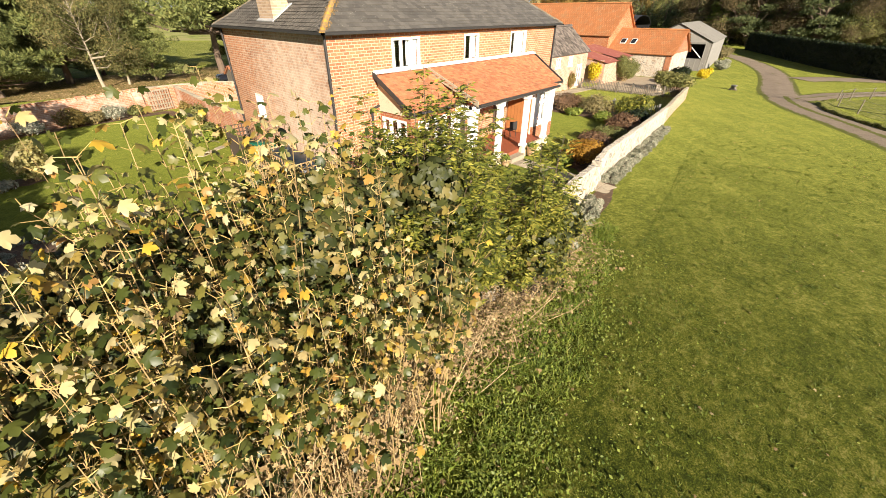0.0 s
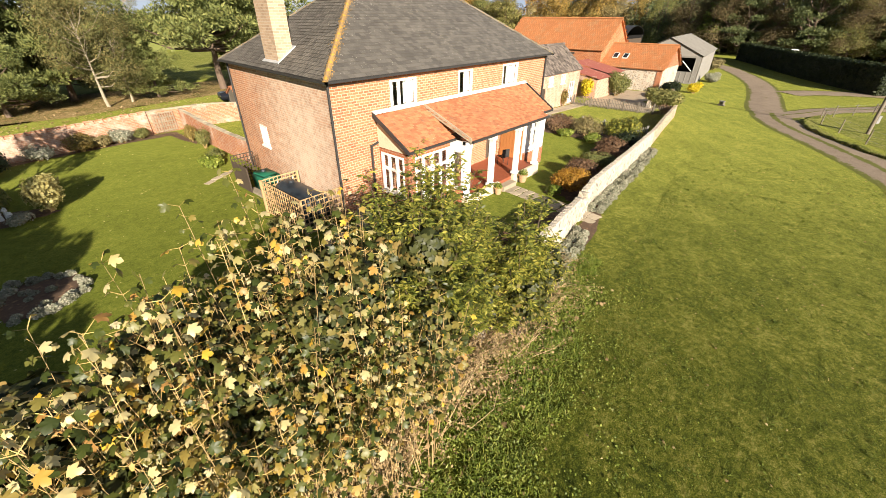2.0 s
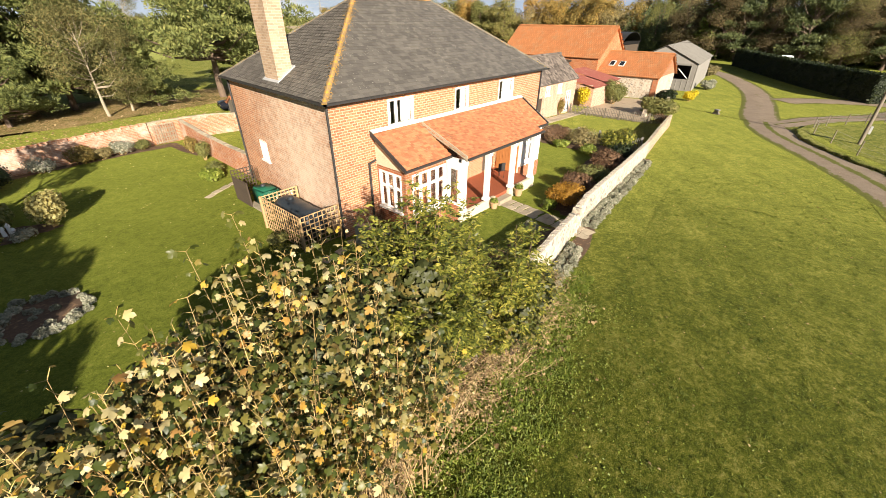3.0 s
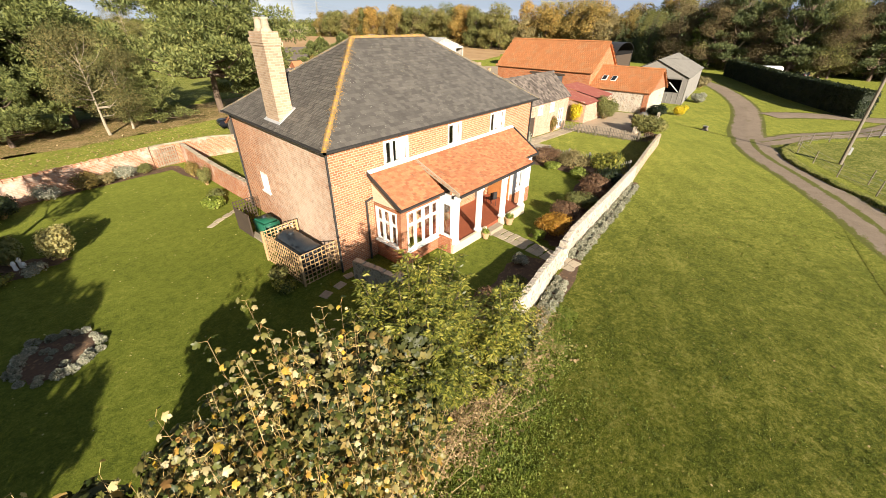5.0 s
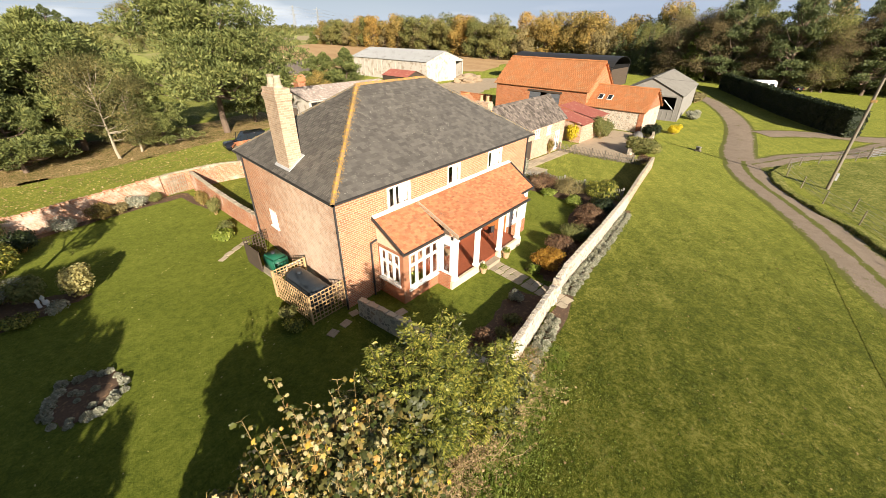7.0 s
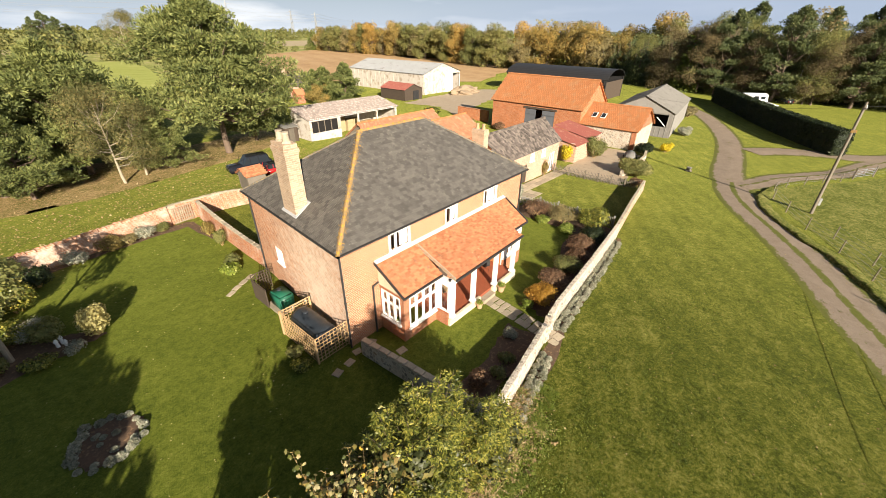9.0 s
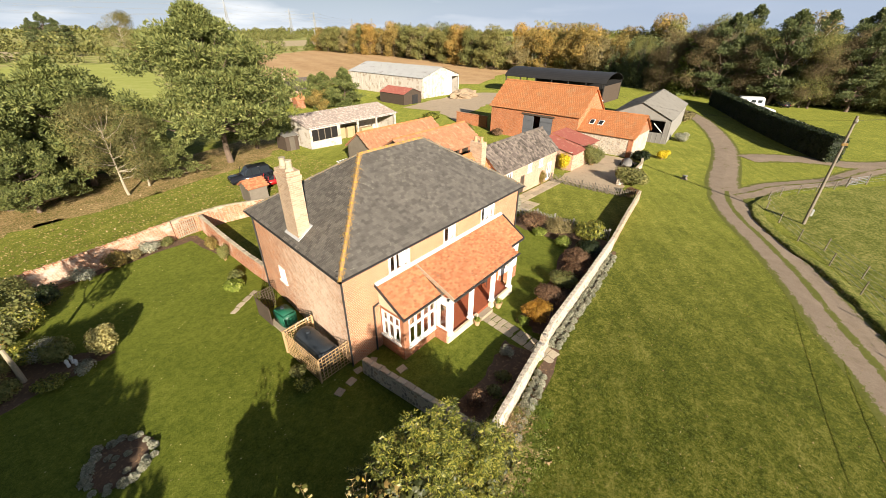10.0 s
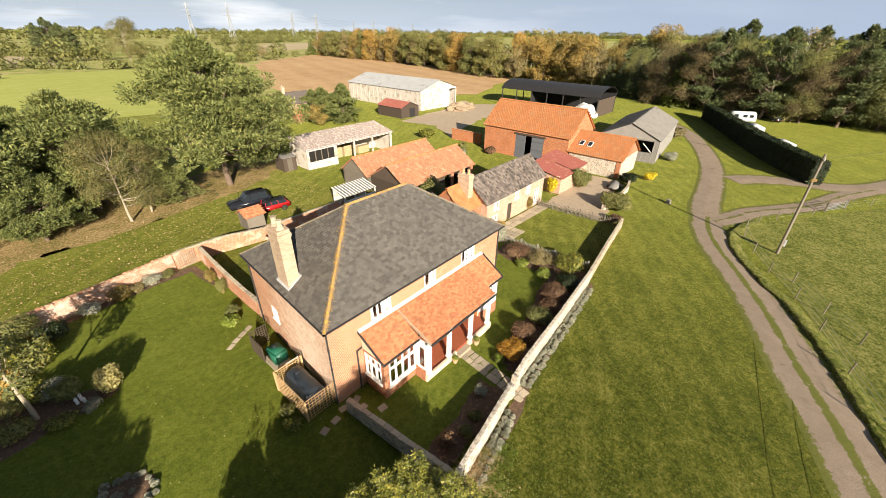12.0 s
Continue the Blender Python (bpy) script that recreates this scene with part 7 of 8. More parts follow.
tree_kind("edge_fir", 18.0, 4.6, "dark_conifer", "bark", 8000, 0.55, "fir", 52, "tuft", 0.02, 19)
tree_kind("edge_brown", 19.0, 6.4, "bare_twig_leaf", "bark", 15000, 0.36, "broad", 53, "tuft", 0.04, 40)
tree_kind("edge_olive", 20.0, 6.4, "shade_olive", "bark", 15000, 0.4, "broad", 54, "tuft", 0.03, 42)
tree_kind("pine_back", 13.0, 8.0, "pine_needle", "bark", 30000, 0.36, "pine", 55, "tuft", 0.1, 54, 0.35)
tree_kind("birch", 20.0, 4.2, "russet_leaf", "white_paint", 1200, 0.4, "broad", 18, "quad", 0.3, 18, 0.22)
tree_kind("poplar", 24.0, 3.0, "gold_leaf", "pale_bark", 900, 0.5, "broad", 19, "quad", 0.2, 16, 0.3)
tree_kind("conifer_bush", 6.0, 3.8, "green_conifer", "bark", 15000, 0.26, "pine", 20, "tuft", 0.04, 34)
tree_kind("cedar_bush", 7.0, 4.8, "pine_needle", "bark", 15000, 0.28, "pine", 22, "tuft", 0.04, 34)
tree_kind("amber_bush", 4.5, 3.2, "amber_leaf", "bark", 3500, 0.26, "broad", 23, "oval", 0.1, 14)
tree_kind("garden_tree", 4.6, 1.5, "olive_leaf", "pale_bark", 2600, 0.14, "broad", 24, "oval", 0.55, 10, 0.11)

# trees beyond the lawn
G1 = "trees beyond the garden wall"
plant_tree("pine_tall", 11.6, 40.3, 1.0, 220, "pine_tree", "tall dark pine with a bare pale trunk", G1)
plant_tree("pine_wide", 17.4, 44.6, 0.72, 200, "pine_tree", "smaller pine behind the tall one", G1)
plant_tree("pine_wide", -9.0, 39.6, 0.88, 10, "pine_tree", "broad dark pine at the edge of the grass", G1)
plant_tree("pine_low", -7.3, 37.0, 0.8, 90, "olive_tree", "dense low olive-green tree on fallen leaves", G1)
plant_tree("bare_russet", -0.6, 36.0, 1.0, 160, "multi_stem_tree", "thin russet tree with several pale stems", G1)
plant_tree("bare_russet", 1.6, 37.4, 0.8, 20, "multi_stem_tree", "thin russet tree with several pale stems", G1)
plant_tree("pine_low", 4.2, 38.5, 0.7, 300, "olive_tree", "rounded olive-green tree beside the pine", G1)
for x, y, s, k, t in ((-2.2, 42.0, 0.95, "pine_wide", 310), (-14.5, 42, 0.78, "pine_back", 70), (-5.5, 45, 0.85, "pine_back", 130), (-20, 38, 0.9, "pine_low", 30), (1.5, 47, 0.85, "pine_low", 250), (-12, 52, 0.8, "wood_olive", 0), (-24, 50, 0.68, "pine_back", 10), (-18, 62, 0.5, "wood_olive", 60)):
    plant_tree(k, x, y, s if not k.startswith("wood") else s * 0.55, t, "background_tree", "dark green tree in the belt beyond the grass", G1)
# shrubs and conifers of the yard
for k, x, y, s, t, nm, lb in (("conifer_bush", 52.5, 68.5, 1.15, 0, "conifer_shrub", "spreading green conifer beside the white shed"), ("cedar_bush", 46.5, 74, 1.0, 40, "conifer_shrub", "grey-green spreading conifer behind the cart shed"), ("cedar_bush", 41.5, 80, 0.9, 100, "conifer_shrub", "grey-green conifer before the far cottage"),
                              ("cedar_bush", 49.5, 66.0, 1.25, 10, "conifer_shrub", "broad grey-green conifer by the yard"), ("cedar_bush", 47.0, 70.5, 1.1, 150, "conifer_shrub", "broad grey-green conifer by the yard"), ("amber_bush", 44.5, 69.5, 0.95, 0, "amber_shrub", "yellowing shrub behind the cart shed"), ("conifer_bush", 56.0, 74.5, 0.85, 70, "conifer_shrub", "green conifer beside the shed"), ("amber_bush", 36, 78, 1.0, 50, "amber_shrub", "yellowing shrub behind the pines"), ("conifer_bush", 30, 72, 0.9, 10, "conifer_shrub", "green conifer behind the pines")):
    plant_tree(k, x, y, s, t, nm, lb, "yard conifers and shrubs")
# woods
rw = random.Random(5)
G2 = "trees of the wood"


def wood(line, kinds, rows, gap, step, label, size=1.0):
    for r in range(rows):
        for (ax, ay), (bx, by) in zip(line, line[1:]):
            L = math.hypot(bx - ax, by - ay)
            nx, ny = (by - ay) / L, -(bx - ax) / L
            n = max(1, int(L / step))
            for i in range(n):
                s = (i + rw.random()) / n
                d = r * gap + rw.uniform(0, gap * 0.6)
                k = rw.choice(kinds)
                plant_tree(k, ax + (bx - ax) * s + nx * d, ay + (by - ay) * s + ny * d, size * rw.uniform(0.78, 1.06), rw.uniform(0, 360), "woodland_tree", label, G2, tall=rw.uniform(0.94, 1.06))


wood([(216, 322), (216, 290), (216, 225)], ["wood_olive", "wood_olive", "wood_amber", "wood_russet", "wood_green_fir"], 2, 9, 6.5, "green and yellow broadleaf tree at the field's edge")
wood([(216, 225), (202, 158), (178, 98)], ["wood_amber", "wood_olive", "wood_russet", "wood_olive"], 2, 9, 6.5, "amber autumn tree at the field's edge")
wood([(178, 98), (186, 74), (170, 42)], ["wood_amber", "wood_olive", "wood_russet", "wood_amber"], 2, 9, 6.5, "amber and olive autumn tree behind the black barn")
wood([(168, 42), (150, 22)], ["edge_fir", "edge_fir", "edge_olive"], 2, 8, 4.4, "dark conifer in the shade of the wood", 0.78)
wood([(148, 20), (146, 4), (143, -12)], ["edge_olive", "edge_brown", "edge_brown", "edge_pine"], 2, 7, 4.8, "conifer at the edge of the wood")
wood([(143, -12), (142, -34), (146, -62)], ["edge_olive", "edge_brown", "edge_brown", "edge_pine", "edge_olive"], 2, 7, 4.8, "mixed tree at the edge of the wood")
wood([(204, 56), (192, 34), (180, 10)], ["wood_olive", "wood_russet", "wood_amber"], 1, 6, 5.0, "olive and russet tree deep in the wood", 1.05)
plant_tree("wood_green_fir", 138.5, 14.0, 0.95, 0, "woodland_tree", "bright yellow-green conifer at the corner of the wood", G2)
for x, y, k in ((152, -24, 1.04), (155, -34, 1.0), (151, -43, 1.06), (156, -52, 1.05), (151, -9, 1.0), (153, 2, 1.1), (156, -15, 1.03), (158, -28, 1.06), (159, -44, 1.08), (160, -60, 1.1), (155, -66, 1.0), (150, -70, 1.0)):
    plant_tree("edge_pine", x, y, k, x * 13 + y, "woodland_tree", "tall dark pine standing over the edge of the wood", G2)
plant_tree("birch", 138.5, -13.0, 1.12, 30, "birch_tree", "white-stemmed birch almost bare of leaves", G2)
for x, y in ((208, 100), (211, 97), (205, 103)):
    plant_tree("poplar", x, y, 0.95, x * 7, "poplar_tree", "slim pale poplar almost bare of leaves", G2)
# low growth along the wood's edge, far hedges and far woods
edge = []
for line in ([(213, 320), (213, 290), (213, 222), (199, 155), (175, 98), (184, 73), (167, 41), (146, 19), (143, 3), (140, -13), (139, -34), (142, -62)],):
    for (ax, ay), (bx, by) in zip(line, line[1:]):
        L = math.hypot(bx - ax, by - ay)
        for i in range(int(L / 2.2)):
            s = rw.random()
            edge.append((ax + (bx - ax) * s + rw.uniform(-1.5, 2.5), ay + (by - ay) * s + rw.uniform(-1.5, 1.5), -1.75 + rw.uniform(0.8, 3.4), rw.uniform(1.8, 3.6), 0.9))
tagged(new("wood_edge_scrub", foliage("wood_edge_scrub", edge, 30000, 0.6, "shade_olive", "quad", 0.3)), "dense low scrub along the foot of the wood", "scrub", kind="stuff")


def far_belt(name, runs, n, size, mat, label):
    bl = []
    for ax, ay, bx, by, hh, count in runs:
        for i in range(count):
            s = (i + rw.random()) / count
            hgt = hh * rw.uniform(0.6, 1.15)
            bl.append((ax + (bx - ax) * s + rw.uniform(-6, 6), ay + (by - ay) * s + rw.uniform(-6, 6), -1.75 + hgt * 0.5, hgt * 0.62, 0.85))
    tagged(new(name, foliage(name, bl, n, size, mat, "quad", 0.3)), label, "woodland", kind="stuff")


far_belt("wood_depths", [(192, 66, 182, 38, 13, 16), (182, 38, 164, 12, 14, 22), (164, 12, 160, -70, 14, 46)], 46000, 1.0, "dark_conifer", "dense shaded trees deep in the wood")
far_belt("far_hedges", [(10, 272, 60, 262, 5, 16), (-90, 230, 5, 222, 4, 24), (-60, 262, 30, 282, 6, 22), (60, 262, 128, 276, 5, 14), (128, 276, 208, 330, 4, 16), (75, 402, 200, 404, 7, 20), (-120, 400, 75, 404, 8, 30)], 20000, 1.15, "olive_leaf", "distant hedgerows between the fields")
far_belt("far_copses", [(-60, 430, 40, 440, 15, 14), (30, 330, 60, 350, 12, 5), (-20, 300, 10, 310, 10, 4), (150, 330, 158, 334, 9, 2), (178, 340, 190, 345, 9, 3), (190, 560, 420, 700, 12, 26)], 13000, 1.7, "olive_leaf", "distant copses and hedgerow trees")
far_belt("far_conifers", [(-120, 470, -40, 470, 14, 10)], 6000, 1.6, "dark_conifer", "dark distant conifers on the skyline")
far_belt("horizon_woods", [(-900, 1500, -100, 1650, 17, 70), (-100, 1650, 700, 1500, 17, 70), (700, 1500, 1500, 1000, 18, 70), (1500, 1000, 1900, 300, 22, 50), (-200, 900, 260, 980, 11, 40), (260, 980, 600, 760, 10, 34), (1900, 300, 1900, -900, 24, 60)], 60000, 4.2, "olive_leaf", "woods along the horizon")
for x, y, k in ((46, 402, 1.12), (40, 405, 0.95), (52, 400, 0.98), (59, 408, 0.8)):
    plant_tree("edge_pine", x, y, k, x * 9, "far_conifer", "tall dark conifer far across the fields", "far conifers")
plant_tree("bare_russet", 64, 293, 2.6, 40, "field_tree", "tall half-bare tree beyond the fields", G2)
plant_tree("edge_olive", 72, 296, 0.62, 10, "field_tree", "rounded tree beyond the fields", G2)
plant_tree("wood_olive", 92, 296, 0.55, 0, "field_tree", "lone round tree in the far field", G2)
plant_tree("wood_olive", 118, 268, 0.5, 60, "field_tree", "dark bush at the edge of the ploughed field", G2)
plant_tree("wood_russet", 150, 300, 0.5, 10, "field_tree", "thin russet tree at the edge of the ploughed field", G2)

# ---- clipped hedge ----
def clipped(name, pts, w, h, n, label, leaf=0.16):
    hd = thing(name, pts[0][0], pts[0][1], 0, label=label, category="hedge")
    ox, oy = pts[0]
    P, D = [], []
    bm = bmesh.new()
    rows = []
    for i, (x, y) in enumerate(pts):
        p, q = pts[max(i - 1, 0)], pts[min(i + 1, len(pts) - 1)]
        d = Vector((q[0] - p[0], q[1] - p[1], 0)).normalized()
        s = Vector((-d.y, d.x, 0)) * w / 2
        z = ground_z(x, y)
        rows.append([bm.verts.new((x - ox + k * s.x, y - oy + k * s.y, z + zz)) for k, zz in ((-1, -0.2), (1, -0.2), (0.9, h), (-0.9, h))])
    for a, b in zip(rows, rows[1:]):
        for i in range(4):
            bm.faces.new((a[i], a[(i + 1) % 4], b[(i + 1) % 4], b[i]))
    bm.faces.new(rows[0][::-1]), bm.faces.new(rows[-1])
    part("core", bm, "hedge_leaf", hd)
    tot = sum(math.hypot(b[0] - a[0], b[1] - a[1]) for a, b in zip(pts, pts[1:]))
    for (ax, ay), (bx, by) in zip(pts, pts[1:]):
        L = math.hypot(bx - ax, by - ay)
        dx, dy = (bx - ax) / L, (by - ay) / L
        for i in range(int(n * L / tot)):
            s, f = rw.random() * L, rw.random()
            if f < 0.3:
                o, z, nn = rw.uniform(-w / 2, w / 2), h + rw.gauss(0, 0.05), (0, 0, 1)
            else:
                sd = 1 if f < 0.65 else -1
                o, z, nn = sd * (w / 2 + rw.gauss(0, 0.05)), rw.uniform(0, h), (-dy * sd, dx * sd, 0.2)
            x, y = ax + dx * s - dy * o, ay + dy * s + dx * o
            P.append((x - ox, y - oy, ground_z(x, y) + z)), D.append(nn)
    # the two ends
    for (ax, ay), (bx, by) in ((pts[0], pts[1]), (pts[-1], pts[-2])):
        L = math.hypot(bx - ax, by - ay)
        dx, dy = (bx - ax) / L, (by - ay) / L
        for i in range(700):
            o, g = rw.uniform(-w / 2, w / 2), rw.gauss(0, 0.06)
            x, y = ax - dx * g - dy * o, ay - dy * g + dx * o
            P.append((x - ox, y - oy, ground_z(x, y) + rw.uniform(0, h))), D.append((-dx, -dy, 0.2))
    D = np.array(D) + rnd.normal(size=(len(D), 3)) * 0.5
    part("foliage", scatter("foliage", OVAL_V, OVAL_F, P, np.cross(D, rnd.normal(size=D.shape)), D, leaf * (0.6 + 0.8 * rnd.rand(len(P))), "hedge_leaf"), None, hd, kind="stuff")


clipped("tall_clipped_hedge", [(73.0, -20.6), (80.5, -16.2), (88, -12.3), (97.5, -8.0), (108.5, -3.5), (122, 2.4)], 1.9, 3.6, 30000, "tall dark clipped hedge beside the track", 0.3)

# ---- garden shrubs ----
def shrub(x, y, r, h, mat, n, leaf, label, name="shrub", group="garden shrubs", form="quad", z=None, lumps=7, seed=None):
    rr = random.Random(seed if seed is not None else int(x * 100 + y * 10))
    sh = thing(name, x, y, z, 0, label, "shrub", group)
    blobs = [(0, 0, h * 0.5, r * 0.75, h / (2 * r) * 1.05)]
    for i in range(lumps):
        a = rr.uniform(0, 2 * math.pi)
        k = r * rr.uniform(0.3, 0.62)
        blobs.append((k * math.cos(a), k * math.sin(a), h * rr.uniform(0.35, 0.75), r * rr.uniform(0.3, 0.45), min(1.2, h / (2 * r) * 1.2)))
    bm = bmesh.new()
    for b in blobs:
        rod(bm, (b[0] * 0.15, b[1] * 0.15, -0.1), (b[0], b[1], b[2] + b[3] * 0.3), 0.025 * max(1, r), 0.008, 5)
    part("brushwood", bm, "twig", sh, kind="stuff")
    me = foliage("foliage", blobs, n, leaf, mat, form, 0.4, 0.4)
    co = np.empty(len(me.vertices) * 3, np.float32)
    me.vertices.foreach_get("co", co)
    co[2::3] = np.maximum(co[2::3], 0.02)
    me.vertices.foreach_set("co", co)
    part("foliage", me, None, sh, kind="stuff")
    return sh


for a in ((9.7, -5.25, 0.98, 1.2, "orange_leaf", 3600, 0.1, "rounded golden-orange shrub by the path"), (11.7, -5.0, 1.1, 1.25, "brown_leaf", 4000, 0.1, "rounded brown autumn shrub"), (8.75, -4.9, 0.5, 0.45, "weed_leaf", 900, 0.1, "low fresh green plant by the path"),
          (14.2, -4.9, 1.2, 1.1, "olive_leaf", 3200, 0.1, "spreading green border shrub"), (15.8, -4.9, 1.1, 1.0, "brown_leaf", 2600, 0.1, "brown spreading border shrub"), (17.7, -4.3, 1.35, 1.2, "brown_leaf", 3200, 0.12, "brown twiggy border shrub"), (19.6, -4.5, 1.3, 1.3, "hedge_leaf", 3000, 0.12, "dark green border shrub"),
          (22.3, -3.4, 1.6, 1.7, "elder_leaf", 3200, 0.14, "large green border shrub by the picket fence"), (21.7, -1.0, 1.4, 1.6, "russet_leaf", 2800, 0.12, "russet autumn shrub by the picket fence"), (21.4, 1.5, 1.5, 1.5, "brown_leaf", 2600, 0.12, "brown autumn shrub by the picket fence"), (20.4, 0.2, 0.8, 0.55, "weed_leaf", 1500, 0.12, "low green edging plant"), (20.0, -2.2, 0.9, 0.6, "weed_leaf", 1500, 0.12, "low green edging plant"),
          (22.4, 4.3, 1.0, 2.3, "grey_leaf", 2600, 0.14, "tall grey-green shrub at the house corner"), (15.9, 0.5, 0.35, 1.0, "orange_leaf", 600, 0.08, "yellow plant at the house corner"), (2.2, -6.2, 0.62, 0.95, "brown_leaf", 2400, 0.09, "rounded reddish-brown shrub in the shade"), (5.9, -5.5, 0.45, 0.5, "grey_leaf", 900, 0.08, "small grey plant by the path"), (4.3, -6.3, 0.5, 0.35, "olive_leaf", 700, 0.1, "low plant in the shaded border"), (3.3, -6.5, 0.45, 0.4, "olive_leaf", 700, 0.1, "low plant in the shaded border"),
          (-8.0, 10.6, 0.85, 1.75, "gold_leaf", 3200, 0.13, "rounded pale golden variegated bush"), (-1.0, 11.2, 0.75, 0.8, "weed_leaf", 1600, 0.14, "green bush by the house wall"), (-0.45, 12.2, 0.6, 0.9, "olive_leaf", 1200, 0.1, "green bush by the garden wall"),
          (-9.6, 11.6, 0.8, 1.5, "olive_leaf", 2200, 0.12, "dark green border shrub under the small tree"), (-10.6, 12.6, 0.9, 1.3, "elder_leaf", 2200, 0.12, "leafy green border shrub by the tree"), (-12.0, 10.6, 1.0, 1.1, "olive_leaf", 2200, 0.12, "low dark border shrub"), (-9.0, 10.0, 0.6, 0.45, "grey_leaf", 900, 0.08, "low grey plants at the border's edge"), (-10.3, 9.9, 0.8, 0.5, "elder_leaf", 1200, 0.1, "low green plants at the border's edge"),
          (-10.4, 16.0, 1.2, 2.0, "elder_leaf", 3200, 0.14, "large green shrub in the corner of the garden"), (-12.2, 14.5, 1.4, 2.2, "amber_leaf", 3200, 0.14, "yellowing shrub at the edge of the garden"), (-9.4, 18.4, 1.1, 1.4, "hedge_leaf", 2600, 0.12, "dark evergreen shrub by the wall"), (-11.5, 18.0, 1.2, 1.9, "elder_leaf", 2600, 0.12, "green shrub by the wall"),
          (-7.3, 20.1, 0.95, 1.1, "grey_leaf", 2000, 0.1, "grey twiggy shrub against the wall"), (-5.3, 20.4, 1.0, 1.25, "amber_leaf", 2200, 0.11, "yellow-green shrub against the wall"), (-4.2, 20.6, 0.7, 0.9, "russet_leaf", 1500, 0.1, "russet plant against the wall"), (-3.0, 20.9, 0.85, 1.0, "grey_leaf", 1700, 0.1, "grey plant against the wall"), (-1.8, 21.1, 0.7, 0.8, "olive_leaf", 1300, 0.1, "green plant against the wall"), (0.3, 17.8, 0.6, 1.3, "amber_leaf", 1500, 0.1, "yellowing climber on the garden wall"), (0.25, 15.5, 0.5, 1.4, "olive_leaf", 1300, 0.1, "green climber on the garden wall"),
          (-2.2, 1.6, 0.5, 0.6, "olive_leaf", 1100, 0.1, "dark green shrub beside the lattice"), (-2.4, 0.6, 0.55, 0.5, "elder_leaf", 1100, 0.1, "dark green shrub beside the lattice"),
          (41.0, -1.3, 2.2, 2.1, "olive_leaf", 5600, 0.2, "large rounded green bush by the yard"), (43.5, -1.0, 1.5, 1.6, "olive_leaf", 2800, 0.2, "rounded green bush by the yard"), (37.0, -2.6, 0.9, 0.9, "brown_leaf", 1500, 0.14, "brown dry shrub at the wall's end"), (53.3, 1.2, 1.5, 1.8, "hedge_leaf", 2400, 0.2, "dark evergreen bush by the flint barn"), (57.2, -1.0, 1.0, 1.5, "yellow_flower", 1800, 0.18, "bright yellow flowering shrub"),
          (46.0, 5.6, 1.7, 3.1, "olive_leaf", 5200, 0.18, "tall green ivy-covered bush by the outhouse"), (40.6, 7.3, 0.9, 2.5, "yellow_flower", 1800, 0.16, "yellow climber between cottage and outhouse"), (33.0, 6.55, 0.5, 2.0, "amber_leaf", 1200, 0.12, "yellow-green climber on the cottage front"), (26.2, 6.3, 0.6, 0.8, "amber_leaf", 900, 0.12, "yellowing plant by the cottage wall"),
          (53.4, 42.6, 2.1, 2.0, "elder_leaf", 3600, 0.24, "rounded green bush in the yard"), (44.2, 27.5, 2.0, 2.2, "white_leaf", 3200, 0.2, "white-flecked variegated bush by the sheds"), (52.5, 25.6, 1.4, 1.3, "brown_leaf", 2000, 0.18, "brown bush before the barn"), (26.5, 17.0, 2.2, 2.9, "olive_leaf", 5000, 0.2, "green bush by the stable range"), (72.0, -0.4, 1.5, 1.6, "grey_leaf", 2200, 0.22, "grey-green bush beside the grey barn"), (50.5, 30.5, 1.2, 1.6, "olive_leaf", 1600, 0.18, "green bush by the yard wall"), (92, 3, 2.0, 2.4, "russet_leaf", 2000, 0.3, "brown bush behind the grey barn"), (96.5, 6.0, 1.8, 3.0, "pine_needle", 2000, 0.3, "small conifer behind the grey barn")):
    shrub(*a)
shrub(-10.7, 19.6, 1.5, 2.3, "shade_olive", 5200, 0.13, "tall dark evergreen shrub before the garden wall", "shrub", "garden shrubs", "tuft")
shrub(-10.3, 12.4, 0.85, 1.3, "grey_leaf", 2600, 0.1, "loose grey-green shrub beside the small tree", "shrub", "garden shrubs", "tuft")
shrub(-11.9, 12.6, 1.0, 1.2, "olive_leaf", 2600, 0.11, "loose olive-green shrub beside the small tree", "shrub", "garden shrubs", "tuft")
plant_tree("garden_tree", -11.2, 11.3, 1.25, 0, "small_garden_tree", "small leaning tree with a bare pale trunk", "garden trees")
for sc in [o for o in scene.objects if o.get("plant_r")]:
    r = sc["plant_r"]
    part("plant", foliage("plant", [(0, 0, r * 2.1, r * 0.9, 0.8)], 260, 0.08, "weed_leaf"), None, sc, kind="stuff")
    del sc["plant_r"]
for k, (x, y, hgt) in enumerate(((-9.55, 10.9, 0.45), (-9.25, 10.75, 0.35), (-9.35, 11.05, 0.5))):
    og = thing("garden_ornament", x, y, label="small white stone ornament in the border", category="ornament", group="garden ornaments")
    bm = rod(bmesh.new(), (0, 0, -0.05), (0, 0, hgt * 0.7), 0.09, 0.06, 8)
    rod(bm, (0, 0, hgt * 0.7), (0.02, 0, hgt), 0.1, 0.05, 8)
    part("body", bm, "white_paint", og)

# lavender: one clump, copied along the wall and round the bed
def lavender(seed):
    d = any_dir(420, 0.5)
    d[:, 2] = np.abs(d[:, 2])
    P = d * np.array([0.17, 0.17, 0.2]) * (0.82 + 0.2 * rnd.rand(len(d), 1))
    return scatter("foliage", QUAD_V, QUAD_F, P, unit(d * 0.6 + rnd.normal(size=d.shape) * 0.6), d + rnd.normal(size=d.shape) * 0.4 + np.array([-0.3, -0.5, 0.2]), 0.05 + 0.05 * rnd.rand(len(d)), "grey_leaf")


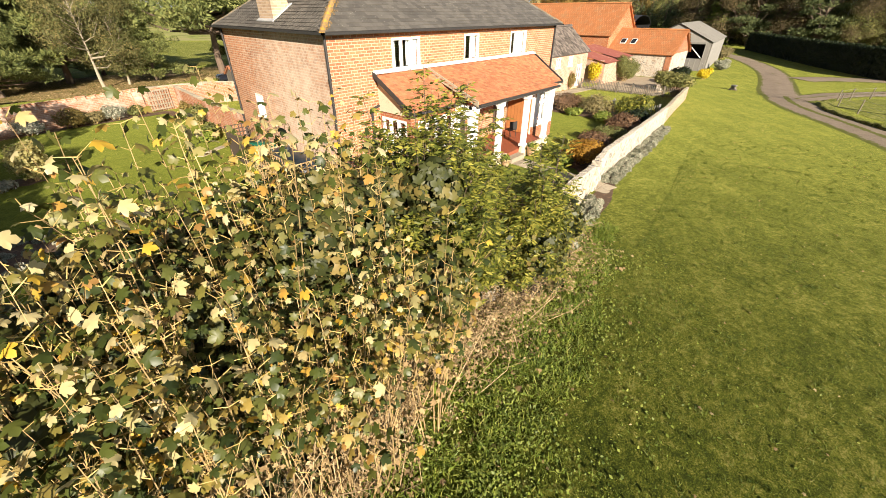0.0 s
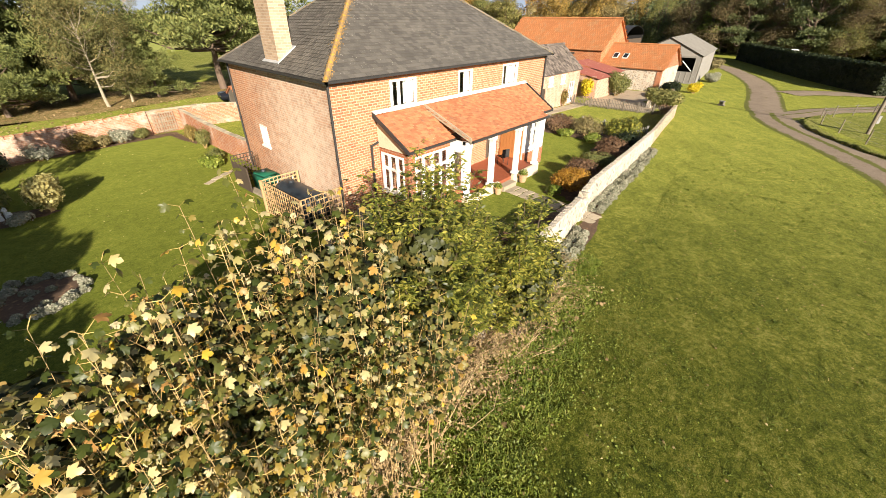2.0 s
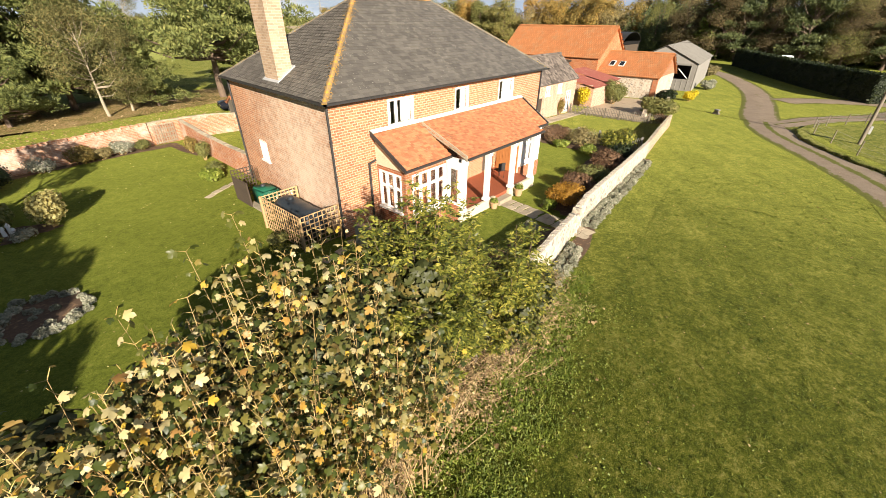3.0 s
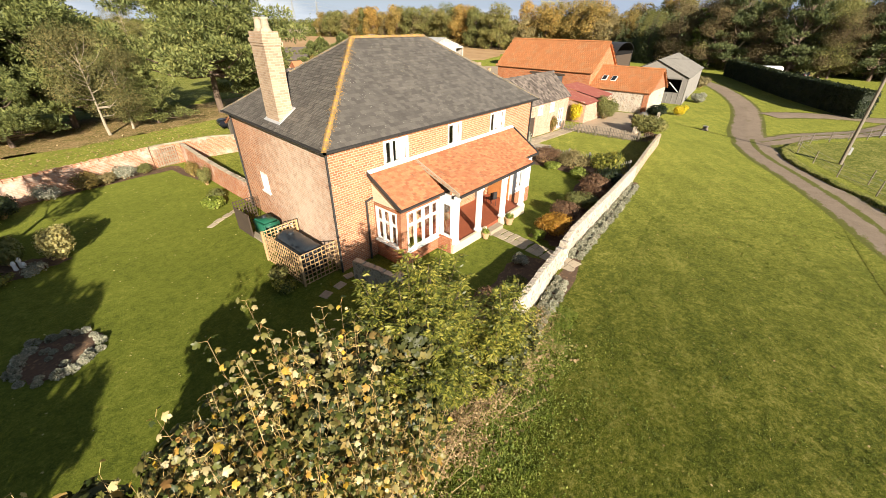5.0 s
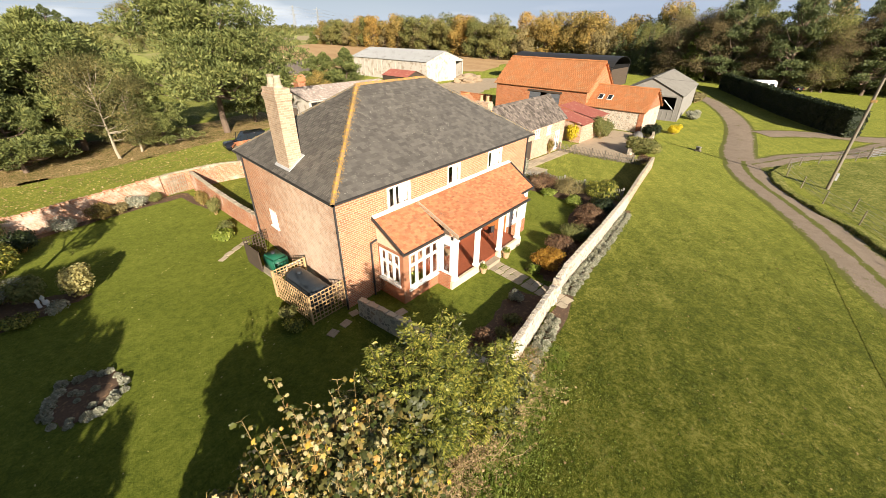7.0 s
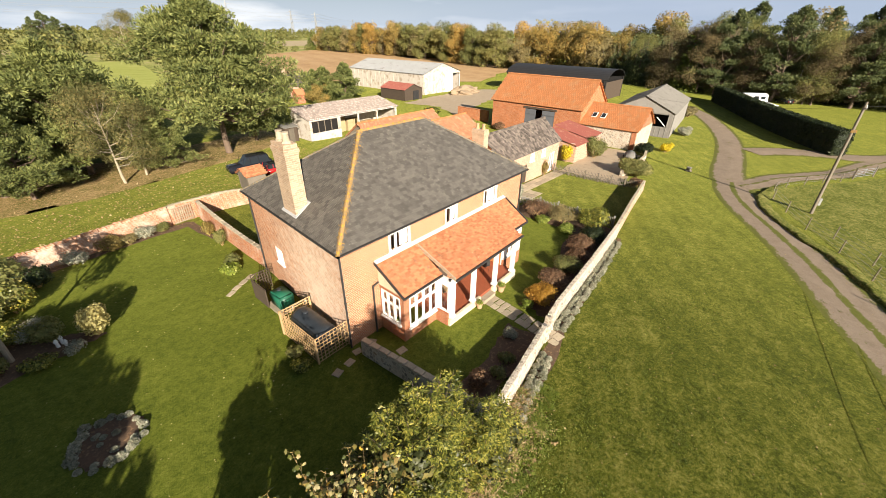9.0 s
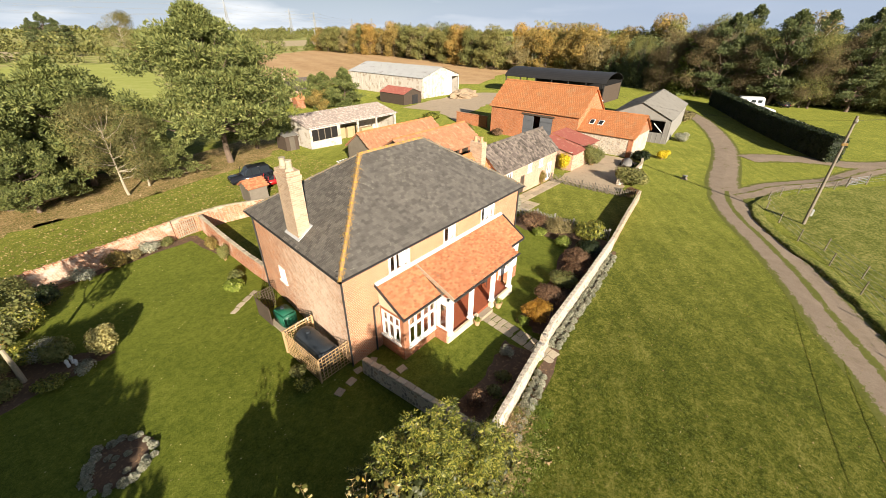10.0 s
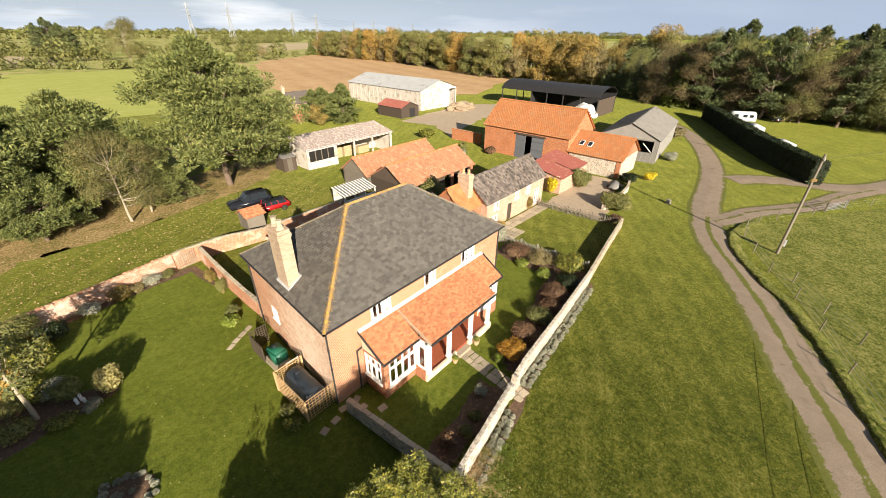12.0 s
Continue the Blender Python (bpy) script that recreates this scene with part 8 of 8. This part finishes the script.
lav_meshes = [lavender(k) for k in range(3)]
spots = []
for (ax, ay), (bx, by) in zip([(1.6, -8.35), (6.5, -7.55), (8.2, -7.15), (15, -6.6), (21.5, -5.95)], [(6.5, -7.55), (6.7, -7.5), (15, -6.6), (21.5, -5.95)]):
    L = math.hypot(bx - ax, by - ay)
    for i in range(int(L / 0.42)):
        for o in (0.16, -0.2):
            s = (i + rw.uniform(-0.15, 0.15)) * 0.42 / L
            spots.append((ax + (bx - ax) * s + 0.05 * rw.gauss(0, 1), ay + (by - ay) * s + o + rw.uniform(-0.06, 0.06), rw.uniform(0.8, 1.15)))
for a in range(22):
    t = a / 22 * 2 * math.pi
    if 0.95 * math.sin(t) > -2:
        spots.append((-9.3 + 1.08 * math.cos(t) + rw.gauss(0, 0.07), 3.0 + 1.15 * math.sin(t) + rw.gauss(0, 0.07), rw.uniform(0.6, 1.1)))
for a in range(9):
    spots.append((-9.3 + rw.uniform(-0.75, 0.75), 3.0 + rw.uniform(-0.8, 0.8), rw.uniform(0.4, 0.75)))
for k, (x, y, s) in enumerate(spots):
    lv = thing("lavender_clump", x, y, rz=rw.uniform(0, 360), label="clipped grey lavender clump", category="lavender", group="lavender clumps")
    part("foliage", lav_meshes[k % 3], None, lv, kind="stuff").matrix_basis = Matrix.Diagonal((s, s, s * 0.95, 1))

# ---- the overgrown thicket beside the lawn ----
def sapling(x, y, h, spread, stems, seed, low=0.5):
    """A clump of sycamore shoots: bare golden stems below, pairs of lobed leaves on stalks along the upper shoots."""
    r = random.Random(seed)
    sp = thing("sycamore_sapling", x, y, 0, 0, "tan-stemmed sycamore saplings with pale autumn leaves", "sapling", "thicket")
    bm = bmesh.new()
    P, Y, N, S, tip = [], [], [], [], []
    KP, KY, KS = [], [], []
    lines = []
    for i in range(stems):
        a, k = r.uniform(0, 6.283), spread * math.sqrt(r.random())
        top = h * (r.uniform(0.62, 0.95) if r.random() < 0.8 else r.uniform(0.95, 1.1))
        f = Vector((k * math.cos(a) * 0.6, k * math.sin(a) * 0.6, -0.1))
        t = Vector((k * math.cos(a) * 1.25 + r.gauss(0, 0.2), k * math.sin(a) * 1.25 + r.gauss(0, 0.2), top))
        m = f.lerp(t, 0.5) + Vector((r.gauss(0, 0.13), r.gauss(0, 0.13), 0))
        q = r.uniform(0.006, 0.014)
        rod(bm, f, m, q, q * 0.75, 4)
        rod(bm, m, t, q * 0.75, q * 0.3, 4)
        lines.append((f, m, t))
        # a side shoot or two
        for j in range(r.randrange(3)):
            g = r.uniform(0.45, 0.8)
            p = f.lerp(m, g * 2) if g < 0.5 else m.lerp(t, g * 2 - 1)
            b = r.uniform(0, 6.283)
            e = p + Vector((math.cos(b) * 0.28, math.sin(b) * 0.28, r.uniform(0.3, 0.6)))
            rod(bm, p, e, q * 0.5, q * 0.25, 3)
            lines.append((p, p.lerp(e, 0.5), e))
    part("brushwood", bm, "twig", sp, "bare golden upright stems", kind="stuff")
    for f, m, t in lines:
        length = (t - f).length
        g, turn = (low if length > 1.2 else 0.25) + r.uniform(0, 0.12), r.uniform(0, 6.283)
        while g < 1.02:
            p = f.lerp(m, g * 2) if g < 0.5 else m.lerp(t, min(1.0, g * 2 - 1))
            turn += 1.571 + r.gauss(0, 0.25)
            for b in (turn, turn + 3.1416):
                if r.random() < 0.3 - 0.2 * g:
                    continue
                o = Vector((math.cos(b), math.sin(b), r.uniform(0.0, 0.9)))
                L = r.uniform(0.05, 0.16) * (1.25 - 0.5 * g)
                KP.append(p), KY.append(o), KS.append(L * o.length)
                P.append(p + o * L), Y.append((o.x, o.y, r.uniform(-0.75, -0.05))), N.append((r.gauss(-0.2, 0.75), r.gauss(-0.35, 0.75), 0.9)), S.append(r.uniform(0.05, 0.13)), tip.append(g > 0.86 and p.z > 0.7 * h and r.random() < 0.32)
            g += r.uniform(0.1, 0.2) / max(0.5, length)
    part("leaf_stalk_cover", scatter("leaf_stalk_cover", STALK_V, [(0, 1, 2, 3)], KP, KY, [(r.gauss(-0.3, 0.5), r.gauss(-0.6, 0.5), 0.6) for k in KP], KS, "petiole"), None, sp, "thin reddish leaf stalks", kind="stuff")
    D = []
    for i in range(120):
        f, m, t = lines[i % len(lines)]
        D.append(f.lerp(m, r.uniform(0.3, 1.2)) + Vector((r.gauss(0, 0.1), r.gauss(0, 0.1), 0)))
    part("dead_leaf_cover", scatter("dead_leaf_cover", CURL_V, MAPLE_F, D, [(r.gauss(0, 1), r.gauss(0, 1), -1.0) for d in D], [(r.gauss(0, 0.7) - 0.3, r.gauss(0, 0.7) - 0.7, 0.6) for d in D], [r.uniform(0.05, 0.12) for d in D], "dry_leaf"), None, sp, "curled dry brown leaves", kind="stuff")
    return sp, P, Y, N, S, tip


leaf_one = scatter("leaf", MAPLE_V, MAPLE_F, [(0, 0, 0)], [(0, 1, 0)], [(0, 0, 1)], [1.0], "sunlit_tip_leaf")
rs_ = random.Random(31)
near_left = 300
clumps = []
for i in range(13):
    for j in range(4):
        x = -12.6 + i * 0.82 + rs_.uniform(-0.2, 0.2)
        y = -9.15 + j * 0.75 + rs_.uniform(-0.2, 0.2)
        if x > -4.6 or x < -10.0 or (j > 0 and x > -4.9) or y > -7.4 + 0.25 * min(0.0, x + 6.8) or (j == 3 and x > -6.2):
            continue
        h = 4.75 + 0.3 * math.sin(x * 1.3) + rs_.uniform(-0.3, 0.25) - (0.75 if j == 0 else 0.0) - max(0.0, (x + 5.2) * 0.3) - max(0.0, (-8.8 - x) * 0.35) + (0.45 if j == 2 and abs(x + 6.0) < 0.8 else 0.0)
        clumps.append((x, y, h))
for k, (x, y, h) in enumerate(clumps):
    sp, P, Y, N, S, tip = sapling(x, y, h, 0.6, 27, 100 + k, 0.66 if y < -8.8 else 0.52)
    P, Y, N, S, tip = np.array(P), np.array(Y), np.array(N), np.array(S), np.array(tip)
    close = [i for i in range(len(P)) if abs(x + P[i][0] + 7.6) < 1.6 and P[i][2] > 3.4 and y + P[i][1] < -8.6 and tip[i]]
    take = close[:max(0, min(70, near_left))]
    near_left -= len(take)
    keep = np.ones(len(P), bool)
    for i in take:
        yv = Vector(Y[i]).normalized()
        xv = yv.cross(Vector(N[i])).normalized()
        m = Matrix((xv, yv, xv.cross(yv))).transposed().to_4x4()
        m.translation = Vector(P[i])
        part("leaf", leaf_one, None, sp).matrix_basis = m @ Matrix.Scale(float(S[i]), 4)
        keep[i] = False
    for nm, sel, mat in (("foliage", keep & ~tip, "sycamore_leaf"), ("tip_foliage", keep & tip, "sunlit_tip_leaf")):
        part(nm, scatter(nm, MAPLE_V, MAPLE_F, P[sel], Y[sel], N[sel], S[sel], mat), None, sp, "" if nm == "foliage" else "yellow lobed leaves at the tips, cream where sun glare is painted", kind="stuff")
# understorey of the thicket: leaves that close the gaps, coloured dark for the shade within
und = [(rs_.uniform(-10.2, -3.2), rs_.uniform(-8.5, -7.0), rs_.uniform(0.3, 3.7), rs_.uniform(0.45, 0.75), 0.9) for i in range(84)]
tagged(new("thicket_undergrowth", foliage("thicket_undergrowth", und, 52000, 0.15, "thicket_shade_leaf", "maple", 0.2)), "leafy undergrowth inside the thicket, tinted dark as its shade", "undergrowth", kind="stuff")


def shoots(n, cx, cy, rx, ry, h, seed, per=11):
    """Arching shoots from one root: their stems, and along the outer half of each the compound leaves with paired narrow leaflets."""
    r = random.Random(seed)
    bm = bmesh.new()
    P, Y, N, S = [], [], [], []
    for i in range(n):
        a, k = r.uniform(0, 6.283), math.sqrt(r.random())
        lobe = 1 + 0.16 * math.sin(3 * a + seed) + 0.1 * math.sin(7 * a)
        top = h * (1 - 0.5 * k ** 2.2) * (r.uniform(0.5, 0.92) if r.random() < 0.85 else r.uniform(0.92, 1.12))
        t = Vector((cx + rx * lobe * k * math.cos(a) * r.uniform(0.85, 1.15), cy + ry * lobe * k * math.sin(a) * r.uniform(0.85, 1.15), top))
        f = Vector((cx + (t.x - cx) * 0.3, cy + (t.y - cy) * 0.3, -0.1))
        m = f.lerp(t, 0.55) + Vector(((t.x - cx) * -0.12, (t.y - cy) * -0.12, 0.1 * top))
        rod(bm, f, m, 0.016, 0.01, 4)
        rod(bm, m, t, 0.01, 0.004, 4)
        for j in range(per):
            g = r.random() ** 0.6
            b = r.uniform(0, 6.283)
            o = Vector((math.cos(b), math.sin(b), r.uniform(0.0, 0.8))).normalized()
            side = o.cross(Vector((0, 0, 1))).normalized()
            p, L = m.lerp(t, g), r.uniform(0.14, 0.26)
            nv = Vector((r.gauss(-0.25, 0.35), r.gauss(-0.45, 0.35), 1.0))
            for e in range(4):
                s = 0.35 + 0.65 * e / 3
                c = p + o * L * s - Vector((0, 0, 0.25 * L * s * s))
                for sd in ((-1, 1) if e < 3 else (0,)):
                    d = side * sd * 0.9 + o * (0.55 if sd else 1.0) + Vector((r.gauss(0, 0.12), r.gauss(0, 0.12), -0.25 + r.gauss(0, 0.12)))
                    P.append(c), Y.append(d), N.append(nv + Vector((r.gauss(0, 0.25), r.gauss(0, 0.25), 0))), S.append(r.uniform(0.085, 0.145) * (1.1 if e == 3 else 1.0))
    return bm, P, Y, N, S


LANCE_V = [(0, 0, 0), (0.16, 0.4, 0.03), (0, 1, -0.12), (-0.16, 0.4, 0.03)]
# the green elder bush at the thicket's end, and a lower one beside the wall
for x, y, n, rx, ry, h, seed, nm, lb in ((-3.0, -7.5, 430, 2.4, 1.65, 4.9, 77, "elder_bush", "large ragged green elder bush with narrow leaves"), (-0.8, -8.75, 120, 1.25, 0.7, 3.7, 78, "elder_shoot", "leafy elder shoots beside the end of the wall")):
    eb = thing(nm, x, y, 0, 0, lb, "bush", "thicket")
    bm, P, Y, N, S = shoots(n, 0, 0, rx, ry, h, seed, 24)
    part("brushwood", bm, "bark", eb, kind="stuff")
    part("foliage", scatter("foliage", LANCE_V, SLIM_F, P, Y, N, S, "elder_leaf"), None, eb, kind="stuff")
    # core leaves tinted dark to stand for shade between the shoots
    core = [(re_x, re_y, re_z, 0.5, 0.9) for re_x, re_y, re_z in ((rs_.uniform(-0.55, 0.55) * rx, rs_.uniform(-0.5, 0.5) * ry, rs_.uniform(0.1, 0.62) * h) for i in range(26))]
    part("inner_foliage", foliage("inner_foliage", core, 4200 if h > 3 else 1300, 0.13, "thicket_shade_leaf", "quad", 0.2), None, eb, kind="stuff")


def foot(x):
    """Where the thicket's foot lies along x."""
    return float(np.interp(x, (-13, -6.3, -4.7, 0, 1.6, 4), (-9.6, -9.0, -8.7, -8.6, -8.1, -7.9)))


def lawn_edge(x):
    return float(np.interp(x, (-13, -4.7, -0.9, 3.8), (-11.8, -10.7, -9.8, -8.4)))


# dry bramble and dead stems along the front
br = thing("bramble", 0, 0, 0, 0, "dry tan bramble and dead stems along the thicket", "bramble", "thicket")
bm = bmesh.new()
P, Y, N, S = [], [], [], []
for i in range(760):
    x = rs_.uniform(-10.2, 2.4)
    y = foot(x) + rs_.gauss(0.15, 0.38)
    hh = rs_.uniform(0.35, 1.0) * float(np.interp(x, (-12, -5, -3, 2.4), (2.6, 2.2, 1.35, 0.6)))
    q = Vector((x + rs_.gauss(0, 0.55), y + rs_.gauss(-0.25, 0.4), hh))
    e = rs_.uniform(0.004, 0.011)
    bend = Vector((x, y, 0)).lerp(q, 0.55) + Vector((rs_.gauss(0, 0.12), rs_.gauss(0, 0.12), 0.08))
    rod(bm, (x, y, 0), bend, e, e * 0.75, 4)
    rod(bm, bend, q, e * 0.75, e * 0.4, 4)
    w = q + Vector((rs_.gauss(0, 0.25), rs_.gauss(-0.1, 0.25), -rs_.uniform(0, 0.4) * hh))
    rod(bm, q, w, e * 0.4, 0.002, 3)
    for j in range(14):
        p = Vector((x, y, 0)).lerp(q, rs_.uniform(0.25, 1.0)) if j < 6 else q.lerp(w, rs_.random())
        P.append(p + Vector((rs_.gauss(0, 0.05), rs_.gauss(0, 0.05), rs_.gauss(0, 0.04)))), Y.append((rs_.gauss(0, 1), rs_.gauss(0, 1), -0.6)), N.append((rs_.gauss(0, 0.6) - 0.2, rs_.gauss(0, 0.6) - 0.5, 0.8)), S.append(rs_.uniform(0.03, 0.075))
part("brushwood", bm, "dry_stem", br, "thin dry tan stems", kind="stuff")
part("foliage", scatter("foliage", QUAD_V, QUAD_F, P, Y, N, S, "dry_leaf"), None, br, kind="stuff")
# weeds between the bramble and the lawn
n = 52000
wx, wv = rnd.uniform(-10.5, 3.6, n), rnd.rand(n) ** 0.9
A, B = np.array([foot(x) for x in wx]), np.array([lawn_edge(x) for x in wx])
wy = A + 0.25 + (B - A - 0.45) * wv + 0.22 * np.sin(wx * 2.1) * wv + 0.15 * np.sin(wx * 5.3 + 1) * wv
lump = np.array([noise.noise(Vector((x * 1.6, y * 1.6, 7.0))) for x, y in zip(wx, wy)])
sel = rnd.rand(n) < (1.0 - 0.55 * wv) * (0.75 + 0.9 * lump)
wx, wy, wv, lump = wx[sel], wy[sel], wv[sel], lump[sel]
wp = np.stack([wx, wy, 0.02 + (0.24 * (1 - wv) + 0.07) * rnd.rand(len(wx)) * np.clip(0.55 + lump, 0.15, 1.2)], 1)
wn_ = rnd.normal(size=wp.shape) * 0.8 + np.array([-0.2, -0.4, 0.8])
tagged(new("weeds", scatter("weeds", TUFT_V, QUAD_F, wp, np.cross(wn_, rnd.normal(size=wp.shape)), wn_, 0.035 + 0.06 * rnd.rand(len(wx)) ** 2, "weed_leaf")), "low green nettles and weeds at the foot of the thicket", "weeds", kind="stuff")
n = 70000
rx_, rv = rnd.uniform(-10.5, 4.2, n), rnd.rand(n)
A, B = np.array([foot(x) for x in rx_]), np.array([lawn_edge(x) for x in rx_])
ry_ = A + 0.1 + (B - A - 0.9) * rv + 0.2 * np.sin(rx_ * 3.1)
clump = np.array([noise.noise(Vector((x * 2.3, y * 2.3, 11.0))) for x, y in zip(rx_, ry_)])
sel = rnd.rand(n) < 0.35 + 1.3 * clump
rp = np.stack([rx_[sel], ry_[sel], np.zeros(int(sel.sum()))], 1)
tagged(new("rough_grass", scatter("rough_grass", BLADE_V, BLADE_F, rp, any_dir(len(rp), 1.1), rnd.normal(size=rp.shape) + np.array([-0.3, -0.6, 0.2]), (0.1 + 0.2 * rnd.rand(len(rp))) * (1.15 - 0.6 * rv[sel]), "rough_blade")), "long rough grass at the foot of the thicket", "grass", kind="stuff")
n = 4200
lx, lv = rnd.uniform(-10.5, 3.4, n), rnd.exponential(0.35, n)
ly = np.array([foot(x) for x in lx]) + 0.35 - lv + 0.15 * np.sin(lx * 2.3)
lp = np.stack([lx, ly, 0.04 + 0.28 * rnd.rand(n) * np.exp(-lv * 1.6)], 1)
ln = rnd.normal(size=lp.shape) * 0.6 + np.array([-0.3, -0.5, 0.9])
tagged(new("leaf_litter_drift", scatter("leaf_litter_drift", CURL_V, MAPLE_F, lp, np.cross(ln, rnd.normal(size=lp.shape)), ln, 0.04 + 0.08 * rnd.rand(n), "dry_leaf")), "drift of curled dry leaves along the thicket's foot", "fallen leaves", kind="stuff")
n = 15000
ox = rnd.uniform(-9.5, 3.6, n)
oy = np.array([lawn_edge(x) for x in ox]) + 0.45 - 0.75 * rnd.exponential(1.0, n)
far = np.array([noise.noise(Vector((x * 1.1, y * 1.1, 2.0))) for x, y in zip(ox, oy)])
sel = rnd.rand(n) < 0.55 + 1.1 * far
op = np.stack([ox[sel], oy[sel], 0.015 + 0.05 * rnd.rand(int(sel.sum()))], 1)
on = rnd.normal(size=op.shape) * 0.4 + np.array([-0.2, -0.45, 1])
tagged(new("clover", scatter("clover", QUAD_V, QUAD_F, op, np.cross(on, rnd.normal(size=op.shape)), on, 0.03 + 0.05 * rnd.rand(len(op)) ** 2, "weed_leaf")), "clover and small weeds spreading into the lawn", "weeds", kind="stuff")
dk = thing("dock_plant", -4.95, -9.35, 0, 0, "large-leaved green dock plant among the weeds", "plant")
for i in range(18):
    a = i * 2.4
    l = rs_.uniform(0.28, 0.44)
    me = scatter("leaf", OVAL_V, OVAL_F, [(0, 0, 0.15 + 0.03 * i)], [(math.cos(a), math.sin(a), 0.25 + 0.03 * i)], [(-0.3 * math.cos(a), -0.3 * math.sin(a), 1)], [l], "weed_leaf")
    part("leaf", me, None, dk)
# taller saplings that stand on past the thicket and shade the lawn
tree_kind("sycamore", 6.6, 2.3, "sycamore_leaf", "twig", 9000, 0.2, "broad", 41, "quad", 0.06, 22, 0.09)
for x, y, s in ((-15.6, -5.6, 0.9), (-17.4, -5.2, 1.1), (-19.4, -6.0, 1.4), (-21.6, -6.4, 1.4), (-18.6, -3.8, 1.2), (-15.2, -9.0, 0.74), (-16.6, -7.8, 0.8), (-16.5, -2.6, 0.75)):
    plant_tree("sycamore", x, y, s, x * 31, "young_sycamore", "young sycamore tree in autumn leaf", "thicket")

# ---- grass, tufts and fallen leaves ----
n = 150000
gx = np.where(rnd.rand(n) < 0.12, rnd.uniform(-20, -8, n), -8 + 24 * rnd.rand(n) ** 1.5)
gy = -10.0 - 12 * rnd.rand(n) ** 1.4 + (gx + 4) * 0.11 * (gx < 4) + np.maximum(0, gx - 4) * 0.12
patchy = np.array([noise.noise(Vector((x * 0.5, y * 0.5, 3.0))) for x, y in zip(gx, gy)])
keep = rnd.rand(n) < 0.55 + 0.8 * patchy
gx, gy = gx[keep], gy[keep]
gp = np.stack([gx, gy, np.array([ground_z(x) for x in gx])], 1)
tagged(new("grass", scatter("grass", BLADE_V, BLADE_F, gp, any_dir(len(gp), 1.6), rnd.normal(size=gp.shape), 0.04 + 0.06 * rnd.rand(len(gp)), "grass_blade")), "short green lawn grass blades", "grass", kind="stuff")
# coarse tufts that stand out of the mown turf
rt = np.random.RandomState(23)
n = 1500
cx_ = -8 + 30 * rt.rand(n) ** 1.4
cy_ = -10.4 - 12 * rt.rand(n) + np.maximum(0, cx_) * 0.12
ci = np.repeat(np.arange(n), 16)
cp = np.stack([cx_[ci] + rt.normal(size=len(ci)) * 0.045, cy_[ci] + rt.normal(size=len(ci)) * 0.045, np.array([ground_z(x) for x in cx_])[ci]], 1)
tagged(new("grass_tufts", scatter("grass_tufts", BLADE_V, BLADE_F, cp, any_dir(len(cp), 0.9), rt.normal(size=cp.shape), (0.05 + 0.07 * rt.rand(n))[ci] * (0.7 + 0.6 * rt.rand(len(ci))), "grass_blade")), "coarse dark tufts in the mown grass", "grass", kind="stuff")
n = 2600
tx, ty = rnd.uniform(-8, 34, n), rnd.uniform(-22, -8.5, n)
sel = ty < -9.6 + 0.11 * np.maximum(0, tx)
tx, ty = tx[sel], ty[sel]
tp_ = np.stack([tx, ty, np.array([ground_z(x) + 0.01 for x in tx])], 1)
tagged(new("lawn_weeds", scatter("lawn_weeds", OVAL_V, OVAL_F, tp_, any_dir(len(tp_)) * np.array([1, 1, 0.15]), rnd.normal(size=tp_.shape) * 0.15 + np.array([0, 0, 1]), 0.03 + 0.05 * rnd.rand(len(tp_)), "weed_leaf")), "small weeds and clover in the lawn", "weeds", kind="stuff")


def fallen(name, n, x0, x1, y0, y1, size, mat, label, form="oval"):
    p = np.stack([rnd.uniform(x0, x1, n), rnd.uniform(y0, y1, n), np.zeros(n)], 1)
    p[:, 2] = np.array([ground_z(x) for x in p[:, 0]]) + 0.03
    tv, tf = (MAPLE_V, MAPLE_F) if form == "maple" else (OVAL_V, OVAL_F)
    nn = rnd.normal(size=p.shape) * 0.35 + np.array([0, 0, 1])
    tagged(new(name, scatter(name, tv, tf, p, np.cross(nn, rnd.normal(size=p.shape)), nn, size * (0.6 + 0.8 * rnd.rand(n)), mat)), label, "fallen leaves", kind="stuff")


fallen("fallen_leaves", 300, -9, 2, -10.1, -8.6, 0.1, "dry_leaf", "fallen dry leaves under the thicket", "maple")
fallen("lawn_leaves", 700, -10, 30, -24, -9.0, 0.05, "dry_leaf", "scattered fallen leaves on the lawn", "maple")
fallen("garden_leaves", 260, -12, 0, -2, 20, 0.05, "gold_leaf", "scattered fallen leaves on the garden lawn", "maple")
fallen("tree_leaves", 6000, -14, 20, 23, 42, 0.11, "dry_leaf", "yellow leaves fallen under the trees", "maple")
